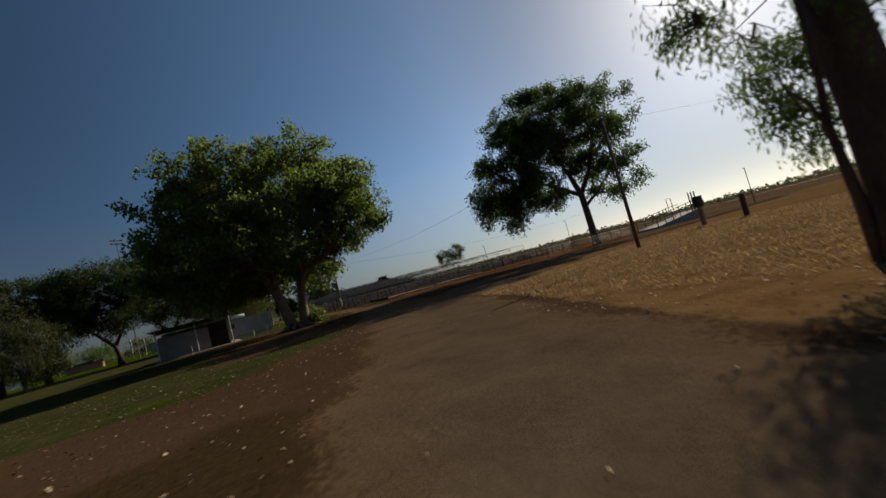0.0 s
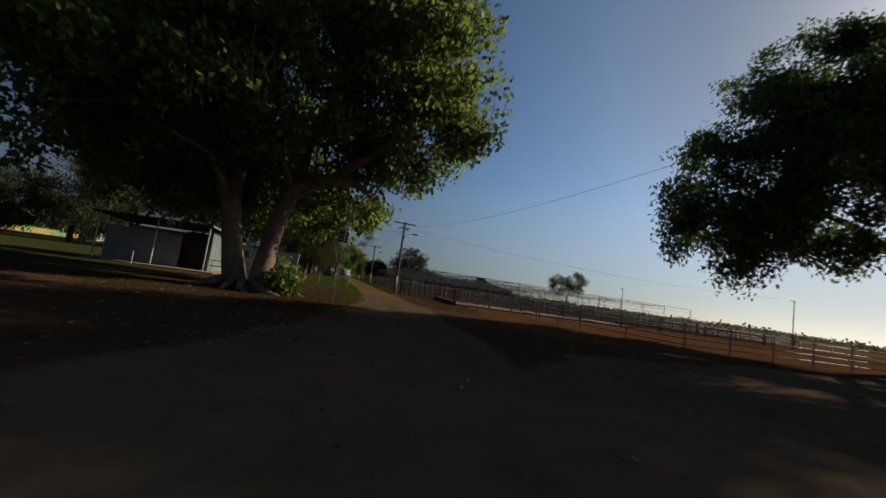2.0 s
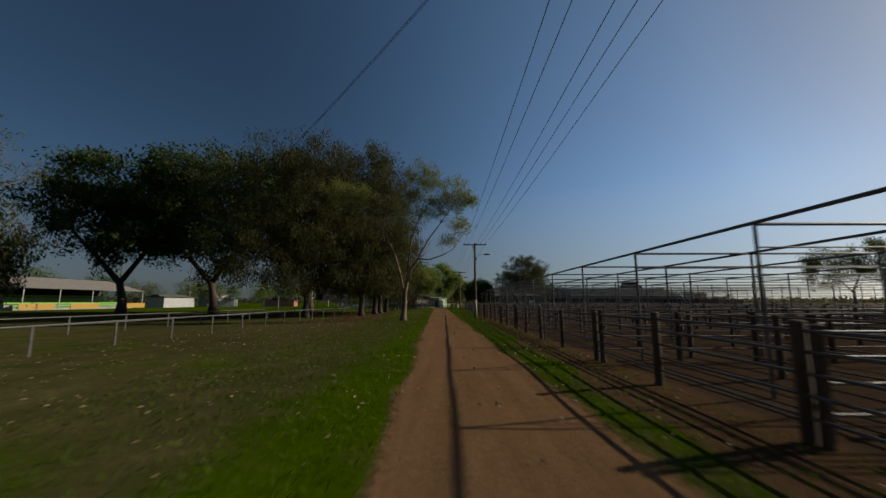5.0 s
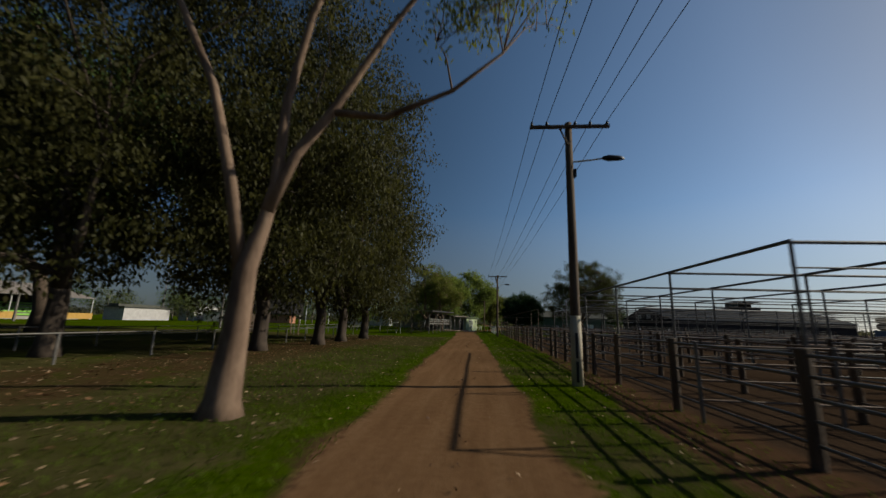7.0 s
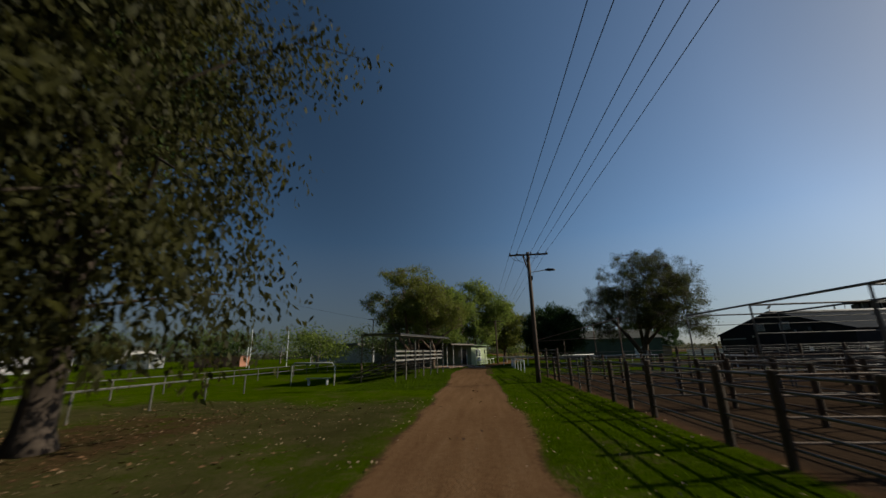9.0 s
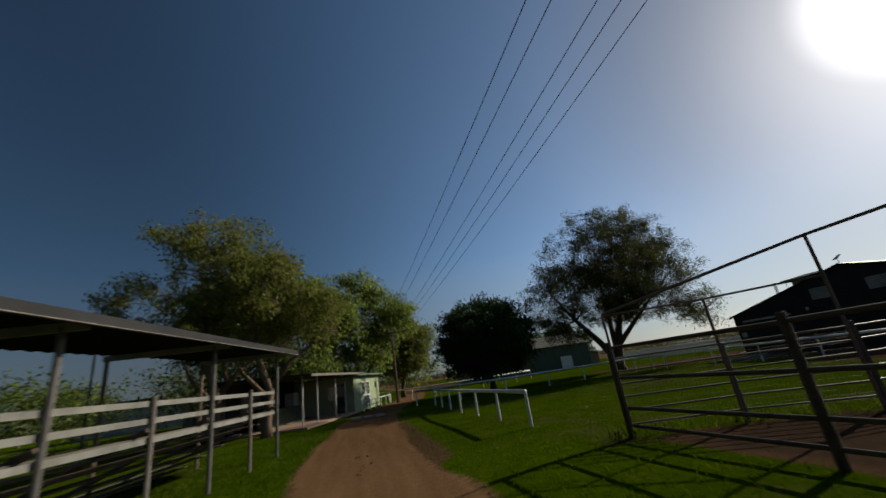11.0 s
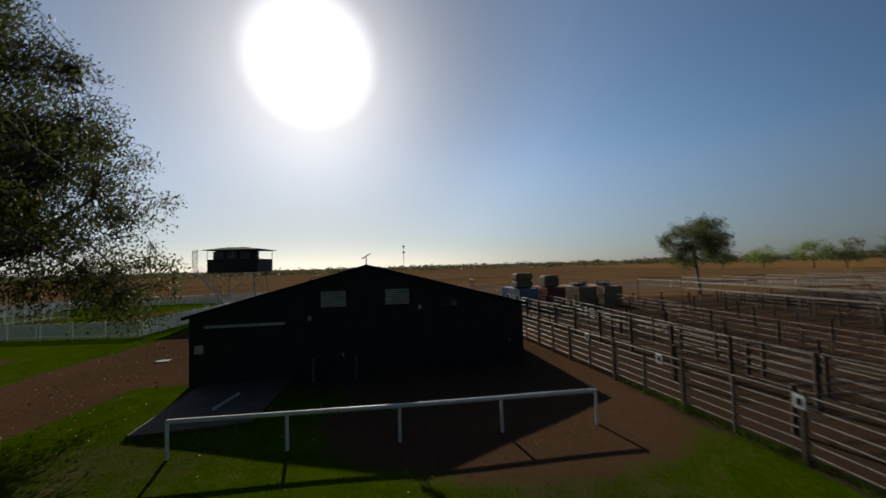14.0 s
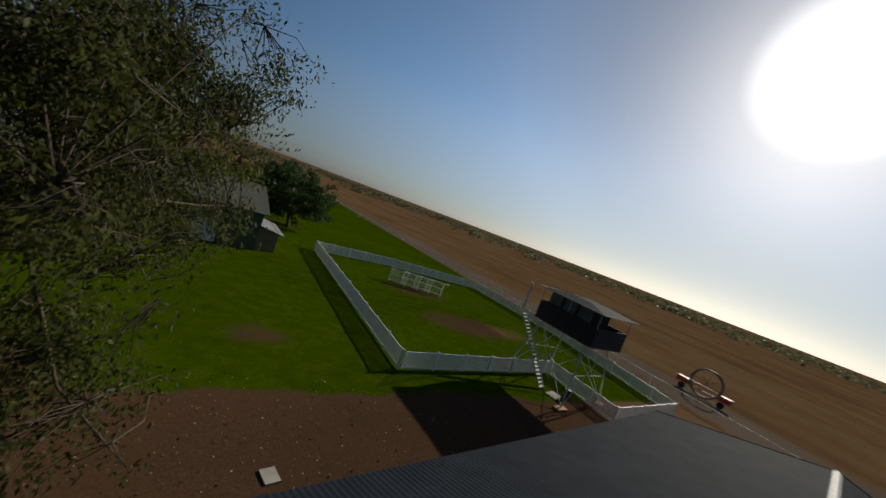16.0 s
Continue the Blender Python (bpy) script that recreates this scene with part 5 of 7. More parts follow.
for x, y in ((-15.0, -11.5), (-18.8, -11.5), (-22.8, -11.5)):
    part("verandah_post", Form().tube([(x, y, -0.1), (x, y, 3.7)], 0.06, 8), OFFWHITE, am)
part("path", Form().slab([(-23.2, -12.2), (-14.0, -12.2), (-14.4, -0.2), (-15.2, -0.2), (-15.2, -9.8), (-23.2, -9.8)], -0.1, 0.05), PAVE, am, "reddish concrete path")
part("white_wall", Form().box((-15.9, -2.55, 1.27), (0.2, 5.5, 2.45)), WHITE_WALL, am, "white rendered wall under the eaves")
part("white_pier", Form().box((-15.5, -5.55, 1.55), (0.35, 0.3, 3.1)), WHITE_WALL, am)
# Shade under the lower roof is given by this wall's near-black colour.
part("inner_wall", Form().box((-18.5, -2.85, 1.55), (0.2, 6.2, 2.9)), SHADE_AND_BOARD, am)
part("lower_roof", Form().hull([(-20, -5.69, 3.05), (-14.9, -5.69, 3.22), (-14.9, 0.55, 3.12), (-20, 0.55, 2.95)], [(-20, -5.69, 3.15), (-14.9, -5.69, 3.34), (-14.9, 0.55, 3.24), (-20, 0.55, 3.05)]), GREEN_TRIM, am, "green edged lower roof")
part("screen_wall", Form().box((-12.65, 0.4, 1.47), (7.0, 0.2, 3.1)), GREY_WALL, am, "plain grey screen wall")
part("screen_edge", Form().box((-9.1, 0.4, 1.48), (0.12, 0.26, 3.12)), WHITE_WALL, am)
part("side_wall", Form().box((-16.0, 3.0, 1.47), (0.2, 5.2, 3.1)), GREY_WALL, am)
part("meter_cabinet", Form().box((-14.55, 0.16, 2.1), (0.55, 0.3, 0.75), chamfer=0.02), DARK_STEEL, am)
part("meter_door", Form().box((-14.2, 0.12, 2.2), (0.25, 0.2, 0.5), chamfer=0.02), ZINC, am)
part("conduit", Form().tube([(-14.9, 0.2, 2.3), (-14.8, 0.2, 3.4), (-14.7, 0.25, 4.6)], 0.05, 6), PIPE, am)
part("strip_light", Form().box((-15.05, -3.2, 3.0), (0.1, 0.9, 0.13), chamfer=0.02), WHITE, am)
part("duct", Form().tube([(-14.6, 1.2, 3.5), (-12.6, 1.2, 3.42)], [0.28, 0.28], 12), OFFWHITE, am, smooth=True)
part("roof_cooler", Form().box((-18.2, -7.4, 3.85), (0.9, 0.9, 0.4), chamfer=0.05), WHITE, am)
part("rooftop_box", Form().box((-16.5, -7.8, 3.85), (1.5, 0.6, 0.25), chamfer=0.03), WHITE, am)
hr = thing("handrail", (-13.0, -11.2, 0), "galvanised ramp handrail on posts", "handrail")
for y, x0, x1 in ((-11.0, -14.9, -10.9), (-12.3, -14.2, -10.9)):
    for z in (0.55, 1.0):
        part("rail", Form().tube([(x0, y, z + 0.1), (x1, y, z), (x1 + 0.12, y, z - 0.12)], 0.024, 6), PIPE, hr)
    for x in (x0, (x0 + x1) / 2, x1):
        part("post", Form().tube([(x, y, -0.1), (x, y, 1.03)], 0.026, 6), PIPE, hr)
for x, y in ((-19.4, -13.0), (-12.6, -12.8)):
    solid("bollard", Form().tube([(x, y, -0.1), (x, y, 0.95)], 0.05, 8), OFFWHITE, "pale steel bollard beside the path", "bollard", (x, y, 0))

# gate row and leaning posts left of the lane
gp = thing("field_gate", (-3.1, 0.25, 0), "weathered timber-post gateway across the verge", "gate")
for x in (-3.1, -4.7, -6.4, -8.1):
    part("post", Form().tube([(x, 0.25, -0.2), (x, 0.25, 1.36)], 0.075, 8), WOOD_GREY, gp)
for a, b in (((-3.1, 1.0), (-4.7, 1.05)), ((-3.1, 0.62), (-4.7, 0.62)), ((-4.7, 1.15), (-6.4, 1.2))):
    part("rail", Form().tube([(a[0], 0.25, a[1]), (b[0], 0.25, b[1])], 0.035, 6), RUST, gp)
part("notice_board", Form().box((-5.55, 0.2, 1.12), (0.9, 0.03, 0.35), chamfer=0.004), DARK_STEEL, gp)
RAIL_POST = round_post("oval_post", 1.08, 0.045, PIPE, 8)
fence("oval_fence", [(-16.2, 2), (-15.4, 44), (-15.0, 60), (-15.4, 84)], 3.6, RAIL_POST, (1.06,), "grey pipe fence round the playing field", "oval fences", rail_mat=PIPE, rail_r=0.03)
fence("oval_fence", [(-24, 10), (-22, 44), (-21, 70), (-22, 100), (-25, 140)], 4.0, RAIL_POST, (0.6, 1.06), "inner pipe fence of the playing field", "oval fences", rail_mat=PIPE, rail_r=0.03)

# ---- spectator stand ----
WOOD_PALE = surface("chalky_painted_board", (0.13, 0.125, 0.11), (0.26, 0.25, 0.225), 0.8, 2, 30, 0.15, stretch=(1, 1, 0.4))
WOOD_SEAT = surface("worn_seat_board", (0.07, 0.06, 0.05), (0.16, 0.14, 0.118), 0.9, 3, 40, 0.3, stretch=(1, 0.2, 1))
st = thing("spectator_stand", (-6.8, 97.5, 0), "long open steel spectator stand with plank seating", "spectator stand")
def stand_at(u, v, z):
    """u metres along the lane side, v metres away from the lane."""
    d = Vector((2.3, 14.2)).normalized()
    nrm = Vector((-d.y, d.x))
    p = Vector((-7.75, 91.0)) + d * u + nrm * v
    return (p.x, p.y, z + (0.07 + 0.012 * u if z > 3 else 0))
for k in range(4):
    u = 0.1 + 4.75 * k
    part("front_post", Form().tube([stand_at(u, 0, -0.1), stand_at(u, 0, 3.45)], 0.055, 8), PIPE, st)
    part("back_post", Form().tube([stand_at(u, 2.85, -0.1), stand_at(u, 2.85, 3.45)], 0.055, 8), RUST, st)
    part("rafter", Form().hull([stand_at(u - 0.04, -0.4, 3.35), stand_at(u + 0.04, -0.4, 3.35), stand_at(u + 0.04, 2.95, 3.42), stand_at(u - 0.04, 2.95, 3.42)], [stand_at(u - 0.04, -0.4, 3.5), stand_at(u + 0.04, -0.4, 3.5), stand_at(u + 0.04, 2.95, 3.57), stand_at(u - 0.04, 2.95, 3.57)]), ZINC, st)
    part("stringer", Form().tube([stand_at(u, 0.1, 1.75), stand_at(u, 3.9, 0.25)], 0.06, 6), RUST, st)
    if k < 3:
        part("mid_post", Form().tube([stand_at(u + 2.4, 0, -0.1), stand_at(u + 2.4, 0, 2.42)], 0.05, 8), WOOD_GREY, st)
        part("mid_stringer", Form().tube([stand_at(u + 2.4, 0.1, 1.75), stand_at(u + 2.4, 3.9, 0.25)], 0.05, 6), RUST, st)
roof = Form()
prev = None
for k in range(76):
    u = -0.6 + 15.4 * k / 75
    dz = 0.035 if k % 2 else 0.0
    pair = (stand_at(u, -0.6, 3.52 + dz), stand_at(u, 3.05, 3.60 + dz))
    if prev:
        roof.poly([prev[0], pair[0], pair[1], prev[1]])
    prev = pair
part("roof", roof, ROOF_STEEL, st, "dark corrugated sheet roof")
part("gutter", Form().hull([stand_at(-0.6, -0.7, 3.36), stand_at(14.8, -0.7, 3.36), stand_at(14.8, -0.58, 3.36), stand_at(-0.6, -0.58, 3.36)], [stand_at(-0.6, -0.7, 3.53), stand_at(14.8, -0.7, 3.53), stand_at(14.8, -0.58, 3.53), stand_at(-0.6, -0.58, 3.53)]), DARK_STEEL, st)
part("drip_edge", Form().tube([stand_at(-0.6, -0.71, 3.36), stand_at(14.8, -0.71, 3.36)], 0.012, 5), WOOD_GREY, st)
def plank(u0, u1, v, z, w, h, m, name):
    part(name, Form().hull([stand_at(u0, v - w / 2, z - h / 2), stand_at(u1, v - w / 2, z - h / 2), stand_at(u1, v + w / 2, z - h / 2), stand_at(u0, v + w / 2, z - h / 2)], [stand_at(u0, v - w / 2, z + h / 2), stand_at(u1, v - w / 2, z + h / 2), stand_at(u1, v + w / 2, z + h / 2), stand_at(u0, v + w / 2, z + h / 2)]), m, st)
for z in (1.55, 1.93, 2.27):
    plank(0.1, 14.3, 0.08, z, 0.04, 0.11, WOOD_PALE, "back_board")
for k in range(6):
    plank(0.2, 14.2, 0.4 + 0.62 * k, 1.60 - 0.26 * k, 0.28, 0.05, WOOD_SEAT, "seat_plank")
    plank(0.2, 14.2, 0.72 + 0.62 * k, 1.22 - 0.26 * k if k < 5 else 0.1, 0.24, 0.04, WOOD_DARK, "foot_plank")
part("end_brace", Form().tube([stand_at(0.1, 3.7, 0.5), stand_at(0.1, 0.4, 2.0)], 0.04, 6), RUST, st)

# rail hoop and bench at the field edge
hp = thing("pipe_hoop", (-12.6, 90.2, 0), "bent white pipe hoop beside a bench", "rail")
part("hoop", Form().tube([(-11.9, 89.4, -0.1), (-11.9, 89.4, 1.3), (-12.1, 89.4, 1.55), (-14.8, 89.0, 1.6), (-15.0, 89.0, 1.4), (-15.0, 89.0, -0.1)], 0.05, 8), POLE_STEEL, hp, smooth=True)
bn = thing("bench", (-13.2, 89.8, 0), "low plain plank bench on the grass", "bench")
part("seat", Form().box((-13.3, 89.8, 0.45), (1.9, 0.32, 0.06), chamfer=0.01), OFFWHITE, bn)
for x in (-14.0, -12.6):
    part("leg", Form().box((x, 89.8, 0.2), (0.08, 0.28, 0.46)), POLE_STEEL, bn)

# ---- canteen ----
CA, CD, CZ = Vector((-5.9, 116.6)), Vector((0.33, 0.944)), 1.22
def ca(u, v, z):
    """u metres along the lane side, v metres away from the lane."""
    p = CA + CD * u + Vector((-CD.y, CD.x)) * v
    return (p.x, p.y, z * CZ)
def ca_box(name, u0, u1, v0, v1, z0, z1, m, parent, label="", chamfer=0.0):
    return part(name, Form().box(ca((u0 + u1) / 2, (v0 + v1) / 2, (z0 + z1) / 2), (v1 - v0, u1 - u0, (z1 - z0) * CZ), -19.3, chamfer=chamfer), m, parent, label)
cn = thing("canteen", ca(8, 3, 0), "pale green canteen hut with open verandah", "building")
ca_box("slab", -0.6, 9.4, -0.5, 6.0, -0.1, 0.09, PAVE, cn)
part("verandah_roof", Form().hull([ca(-0.7, -0.8, 2.62), ca(9.7, -0.8, 2.62), ca(9.7, 6.3, 2.9), ca(-0.7, 6.3, 2.9)], [ca(-0.7, -0.8, 2.72), ca(9.7, -0.8, 2.72), ca(9.7, 6.3, 3.0), ca(-0.7, 6.3, 3.0)]), DARK_STEEL, cn, "dark sheet verandah roof")
part("gutter", Form().hull([ca(-0.7, -0.9, 2.58), ca(9.7, -0.9, 2.58), ca(9.7, -0.8, 2.58), ca(-0.7, -0.8, 2.58)], [ca(-0.7, -0.9, 2.71), ca(9.7, -0.9, 2.71), ca(9.7, -0.8, 2.71), ca(-0.7, -0.8, 2.71)]), WOOD_GREY, cn)
for u in (-0.2, 2.0, 5.3):
    part("verandah_post", Form().tube([ca(u, 0, 0), ca(u, 0, 2.66)], 0.055, 8), POLE_STEEL, cn)
for u in (-0.2, 4.7):
    part("rafter", Form().hull([ca(u - 0.04, -0.7, 2.48), ca(u + 0.04, -0.7, 2.48), ca(u + 0.04, 6.1, 2.76), ca(u - 0.04, 6.1, 2.76)], [ca(u - 0.04, -0.7, 2.6), ca(u + 0.04, -0.7, 2.6), ca(u + 0.04, 6.1, 2.88), ca(u - 0.04, 6.1, 2.88)]), WOOD_DARK, cn)
# Verandah's deep shade is painted as a near-black back wall.
ca_box("back_wall", 0.4, 9.4, 5.6, 5.8, 0, 2.85, SHADE_AND_BOARD, cn)
ca_box("counter", 1.5, 6.8, 3.6, 4.2, 0.09, 1.1, SHED_GREEN, cn, "dark green serving counter")
ca_box("shutter", 1.7, 6.6, 5.5, 5.58, 1.2, 2.1, ZINC, cn, "pale roller shutter")
ca_box("fridge", 7.4, 8.2, 4.6, 5.4, 0.09, 1.95, WHITE, cn, "white upright fridge", 0.03)
ca_box("notice", 6.2, 6.25, 0.4, 1.0, 1.1, 1.9, OFFWHITE, cn, "pale notice board")
ca_box("wall", 9.4, 17.2, 0, 5.6, -0.1, 2.52, HUT_GREEN, cn, "pale green boarded hut wall")
for k in range(11):
    ca_box("weatherboard", 9.42, 17.18, -0.018, 0.002, 0.1 + 0.22 * k, 0.3 + 0.22 * k, HUT_GREEN, cn)
ca_box("roof", 9.2, 17.7, -0.45, 6.0, 2.53, 2.66, GREEN_TRIM, cn, "green edged flat roof")
for u in (11.9, 13.3):
    w = ca_box("window", u - 0.4, u + 0.4, -0.05, -0.02, 1.1, 2.0, GLASS_DARK, cn)
    for a, b_, z0, z1 in ((-0.46, 0.46, 2.0, 2.08), (-0.46, 0.46, 1.02, 1.1), (-0.46, -0.4, 1.1, 2.0), (0.4, 0.46, 1.1, 2.0), (-0.03, 0.03, 1.1, 2.0)):
        ca_box("window_frame", u + a, u + b_, -0.08, -0.04, z0, z1, WHITE, w)
ca_box("small_window", 15.8, 16.3, -0.05, -0.02, 1.5, 2.0, GLASS_DARK, cn)
ca_box("air_unit", 12.3, 13.0, -0.45, -0.03, 0.45, 1.0, WHITE, cn, "white air conditioner", 0.03)
dr = ca_box("door", 9.34, 9.39, 0.8, 1.7, 0.09, 2.1, GLASS_DARK, cn, "dark screen door")
ca_box("door_frame", 9.3, 9.38, 0.72, 0.8, 0.09, 2.18, WHITE, dr)
ca_box("door_frame", 9.3, 9.38, 1.7, 1.78, 0.09, 2.18, WHITE, dr)
LOW = square_post("low_white_post", 0.85, 0.08, WHITE)
fence("white_rail", [ca(9.3, -0.85, 0)[:2], ca(18.5, -0.85, 0)[:2]], 1.8, LOW, (0.83,), "low white railing in front of the canteen", "white rails", rail_mat=WHITE, flat=(0.08, 0.08))
for x, y in ((-2.7, 117.2), (-1.85, 117.1), (-1.05, 116.9)):
    solid("parking_block", Form().box((x, y, 0.06), (0.7, 0.28, 0.16), 20, chamfer=0.03), CONCRETE, "pale concrete block on the lane", "block", (x, y, 0))

# ---- white rails on the lawn ----
RAIL_PIPE = round_post("white_pipe_post", 1.12, 0.055, WHITE, 10)
def white_rail(pts, step, label):
    t = thing("white_rail", (pts[0][0], pts[0][1], 0), label, "rail", "white rails")
    for p, a in along(pts, step):
        piece("post", RAIL_PIPE, t, (p.x, p.y, 0), a)
    part("rail", Form().tube([(x, y, 1.10) for x, y in pts], 0.07, 10), WHITE, t, smooth=True)
    return t
white_rail([(3.1, 101.3), (2.9, 109.8), (3.1, 118.2)], 2.8, "white pipe running rail on the lawn edge")
white_rail([(2.2, 121.6), (9.1, 118.9), (13.0, 119.2), (16.8, 120.0), (20.6, 120.6), (22.3, 120.2), (22.85, 118.6), (22.7, 116.9)], 3.4, "curving white pipe running rail under the trees")
white_rail([(23.3, 112.8), (23.6, 105.9), (24.1, 99.2)], 3.4, "white pipe rail before the dark shed")
white_rail([(-1.5, 136.5), (6, 133), (12, 134), (20, 138)], 3.2, "white pipe rail behind the mango tree")

# ---- dark machinery shed ----
SH = Vector((30.8, 116.5))           # foot of one gable corner
SX = Vector((31.3, 3.1)).normalized()  # along the ridge
SY = Vector((SX.y, -SX.x))           # across, along the gable
SL, SWID, EAVE, RIDGE = 31.4, 17.2, 3.38, 5.65
def sh(u, v, z):
    p = SH + SX * u + SY * v
    return (p.x, p.y, z)
rot = math.degrees(math.atan2(SX.y, SX.x))
shed = thing("machinery_shed", sh(SL / 2, SWID / 2, 0), "charcoal steel machinery shed with low gable roof", "shed")
def wall_rib(name, path, top, pitch=0.25):
    f = Form()
    a, b = Vector(path[0]), Vector(path[1])
    n_ = int((b - a).length / pitch)
    out = Vector((-(b - a).y, (b - a).x)).normalized()
    for k in range(n_):
        u0, u1, u2 = k / n_, (k + 0.75) / n_, (k + 1) / n_
        q = [a.lerp(b, u0), a.lerp(b, u1), a.lerp(b, u1) + out * 0.03, a.lerp(b, u2) + out * 0.03]
        t = [top(u0), top(u1), top(u1), top(u2)]
        for i in range(3):
            f.poly([(q[i].x, q[i].y, -0.05), (q[i + 1].x, q[i + 1].y, -0.05), (q[i + 1].x, q[i + 1].y, t[i + 1]), (q[i].x, q[i].y, t[i])])
        e = a.lerp(b, u2)
        f.poly([(q[3].x, q[3].y, -0.05), (e.x, e.y, -0.05), (e.x, e.y, t[3]), (q[3].x, q[3].y, t[3])])
    return part(name, f, DARK_STEEL, shed)
gable_top = lambda u: EAVE + (RIDGE - EAVE) * (1 - abs(2 * u - 1)) - 0.04
eave_top = lambda u: EAVE - 0.04
c00, c01, c10, c11 = (Vector(sh(0, 0, 0)[:2]), Vector(sh(0, SWID, 0)[:2]), Vector(sh(SL, 0, 0)[:2]), Vector(sh(SL, SWID, 0)[:2]))
wall_rib("gable_wall", (c01, c00), gable_top)
wall_rib("side_wall", (c00, c10), eave_top)
wall_rib("side_wall", (c11, c01), eave_top)
wall_rib("gable_wall", (c10, c11), gable_top)
for side in (0, 1):
    f = Form()
    n_ = 165
    v_e, v_r = (-0.25, SWID / 2) if side == 0 else (SWID + 0.25, SWID / 2)
    slope = (RIDGE - EAVE) / (SWID / 2)
    prev = None
    for k in range(n_ + 1):
        for dz, du in ((0.0, 0.0), (0.009, 0.04), (0.009, 0.10), (0.0, 0.15)):
            u = -0.12 + (SL + 0.24) * k / n_ + du
            if u > SL + 0.12:
                continue
            pair = (sh(u, v_e, EAVE - 0.25 * slope + dz), sh(u, v_r, RIDGE + dz))
            if prev:
                f.poly([prev[0], pair[0], pair[1], prev[1]] if side == 0 else [prev[1], pair[1], pair[0], prev[0]])
            prev = pair
    part("roof", f, ROOF_STEEL, shed, "ribbed charcoal roof sheet")
part("ridge_cap", Form().hull([sh(-0.15, SWID / 2 - 0.2, RIDGE - 0.05), sh(SL + 0.15, SWID / 2 - 0.2, RIDGE - 0.05), sh(SL + 0.15, SWID / 2 + 0.2, RIDGE - 0.05), sh(-0.15, SWID / 2 + 0.2, RIDGE - 0.05)],
     [sh(-0.15, SWID / 2 - 0.05, RIDGE + 0.06), sh(SL + 0.15, SWID / 2 - 0.05, RIDGE + 0.06), sh(SL + 0.15, SWID / 2 + 0.05, RIDGE + 0.06), sh(-0.15, SWID / 2 + 0.05, RIDGE + 0.06)]), POLE_STEEL, shed, "pale metal ridge capping")
for u in (-0.16, SL + 0.12):
    for a, b in ((-0.3, SWID / 2), (SWID + 0.3, SWID / 2)):
        z0 = EAVE - 0.3 * (RIDGE - EAVE) / (SWID / 2)
        part("barge_trim", Form().hull([sh(u, a, z0 - 0.12), sh(u + 0.06, a, z0 - 0.12), sh(u + 0.06, b, RIDGE - 0.12), sh(u, b, RIDGE - 0.12)], [sh(u, a, z0 + 0.05), sh(u + 0.06, a, z0 + 0.05), sh(u + 0.06, b, RIDGE + 0.05), sh(u, b, RIDGE + 0.05)]), ROOF_STEEL, shed)
def on_gable(name, v, z, w, h, m, label="", d=0.06, off=0.06, parent=None):
    x, y, _ = sh(-off, v, z)
    return part(name, Form().box((x, y, z), (d, w, h), rot, chamfer=0.008), m, parent or shed, label)
roller = on_gable("roller_door", 2.7, 1.35, 3.8, 2.75, BLACK, "dark roller door", 0.05, 0.045)
for k in range(13):
    on_gable("slat", 2.7, 0.15 + 0.2 * k, 3.7, 0.17, DARK_STEEL, "", 0.03, 0.075, roller)
on_gable("door_header", 2.6, 2.82, 3.75, 0.14, OFFWHITE, "pale roller door header", 0.08, 0.09)
for v in (6.9, 10.2):
    fr = on_gable("louvre_vent", v, 3.95, 1.25, 0.8, OFFWHITE, "pale louvred vent", 0.05, 0.06)
    for k in range(7):
        on_gable("blade", v, 3.64 + 0.105 * k, 1.15, 0.045, SCREEN, "", 0.05, 0.085, fr)
dr = on_gable("door", 7.0, 1.03, 0.92, 2.06, DARK_STEEL, "flush personnel door", 0.04, 0.06)
on_gable("door_handle", 7.35, 1.05, 0.05, 0.22, OFFWHITE, "", 0.05, 0.1, dr)
on_gable("sign_plate", 0.45, 1.72, 0.4, 0.42, OFFWHITE, "small white safety notice", 0.02, 0.05)
on_gable("wall_light", 5.7, 3.0, 0.16, 0.22, OFFWHITE, "", 0.12, 0.09)
on_gable("wall_light", 11.4, 3.35, 0.16, 0.22, OFFWHITE, "", 0.12, 0.09)
ac = on_gable("fan_unit", 13.0, 3.5, 1.0, 0.55, BLACK, "dark wall fan unit", 0.25, 0.15)
on_gable("fan_grille", 13.25, 3.5, 0.3, 0.3, SCREEN, "", 0.06, 0.29, ac)
on_gable("tap_box", 16.4, 1.3, 0.14, 0.14, SCREEN, "", 0.08, 0.07)
for v, z in ((6.0, 1.0), (8.05, 1.0)):
    x, y, _ = sh(-1.0, v, 0)
    solid("bollard", Form().tube([(x, y, -0.1), (x, y, 1.15), (x, y, 1.2)], [0.06, 0.06, 0.03], 8), RUST, "rusty steel bollard by the shed door", "bollard", (x, y, 0), "shed bollards")
x, y, z = sh(0.15, SWID / 2, RIDGE)
dish = thing("satellite_dish", (x, y, z), "small flat satellite dish on a ridge mast", "satellite dish")
part("mast", Form().tube([(x, y, z - 0.1), (x, y, z + 0.45)], 0.025, 6).tube([(x - 0.2, y, z - 0.05), (x, y, z + 0.15), (x + 0.2, y, z - 0.05)], 0.02, 5), BLACK, dish)
part("panel", Form().box((x, y, z + 0.5), (0.55, 0.34, 0.04), rot + 90, 0, 32, chamfer=0.015), OFFWHITE, dish)
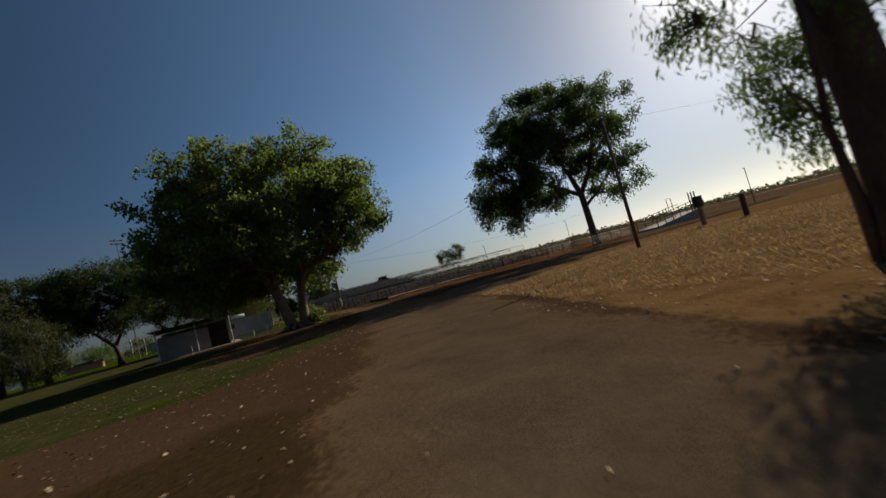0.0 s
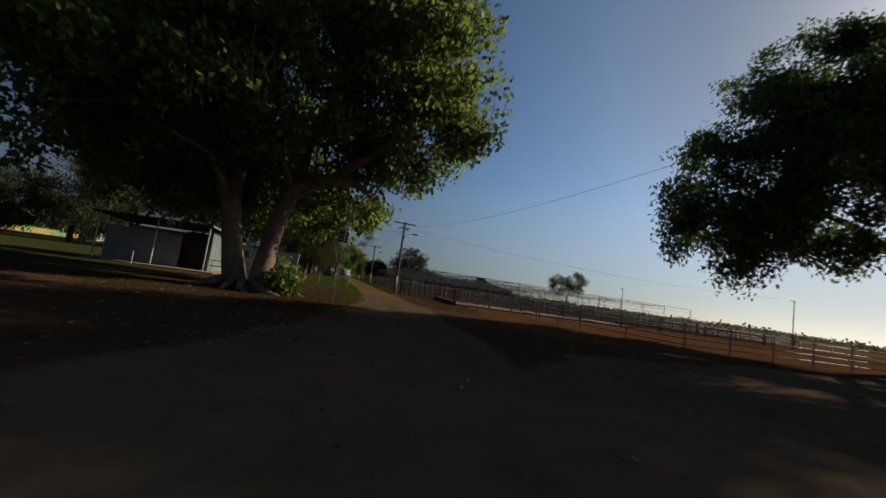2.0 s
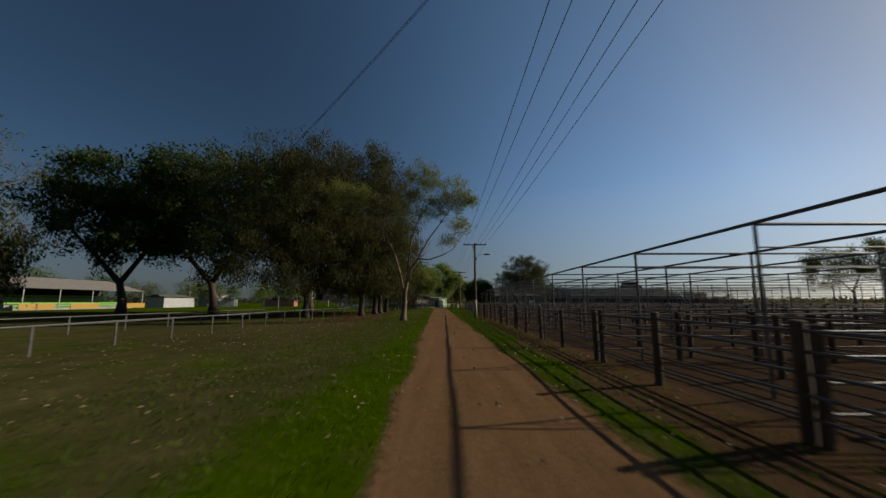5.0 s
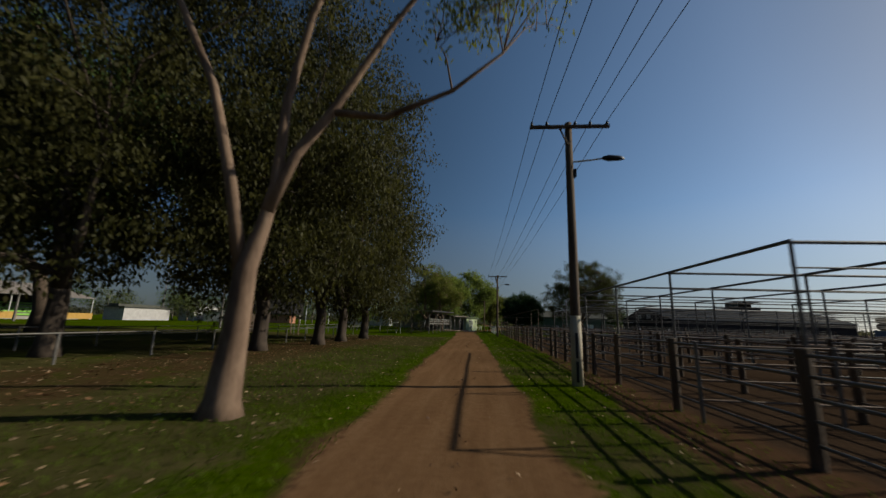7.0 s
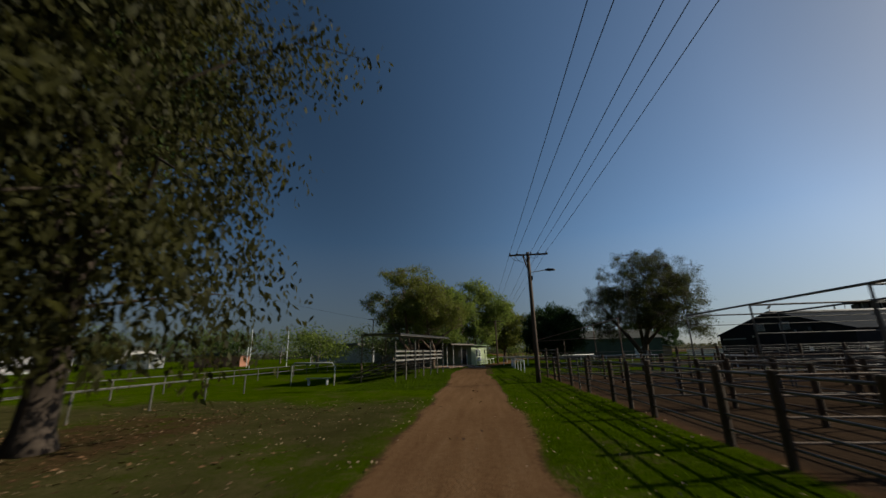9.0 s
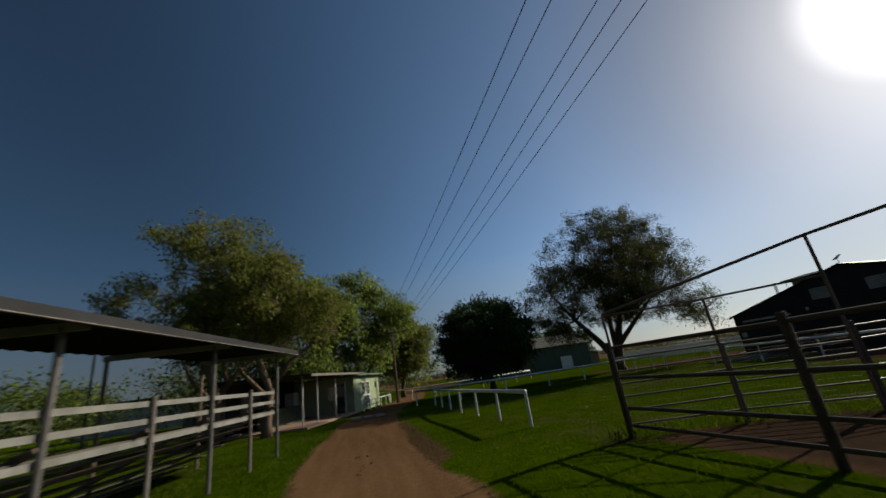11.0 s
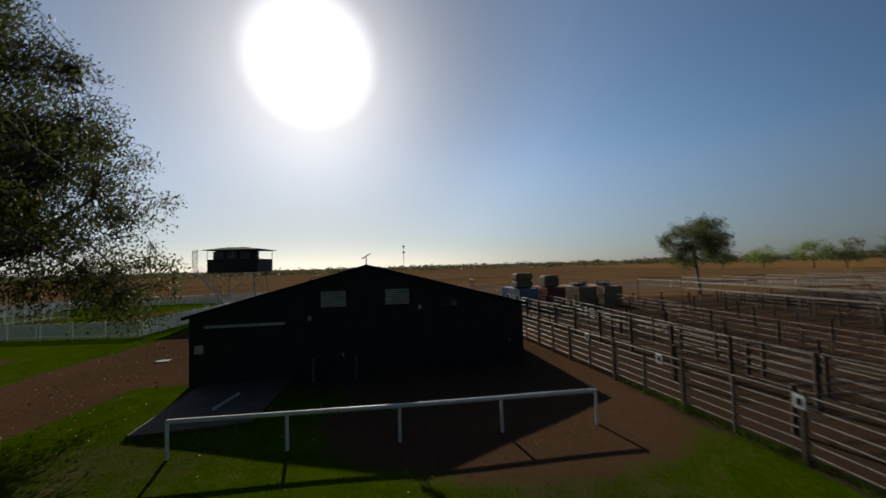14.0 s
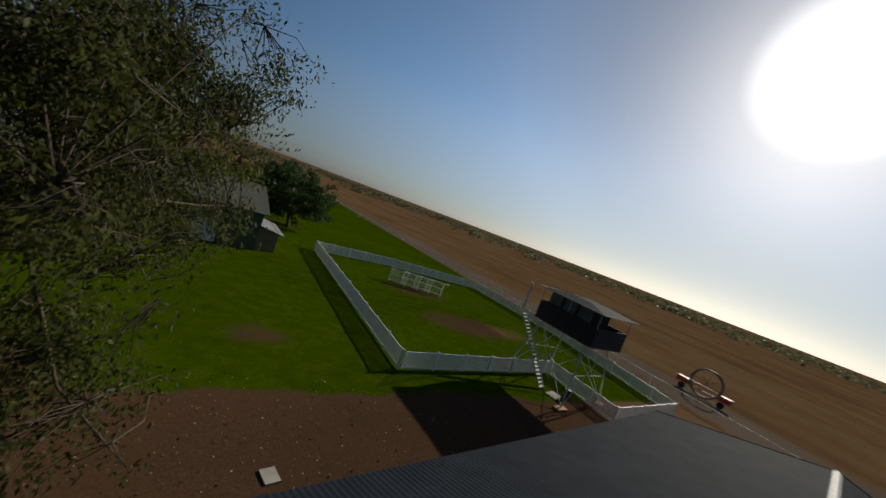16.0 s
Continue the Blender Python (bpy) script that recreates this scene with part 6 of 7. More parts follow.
solid("apron", Form().slab([sh(-5.9, 0.7, 0)[:2], sh(-0.05, 0.6, 0)[:2], sh(-0.05, 4.9, 0)[:2], sh(-5.6, 4.6, 0)[:2]][::-1], -0.1, 0.06), surface("stained_apron", (0.06, 0.046, 0.034), (0.115, 0.09, 0.068), 0.9, 0.9, 30, 0.2), "stained concrete apron before the roller door", "apron", (26, 113, 0), kind="structure")
x, y, _ = sh(-3.2, 2.9, 0)
solid("timber_offcut", Form().box((x, y, 0.13), (1.9, 0.1, 0.1), -4, 0, chamfer=0.01), OFFWHITE, "pale timber length lying on the apron", "timber", (x, y, 0))
solid("manhole_cover", Form().box((36.4, 121.3, 0.02), (0.6, 0.75, 0.08), 10, chamfer=0.01), CONCRETE, "pale concrete pit cover in bare earth", "pit cover", (36.4, 121.3, 0))

# ---- judges' tower ----
tw = thing("judges_tower", (58, 127, 0), "steel judges tower with dark cabin and stair", "tower")
TX0, TX1, TY0, TY1 = 55.4, 60.2, 123.6, 129.6
FEET = [(54.6, 123.4), (61.4, 124.0), (61.0, 130.0), (54.8, 130.0)]
TOPS = [(55.9, 124.3), (59.7, 124.4), (59.7, 128.9), (55.9, 128.9)]
for k in range(4):
    a, b = FEET[k], TOPS[k]
    part("leg", Form().tube([(*a, 0), (*b, 5.4)], 0.07, 8), POLE_STEEL, tw)
    a2, b2 = FEET[(k + 1) % 4], TOPS[(k + 1) % 4]
    part("cross_brace", Form().tube([(*a, 0.2), (*b2, 5.2)], 0.035, 6), POLE_STEEL, tw)
    part("cross_brace", Form().tube([(*a2, 0.2), (*b, 5.2)], 0.035, 6), POLE_STEEL, tw)
    m_ = [(a[0] + b[0]) / 2, (a[1] + b[1]) / 2]
    m2_ = [(a2[0] + b2[0]) / 2, (a2[1] + b2[1]) / 2]
    part("tie", Form().tube([(*m_, 2.7), (*m2_, 2.7)], 0.03, 6), POLE_STEEL, tw)
    part("footing", Form().box((*a, 0.06), (1.3, 0.6, 0.2), 20 * k, chamfer=0.02), BRICK_RED, tw, "reddish concrete footing")
part("floor", Form().box((57.8, 126.6, 5.42), (4.9, 6.1, 0.14)), WOOD_DARK, tw)
for c, s in (((57.8, TY0, 6.25), (4.8, 0.08, 1.6)), ((57.8, TY1, 6.25), (4.8, 0.08, 1.6)), ((TX0, 126.6, 6.25), (0.08, 6.0, 1.6)), ((TX1, 126.6, 6.25), (0.08, 6.0, 1.6))):
    part("parapet", Form().box(c, s), DARK_STEEL, tw, "dark sheet parapet")
# Closed box; the cabin's inner shade is its near-black colour.
part("cabin", Form().box((57.7, 127.0, 7.0), (3.2, 4.0, 2.4)), SHADE_AND_BOARD, tw)
for y in (125.4, 127.0, 128.6):
    part("shade_screen", Form().box((56.07, y, 7.55), (0.05, 1.3, 1.0)), SCREEN, tw, "pale drawn blind")
for x, y in ((TX0, TY0), (TX1, TY0), (TX1, TY1), (TX0, TY1), (TX0, 126.6)):
    part("cabin_post", Form().tube([(x, y, 6.9), (x, y, 8.35)], 0.04, 6), POLE_STEEL, tw)
part("roof", Form().hull([(55.0, 123.2, 8.25), (60.6, 123.2, 8.25), (60.6, 130.0, 8.25), (55.0, 130.0, 8.25)], [(56.5, 125.6, 8.6), (59, 125.6, 8.6), (59, 127.6, 8.6), (56.5, 127.6, 8.6)]), ROOF_STEEL, tw)
part("roof_rim", Form().tube([(55.0, 123.2, 8.24), (60.6, 123.2, 8.24), (60.6, 130, 8.24), (55, 130, 8.24), (55.0, 123.2, 8.24)], 0.05, 6), POLE_STEEL, tw)
st_ = part("stair", Form().tube([(55.2, 126.2, 0.1), (54.2, 130.2, 5.4)], 0.06, 6).tube([(56.0, 126.3, 0.1), (55.0, 130.3, 5.4)], 0.06, 6), POLE_STEEL, tw)
for k in range(20):
    u = (k + 0.5) / 20
    part("tread", Form().box((55.6 - u, 126.25 + 4 * u, 0.1 + 5.3 * u), (0.85, 0.22, 0.04), 14), POLE_STEEL, st_)
for s in (-0.42, 0.42):
    part("stair_rail", Form().tube([(55.6 + s, 126.25, 1.0), (54.6 + s, 130.25, 6.3)], 0.025, 6), POLE_STEEL, st_)
cage = part("landing_cage", Form().tube([(54.0, 130.0, 5.4), (54.0, 130.0, 8.2), (55.3, 131.3, 8.2), (55.3, 131.3, 5.4), (54.0, 130.0, 5.4)], 0.03, 6), POLE_STEEL, tw, "wire mesh landing cage")
wires = Form()
for k in range(14):
    u = k / 13
    wires.tube([(54 + 1.3 * u, 130 + 1.3 * u, 5.4), (54 + 1.3 * u, 130 + 1.3 * u, 8.2)], 0.008, 3, caps=False)
for k in range(20):
    wires.tube([(54, 130, 5.4 + 0.147 * k), (55.3, 131.3, 5.4 + 0.147 * k)], 0.008, 3, caps=False)
part("mesh", wires, POLE_STEEL, cage)
part("drum", Form().tube([(57.2, 124.8, 0), (57.2, 124.8, 0.9)], 0.3, 14), BLACK, tw)
solid("stair_pad", Form().box((60.6, 126.8, 0.02), (1.4, 1.0, 0.1), 10, chamfer=0.01), CONCRETE, "concrete pad at the stair foot", "pad", (60.6, 126.8, 0))

tw.location += Vector((4.4, 1.5, 0))

# ---- mounting yard ----
yard = thing("picket_fence", (46.2, 129.7, 0), "white vinyl panel fence round the mounting yard", "fence")
VP = square_post("vinyl_post", 1.5, 0.13, WHITE)
PICKET = mesh_of("picket", Form().box((0, 0, 0.74), (0.064, 0.02, 1.1), chamfer=0.004), WHITE)
RING = [(46.2, 129.7), (48.4, 161.2), (62, 163.0), (79.5, 161.6), (81.0, 143), (77.2, 123.6), (63.8, 123.0), (64.4, 130.6), (46.33, 129.62)]
for i in range(len(RING) - 1):
    a, b = Vector(RING[i]), Vector(RING[i + 1])
    k = max(1, round((b - a).length / 2.8))
    for j in range(k):
        p, q = a.lerp(b, j / k), a.lerp(b, (j + 1) / k)
        an = math.degrees(math.atan2((q - p).y, (q - p).x))
        piece("post", VP, yard, (p.x, p.y, 0), an)
        m_ = (p + q) / 2
        pn = part("panel", Form().box((m_.x, m_.y, 1.33), ((q - p).length - 0.12, 0.05, 0.1), an).box((m_.x, m_.y, 0.14), ((q - p).length - 0.12, 0.05, 0.12), an), WHITE, yard)
        if i == 0:
            for s in range(24):
                c = p.lerp(q, (s + 0.5) / 24)
                piece("picket", PICKET, yard, (c.x, c.y, 0), an)
            continue
        pick = Form()
        num = 24 if i in (7, 6, 8) else 14
        for s in range(num):
            c = p.lerp(q, (s + 0.5) / num)
            pick.box((c.x, c.y, 0.74), ((q - p).length / num * 0.55, 0.02, 1.1), an)
        part("picket_infill", pick, WHITE, pn, kind="stuff")
for k in range(4):
    x, y = 56.8 + 1.75 * k, 153.5 - 0.5 * k
    dx, dy = 1.95, -1.25
    t = thing("saddling_stall", (x, y, 0), "white pipe and mesh saddling stall divider", "stall", "saddling stalls")
    for u in (0, 1):
        part("post", Form().tube([(x + u * dx, y + u * dy, -0.1), (x + u * dx, y + u * dy, 1.95)], 0.06, 8), WHITE, t)
    for z in (0.25, 1.1, 1.92):
        part("rail", Form().tube([(x, y, z), (x + dx, y + dy, z)], 0.05, 6), WHITE, t)
    grid = Form()
    for q in range(1, 16):
        u = q / 16
        grid.tube([(x + u * dx, y + u * dy, 0.25), (x + u * dx, y + u * dy, 1.92)], 0.016, 4, caps=False)
    part("mesh", grid, WHITE, t)
    part("head_rail", Form().tube([(x + dx * 0.9, y + dy * 0.9, 1.9), (x + dx * 0.9 + 1.3, y + dy * 0.9 + 0.2, 1.9)], 0.05, 6), WHITE, t)

# ---- race track ----
def track_line(x_off):
    ys_ = np.arange(-320, 420, 20.0)
    return [(float(np.interp(y, [-400, -50, 50, 150, 400], [60, 82, 90, 92, 80])) + x_off, float(y)) for y in ys_]
PLASTIC = round_post("rail_stalk", 1.15, 0.035, WHITE, 6)
tr = thing("running_rail", (86, 100, 0), "white running rail along the race track", "rail")
for p, a in along(track_line(-6.2), 5.0):
    piece("stalk", PLASTIC, tr, (p.x, p.y, 0), a)
part("rail", Form().tube([(x, y, 1.15) for x, y in track_line(-6.2)], 0.06, 6), WHITE, tr, smooth=True)
wh = thing("barrier_trailer", (94.5, 127, 0), "red trailer carrying a large grey hoop on the track", "trailer")
WX, WY = 94.5, 127.0
ring = [(WX, WY + 1.95 * math.cos(a), 2.1 + 1.95 * math.sin(a)) for a in [2 * math.pi * k / 28 for k in range(29)]]
part("hoop", Form().tube(ring, 0.11, 8, caps=False), PIPE, wh, "grey steel hoop", smooth=True)
part("hoop", Form().tube([(x + 0.7, y, z) for x, y, z in ring], 0.07, 8, caps=False), PIPE, wh, "grey steel hoop", smooth=True)
for k in range(4):
    a = math.pi * k / 4 + 0.2
    part("spoke", Form().tube([(WX, WY + 1.95 * math.cos(a), 2.1 + 1.95 * math.sin(a)), (WX + 0.7, WY - 1.95 * math.cos(a), 2.1 - 1.95 * math.sin(a))], 0.03, 5), PIPE, wh)
part("drawbar", Form().box((WX + 0.3, WY, 1.55), (0.14, 7.0, 0.14)).box((WX + 0.3, WY, 0.95), (0.12, 5.4, 0.12)), PIPE, wh)
for y, l_ in ((WY + 2.7, 1.5), (WY - 2.7, 1.3)):
    part("frame", Form().box((WX + 0.3, y, 1.25), (1.1, l_, 0.7), chamfer=0.03), RED_PAINT, wh, "red steel frame")
for y in (WY + 2.5, WY - 2.5):
    part("tyre", Form().tube([(WX - 0.4, y, 0.42), (WX - 0.15, y, 0.42)], 0.44, 16), BLACK, wh)
gf = thing("track_gate", (104, 92, 0), "rusted steel frame standing in the field", "frame")
for x in (101, 104, 107):
    part("leg", Form().tube([(x, 92, 0), (x, 92, 2.0)], 0.08, 6), RUST, gf)
part("beam", Form().box((104, 92, 1.9), (6.6, 0.2, 0.3)), RUST, gf)
mast = thing("weather_mast", (88, 108, 0), "thin mast carrying two small globes", "mast")
part("pole", Form().tube([(88, 108, -0.2), (88, 108, 9.6)], 0.05, 6), POLE_STEEL, mast)
for z in (8.4, 9.6):
    part("globe", Form().tube([(88, 108, z - 0.22), (88, 108, z - 0.14), (88, 108, z), (88, 108, z + 0.14), (88, 108, z + 0.22)], [0.05, 0.18, 0.24, 0.18, 0.05], 10), BLACK, mast, smooth=True)

# ---- containers and bales ----
def container(x, y, lx, ly, h, m, label, rz=8):
    t = thing("shipping_container", (x, y, 0), label, "container", "containers")
    part("body", Form().box((x, y, h / 2), (lx - 0.1, ly - 0.1, h - 0.1), rz), m, t)
    turn = Matrix.Rotation(radians(rz), 2)
    for sx in (-1, 1):
        for sy in (-1, 1):
            o = turn @ Vector((sx * (lx / 2 - 0.08), sy * (ly / 2 - 0.08)))
            part("corner_post", Form().box((x + o.x, y + o.y, h / 2), (0.17, 0.17, h), rz), m, t)
    for sy in (-1, 1):
        f, prev = Form(), None
        for k in range(int((lx - 0.3) / 0.1)):
            o = turn @ Vector((-lx / 2 + 0.16 + 0.1 * k, sy * (ly / 2 - (0.01 if k % 4 < 2 else 0.045))))
            if prev is not None:
                f.poly([(x + prev.x, y + prev.y, 0.12), (x + o.x, y + o.y, 0.12), (x + o.x, y + o.y, h - 0.12), (x + prev.x, y + prev.y, h - 0.12)])
            prev = o
        part("corrugated_side", f, m, t)
container(60.5, 92.0, 6.0, 2.5, 2.4, BLUE_CAN, "weathered blue-grey shipping container")
container(60.8, 88.4, 6.0, 2.5, 2.4, RED_CAN, "faded red shipping container")
container(60.2, 84.6, 6.0, 2.5, 2.4, TAN_CAN, "plain tan steel shipping container")
container(60.0, 81.4, 6.0, 2.5, 2.4, TAN_CAN, "tan shipping container beside another")
def bale(x, y, z, s, label):
    f = Form().box((x, y, z + s[2] / 2), s, 8, chamfer=0.22)
    solid("hay_bale", f, HAY, label, "bale", (x, y, z), "bales")
for z in (2.4, 3.35):
    bale(58.8, 92.0, z, (1.5, 2.2, 0.95), "wrapped pale bale stacked on a container")
bale(59.2, 88.4, 2.4, (1.6, 2.0, 1.5), "rounded pale bale on a container")
for k, (x, y) in enumerate([(58.6, 85.0), (59.6, 84.0), (58.4, 81.6), (59.8, 81.0)]):
    t = thing("pallet_stack", (x, y, 2.4), "stack of dark pallets and scrap on a container", "pallets", "pallet stacks")
    for j in range(3 + k % 2):
        part("pallet", Form().box((x, y, 2.47 + 0.15 * j), (1.1, 1.2, 0.1), 8 + 6 * k), WOOD_DARK if j % 2 else ZINC, t)

# ---- green shed behind the lawn ----
gs = thing("green_shed", (28, 160, 0), "long olive green shed with dull gable roof", "shed")
part("wall", Form().slab([(17.5, 153.6), (39.5, 153.6), (39.5, 168), (17.5, 168)], -0.1, 4.3), SHED_GREEN, gs)
for x in (17.5, 39.5):
    part("gable", Form().hull([(x - 0.1, 153.6, 4.3), (x + 0.1, 153.6, 4.3), (x + 0.1, 168, 4.3), (x - 0.1, 168, 4.3)], [(x - 0.1, 160.7, 6.4), (x + 0.1, 160.7, 6.4), (x + 0.1, 160.9, 6.4), (x - 0.1, 160.9, 6.4)]), SHED_GREEN if x < 20 else TAN_CAN, gs)
for y0, y1 in ((153.2, 160.8), (168.4, 160.8)):
    part("roof", Form().hull([(17, y0, 4.2), (40, y0, 4.2), (40, y1, 6.45), (17, y1, 6.45)], [(17, y0, 4.28), (40, y0, 4.28), (40, y1, 6.53), (17, y1, 6.53)]), DULL_ROOF, gs, "dull grey-green sheet roof")
part("door", Form().box((34.5, 153.55, 1.15), (2.2, 0.1, 2.3)), WHITE, gs, "white sliding door")
lt = thing("lean_to", (42, 158, 0), "low lean-to shed with timber end", "shed")
part("wall", Form().box((40.6, 157.5, 1.2), (2.4, 6.0, 2.4)), TAN_CAN, lt)
part("roof", Form().box((40.8, 157.5, 2.5), (3.2, 6.8, 0.12), 0, 0, 12), ZINC, lt)

# ---- far side of the oval ----
GY = 36.0
gsd = thing("grandstand", (-105, 70 + GY, 0), "old grandstand with pale roof and lime seats", "grandstand")
part("roof", Form().hull([(-114, GY + 50, 6.2), (-98, GY + 50, 5.2), (-98, GY + 86, 5.2), (-114, GY + 86, 6.2)], [(-112, GY + 52, 8.4), (-108, GY + 52, 8.4), (-108, GY + 83, 8.4), (-112, GY + 83, 8.4)]), WOOD_GREY, gsd)
# Shade under the grandstand roof is in this wall's colour.
part("back_wall", Form().box((-113, 68 + GY, 3), (0.3, 36, 6)), SHADE_AND_BOARD, gsd)
for k in range(5):
    part("seat_row", Form().box((-111 + 2.2 * k, 68 + GY, 3.6 - 0.65 * k), (0.9, 33, 0.4)), BRIGHT_GREEN, gsd, "lime green seat row")
    part("tier", Form().box((-111 + 2.2 * k, 68 + GY, 1.6 - 0.33 * k), (2.2, 34, 3.3 - 0.65 * k)), CONCRETE, gsd)
for y in (50.5, 59, 68, 77, 85.5):
    part("column", Form().tube([(-98.6, y + GY, 0), (-98.6, y + GY, 5.3)], 0.12, 8), OFFWHITE, gsd)
for y in (52, 64, 80):
    part("banner", Form().box((-96.5, y + GY, 0.9), (0.1, 8, 1.4)), YELLOW, gsd, "plain yellow banner")
for x, y, lx, ly, h, m, rz in ((-100, 137, 6, 16, 3.6, WHITE_WALL, 0), (-92, 160, 5, 9, 3.0, OFFWHITE, 20), (-70, 160, 12, 5, 2.8, BRICK_RED, 5), (-100, 162, 5, 16, 5, WHITE_WALL, 10), (-96, 10, 6, 26, 3.5, WHITE_WALL, 0), (-40, 172, 16, 8, 4.5, ZINC, 4), (-22, 158, 10, 8, 4.6, ZINC, 0)):
    t = thing("far_building", (x, y, 0), "plain low building across the playing field", "building", "far buildings")
    part("wall", Form().box((x, y, h / 2), (lx, ly, h), rz), m, t)
    part("roof", Form().box((x, y, h + 0.1), (lx + 1, ly + 1, 0.25), rz).box((x, y, h + 0.5), (lx * 0.5, ly + 0.8, 0.7), rz), DULL_ROOF, t)
def light_tower(x, y, h):
    t = thing("floodlight_tower", (x, y, 0), "tall steel floodlight tower by the oval", "floodlight", "floodlights")
    part("mast", Form().tube([(x, y, -0.2), (x, y, h)], [0.2, 0.1], 8), PIPE, t)
    head = part("frame", Form().box((x, y, h - 0.2), (3.2, 0.2, 0.15), 30).box((x, y, h + 0.9), (3.2, 0.2, 0.15), 30), POLE_STEEL, t)
    for k in range(4):
        for z in (0, 1.1):
            o = Matrix.Rotation(radians(30), 2) @ Vector((-1.35 + 0.9 * k, -0.25))
            part("lamp", Form().box((x + o.x, y + o.y, h + z), (0.6, 0.35, 0.55), 30, 20, chamfer=0.05), ZINC, head)
light_tower(-40, 88, 38)
light_tower(-81, 92, 17.5)
light_tower(-98, 143, 20)
light_tower(-70, 30, 20)
for x, y in ((-47, 150), (-42, 152), (-55, 147), (-50, 140)):
    solid("goal_post", Form().tube([(x, y, -0.1), (x, y, 8 if x > -52 else 5)], 0.08, 8), WHITE, "tall white goal post on the oval", "goal post", (x, y, 0), "goal posts")
sb = thing("scoreboard", (-23, 72.7, 0), "dark raised scoreboard hut with a ladder", "scoreboard")
part("hut", Form().box((-23, 72.7, 3.8), (2.2, 5.6, 3.2), -36, chamfer=0.03), DARK_STEEL, sb)
part("roof", Form().box((-23, 72.7, 5.46), (2.7, 6.1, 0.12), -36, chamfer=0.02), DULL_ROOF, sb)
for u, v in ((-0.9, -2.5), (-0.9, 2.5), (0.9, -2.5), (0.9, 2.5)):
    o = Matrix.Rotation(radians(-36), 2) @ Vector((u, v))
    part("leg", Form().tube([(-23 + o.x, 72.7 + o.y, -0.1), (-23 + o.x, 72.7 + o.y, 2.3)], 0.08, 6), RUST, sb)
lad = part("ladder", Form().tube([(-27.6, 68.0, 0), (-25.2, 70.3, 4.2)], 0.04, 6).tube([(-27.1, 67.6, 0), (-24.7, 69.9, 4.2)], 0.04, 6), RUST, sb)
for k in range(9):
    u = 0.08 + 0.1 * k
    part("rung", Form().tube([(-27.6 + 2.4 * u, 68.0 + 2.3 * u, 4.2 * u), (-27.1 + 2.4 * u, 67.6 + 2.3 * u, 4.2 * u)], 0.02, 5), RUST, lad)


# ---- litter and grass ----
def scatter(name, label, category, count, x0, x1, y0, y1, size, material, seed, keep, up=0.0, narrow=0.5, z=0.0):
    rng = np.random.default_rng(seed)
    x, y = rng.uniform(x0, x1, count), rng.uniform(y0, y1, count)
    ok = keep(x, y, rng.random(count))
    x, y = x[ok], y[ok]
    n = len(x)
    a = rng.uniform(0, 2 * math.pi, n)
    L = size * rng.uniform(0.5, 1.5, n)
    d = np.stack([np.cos(a), np.sin(a), np.full(n, up)], 1)
    d[:, 2] += rng.normal(0, 0.15, n)
    s = np.stack([-np.sin(a), np.cos(a), rng.normal(0, 0.3, n)], 1)
    p = np.stack([x, y, np.full(n, z)], 1)
    L = L[:, None]
    v = np.stack([p, p + d * L * 0.5 + s * L * narrow * 0.5 + [0, 0, 0.012], p + d * L, p + d * L * 0.5 - s * L * narrow * 0.5 + [0, 0, 0.012]], 1).reshape(-1, 3)
    me = bpy.data.meshes.new(name)
    me.vertices.add(4 * n)
    me.vertices.foreach_set("co", v.astype(np.float32).ravel())
    me.loops.add(4 * n)
    me.loops.foreach_set("vertex_index", np.arange(4 * n, dtype=np.int32))
    me.polygons.add(n)
    me.polygons.foreach_set("loop_start", np.arange(0, 4 * n, 4, dtype=np.int32))
    me.materials.append(material)
    me.update(calc_edges=True)
    tagged(new(name, me), label, category, kind="stuff")


scatter("leaf_litter", "pale dry leaves scattered over verge and lane", "leaves", 22000, -17, 4.2, -75, 80, 0.075, LITTER, 1,
        lambda x, y, r: r < np.where(np.abs(x - lane_x(y)) < np.where(y < -36, 3.6, 1.6), 0.03, np.where(y < -36, 0.10, np.where(y < 6, 0.28, 0.5))))
scatter("leaf_litter", "dry leaves over the park lawn", "leaves", 2600, -42, -8, -66, -38, 0.09, LITTER, 12, lambda x, y, r: x < lane_x(y) - 3.5)
scatter("leaf_litter", "dry leaves on the red yard edge", "leaves", 3500, 2, 14, -34, -2, 0.07, LITTER, 2, lambda x, y, r: r < 0.3)
scatter("leaf_litter", "bleached leaves on the dry grass", "leaves", 7000, -8, 26, -75, -44, 0.075, LITTER, 3, lambda x, y, r: (x > lane_x(y) + 2.5) & (r < 0.9))
scatter("dry_grass", "short bleached straw tufts", "grass", 42000, -6, 24, -74, -43, 0.17, STRAW_BLADE, 4, lambda x, y, r: (x > lane_x(y) + 3.6) & (y < -49.5), up=0.7, narrow=0.12, z=-0.02)
scatter("lawn_grass", "short green lawn blades beside the lane", "grass", 44000, -9, -1.5, -6, 60, 0.09, GRASS_BLADE, 5, lambda x, y, r: (x < lane_x(y) - 1.7) & ((x > -8) | (r < 0.2)), up=0.9, narrow=0.14, z=-0.03)
scatter("lawn_grass", "short green grass strip by the yards", "grass", 52000, -1.5, 4.2, -4, 98, 0.08, GRASS_BLADE, 6, lambda x, y, r: (x > lane_x(y) + 1.75) & (x < 4.15), up=0.9, narrow=0.14, z=-0.03)
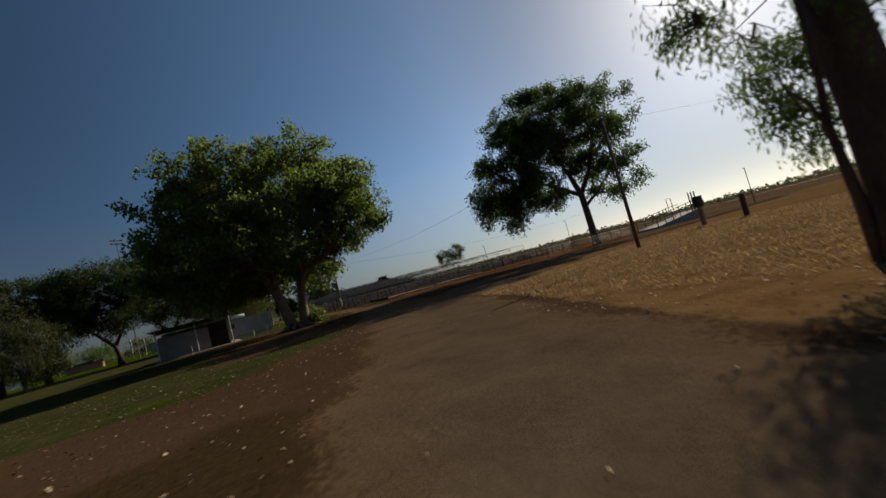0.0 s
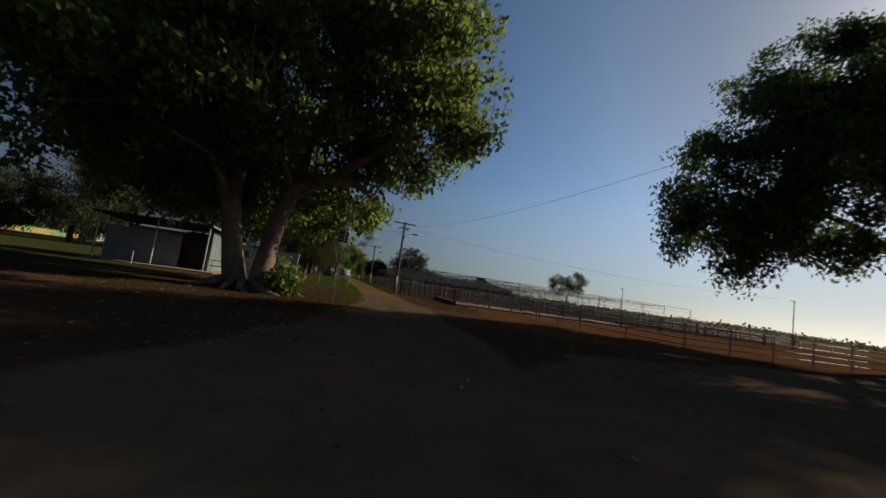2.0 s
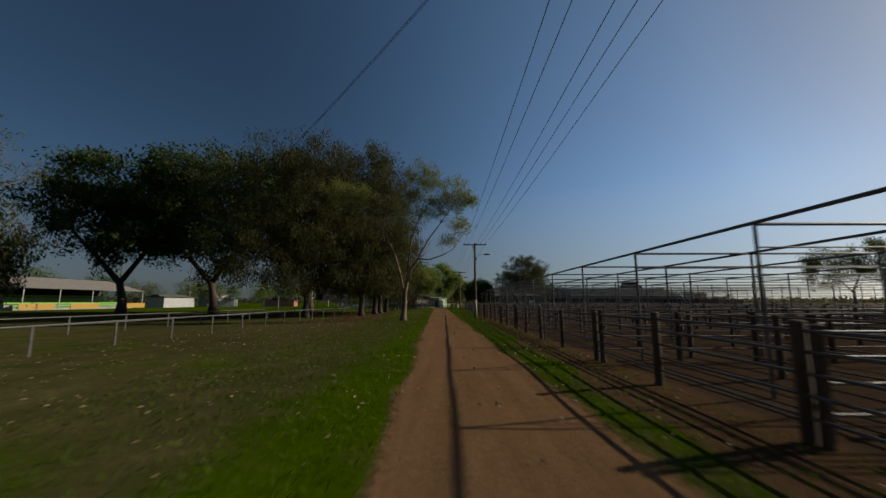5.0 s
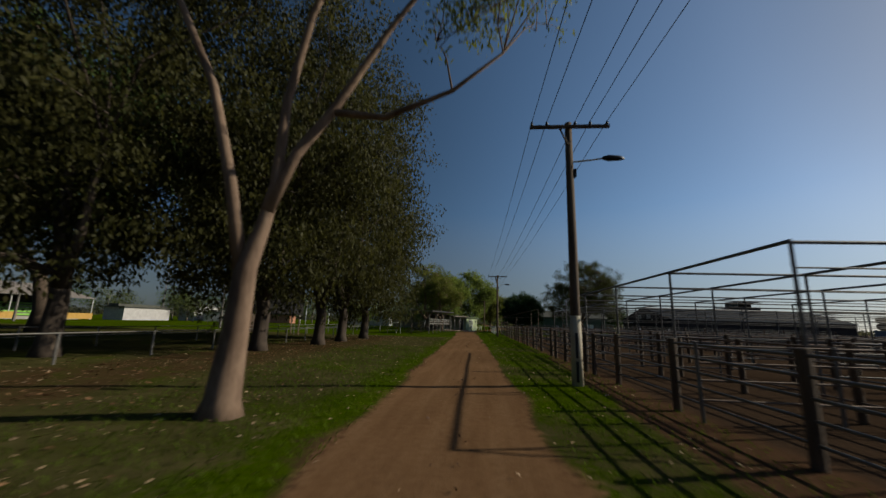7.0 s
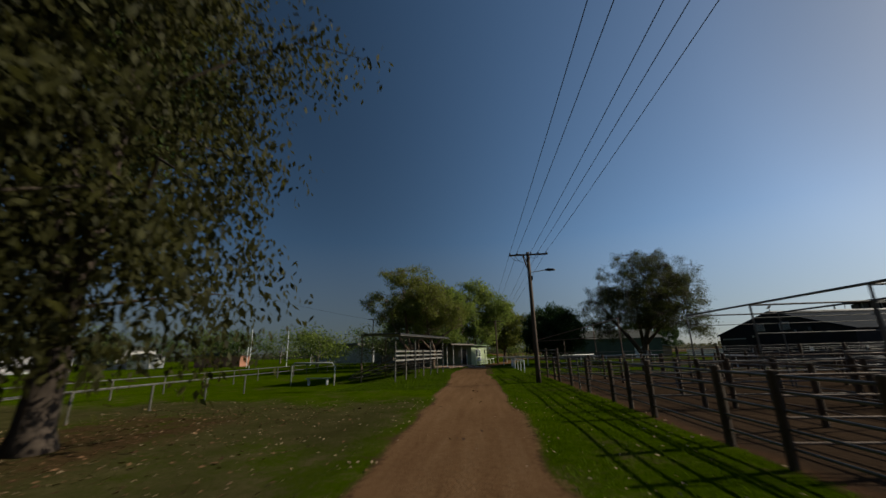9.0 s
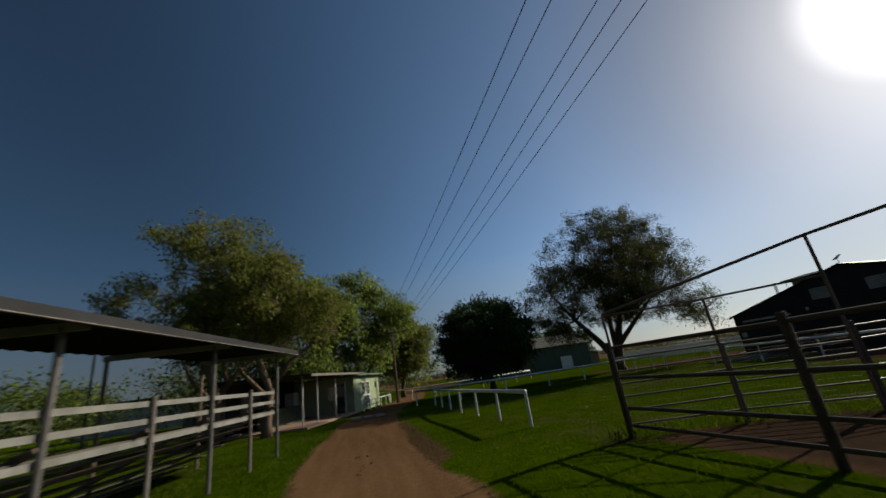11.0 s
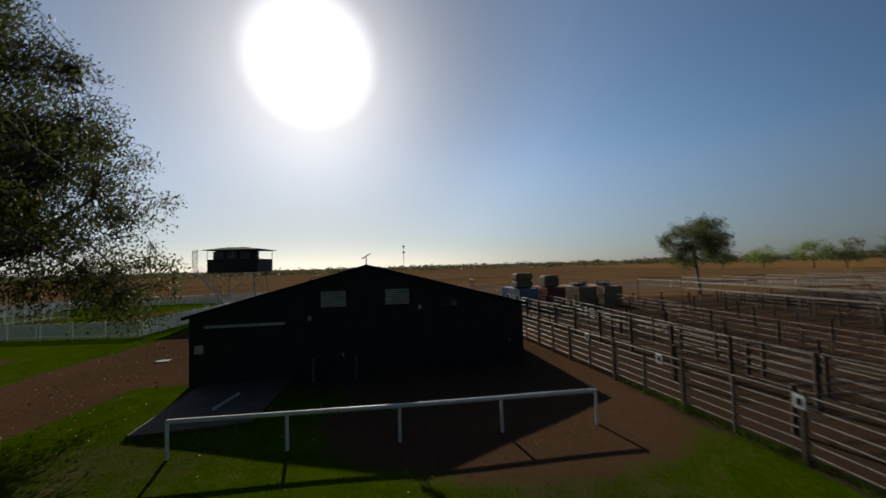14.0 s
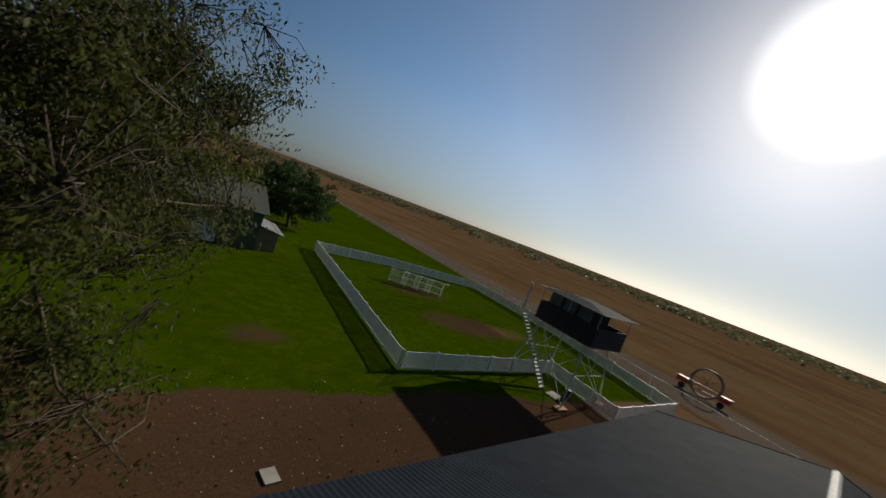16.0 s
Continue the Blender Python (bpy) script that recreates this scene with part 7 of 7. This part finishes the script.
scatter("lawn_grass", "short mown green lawn", "grass", 70000, -2, 26, 94, 119, 0.065, GRASS_BLADE, 7, lambda x, y, r: (x > lane_x(y) + 1.7) & (y > np.interp(x, [3, 6, 8.7, 12.6, 21, 30], [97.4, 96.4, 95.1, 94.6, 95.0, 96.4])) & (np.hypot((x - 25.2) / 4.4, (y - 102) / 7) > 1), up=0.9, narrow=0.16, z=-0.03)
scatter("lawn_grass", "green lawn blades near the stand", "grass", 30000, -10, -3, 84, 112, 0.09, GRASS_BLADE, 8, lambda x, y, r: x < lane_x(y) - 1.7, up=0.9, narrow=0.14, z=-0.03)
scatter("leaf_litter", "stray pale leaves on the lawn", "leaves", 160, 0, 30, 97, 125, 0.08, LITTER, 9, lambda x, y, r: r < 1)

CLOD = surface("dark_soil_crumb", (0.05, 0.03, 0.02), (0.12, 0.075, 0.05), 0.95, 2, 10, 0, vary=0.4, spec=0.03)
scatter("soil_crumbs", "dark soil crumbs along the middle of the lane", "soil", 5200, -6, 3, -50, 118, 0.07, CLOD, 10,
        lambda x, y, r: (np.abs(x - lane_x(y) - 0.05) < 0.38 + 0.15 * np.sin(y)) & (np.sin(y * 0.9) + np.sin(y * 2.3) + 2.2 * r > 1.2), up=0.5, narrow=0.9, z=-0.02)
scatter("leaf_litter", "small dry leaves on the bare earth drive", "leaves", 1100, 24, 56, 108, 128, 0.075, LITTER, 14, lambda x, y, r: (y > 118) | (x < 29))
scatter("dirt_clods", "dark crumbs on the bare earth drive", "soil", 1500, 24, 56, 108, 128, 0.09, CLOD, 15, lambda x, y, r: (y > 118) | (x < 29), up=0.4, narrow=0.9, z=-0.02)
BROWN_LEAF = surface("brown_fallen_leaf", (0.075, 0.038, 0.021), (0.22, 0.125, 0.066), 0.85, 0.7, 5, 0, vary=0.5, spec=0.03)
scatter("leaf_litter", "curled brown leaves under the shade tree", "leaves", 9000, -17, -1.5, -40, -8, 0.09, BROWN_LEAF, 16, lambda x, y, r: (x < lane_x(y) - 1.9) & (r < np.exp(-((x + 8.5) / 8) ** 2)))
scatter("leaf_litter", "brown leaves under the row of trees", "leaves", 8000, -17, -3, 32, 78, 0.10, BROWN_LEAF, 17, lambda x, y, r: r < np.exp(-((x + 11) / 4.5) ** 2))
scatter("lawn_grass", "sparse grass tufts near the shade tree", "grass", 16000, -7, -1.8, -31, -14, 0.10, GRASS_BLADE, 18, lambda x, y, r: (x < lane_x(y) - 2.0) & (x > lane_x(y) - 3.2) & (np.sin(x * 1.7 + y) + np.sin(y * 0.9 - x) > 0.3), up=0.9, narrow=0.14, z=-0.03)
NX, NY = [p[0] for p in NORTH], [p[1] for p in NORTH]
scatter("fence_grass", "ragged longer grass along the fence foot", "grass", 60000, 3.2, 54, 94.2, 100, 0.2, GRASS_BLADE, 19, lambda x, y, r: (x < 25 + 4 * r) & (np.abs(y - np.interp(x, NX, NY)) < 0.32 * r + 0.1 * np.sin(x * 2.1) + 0.05), up=1.3, narrow=0.09, z=-0.03)
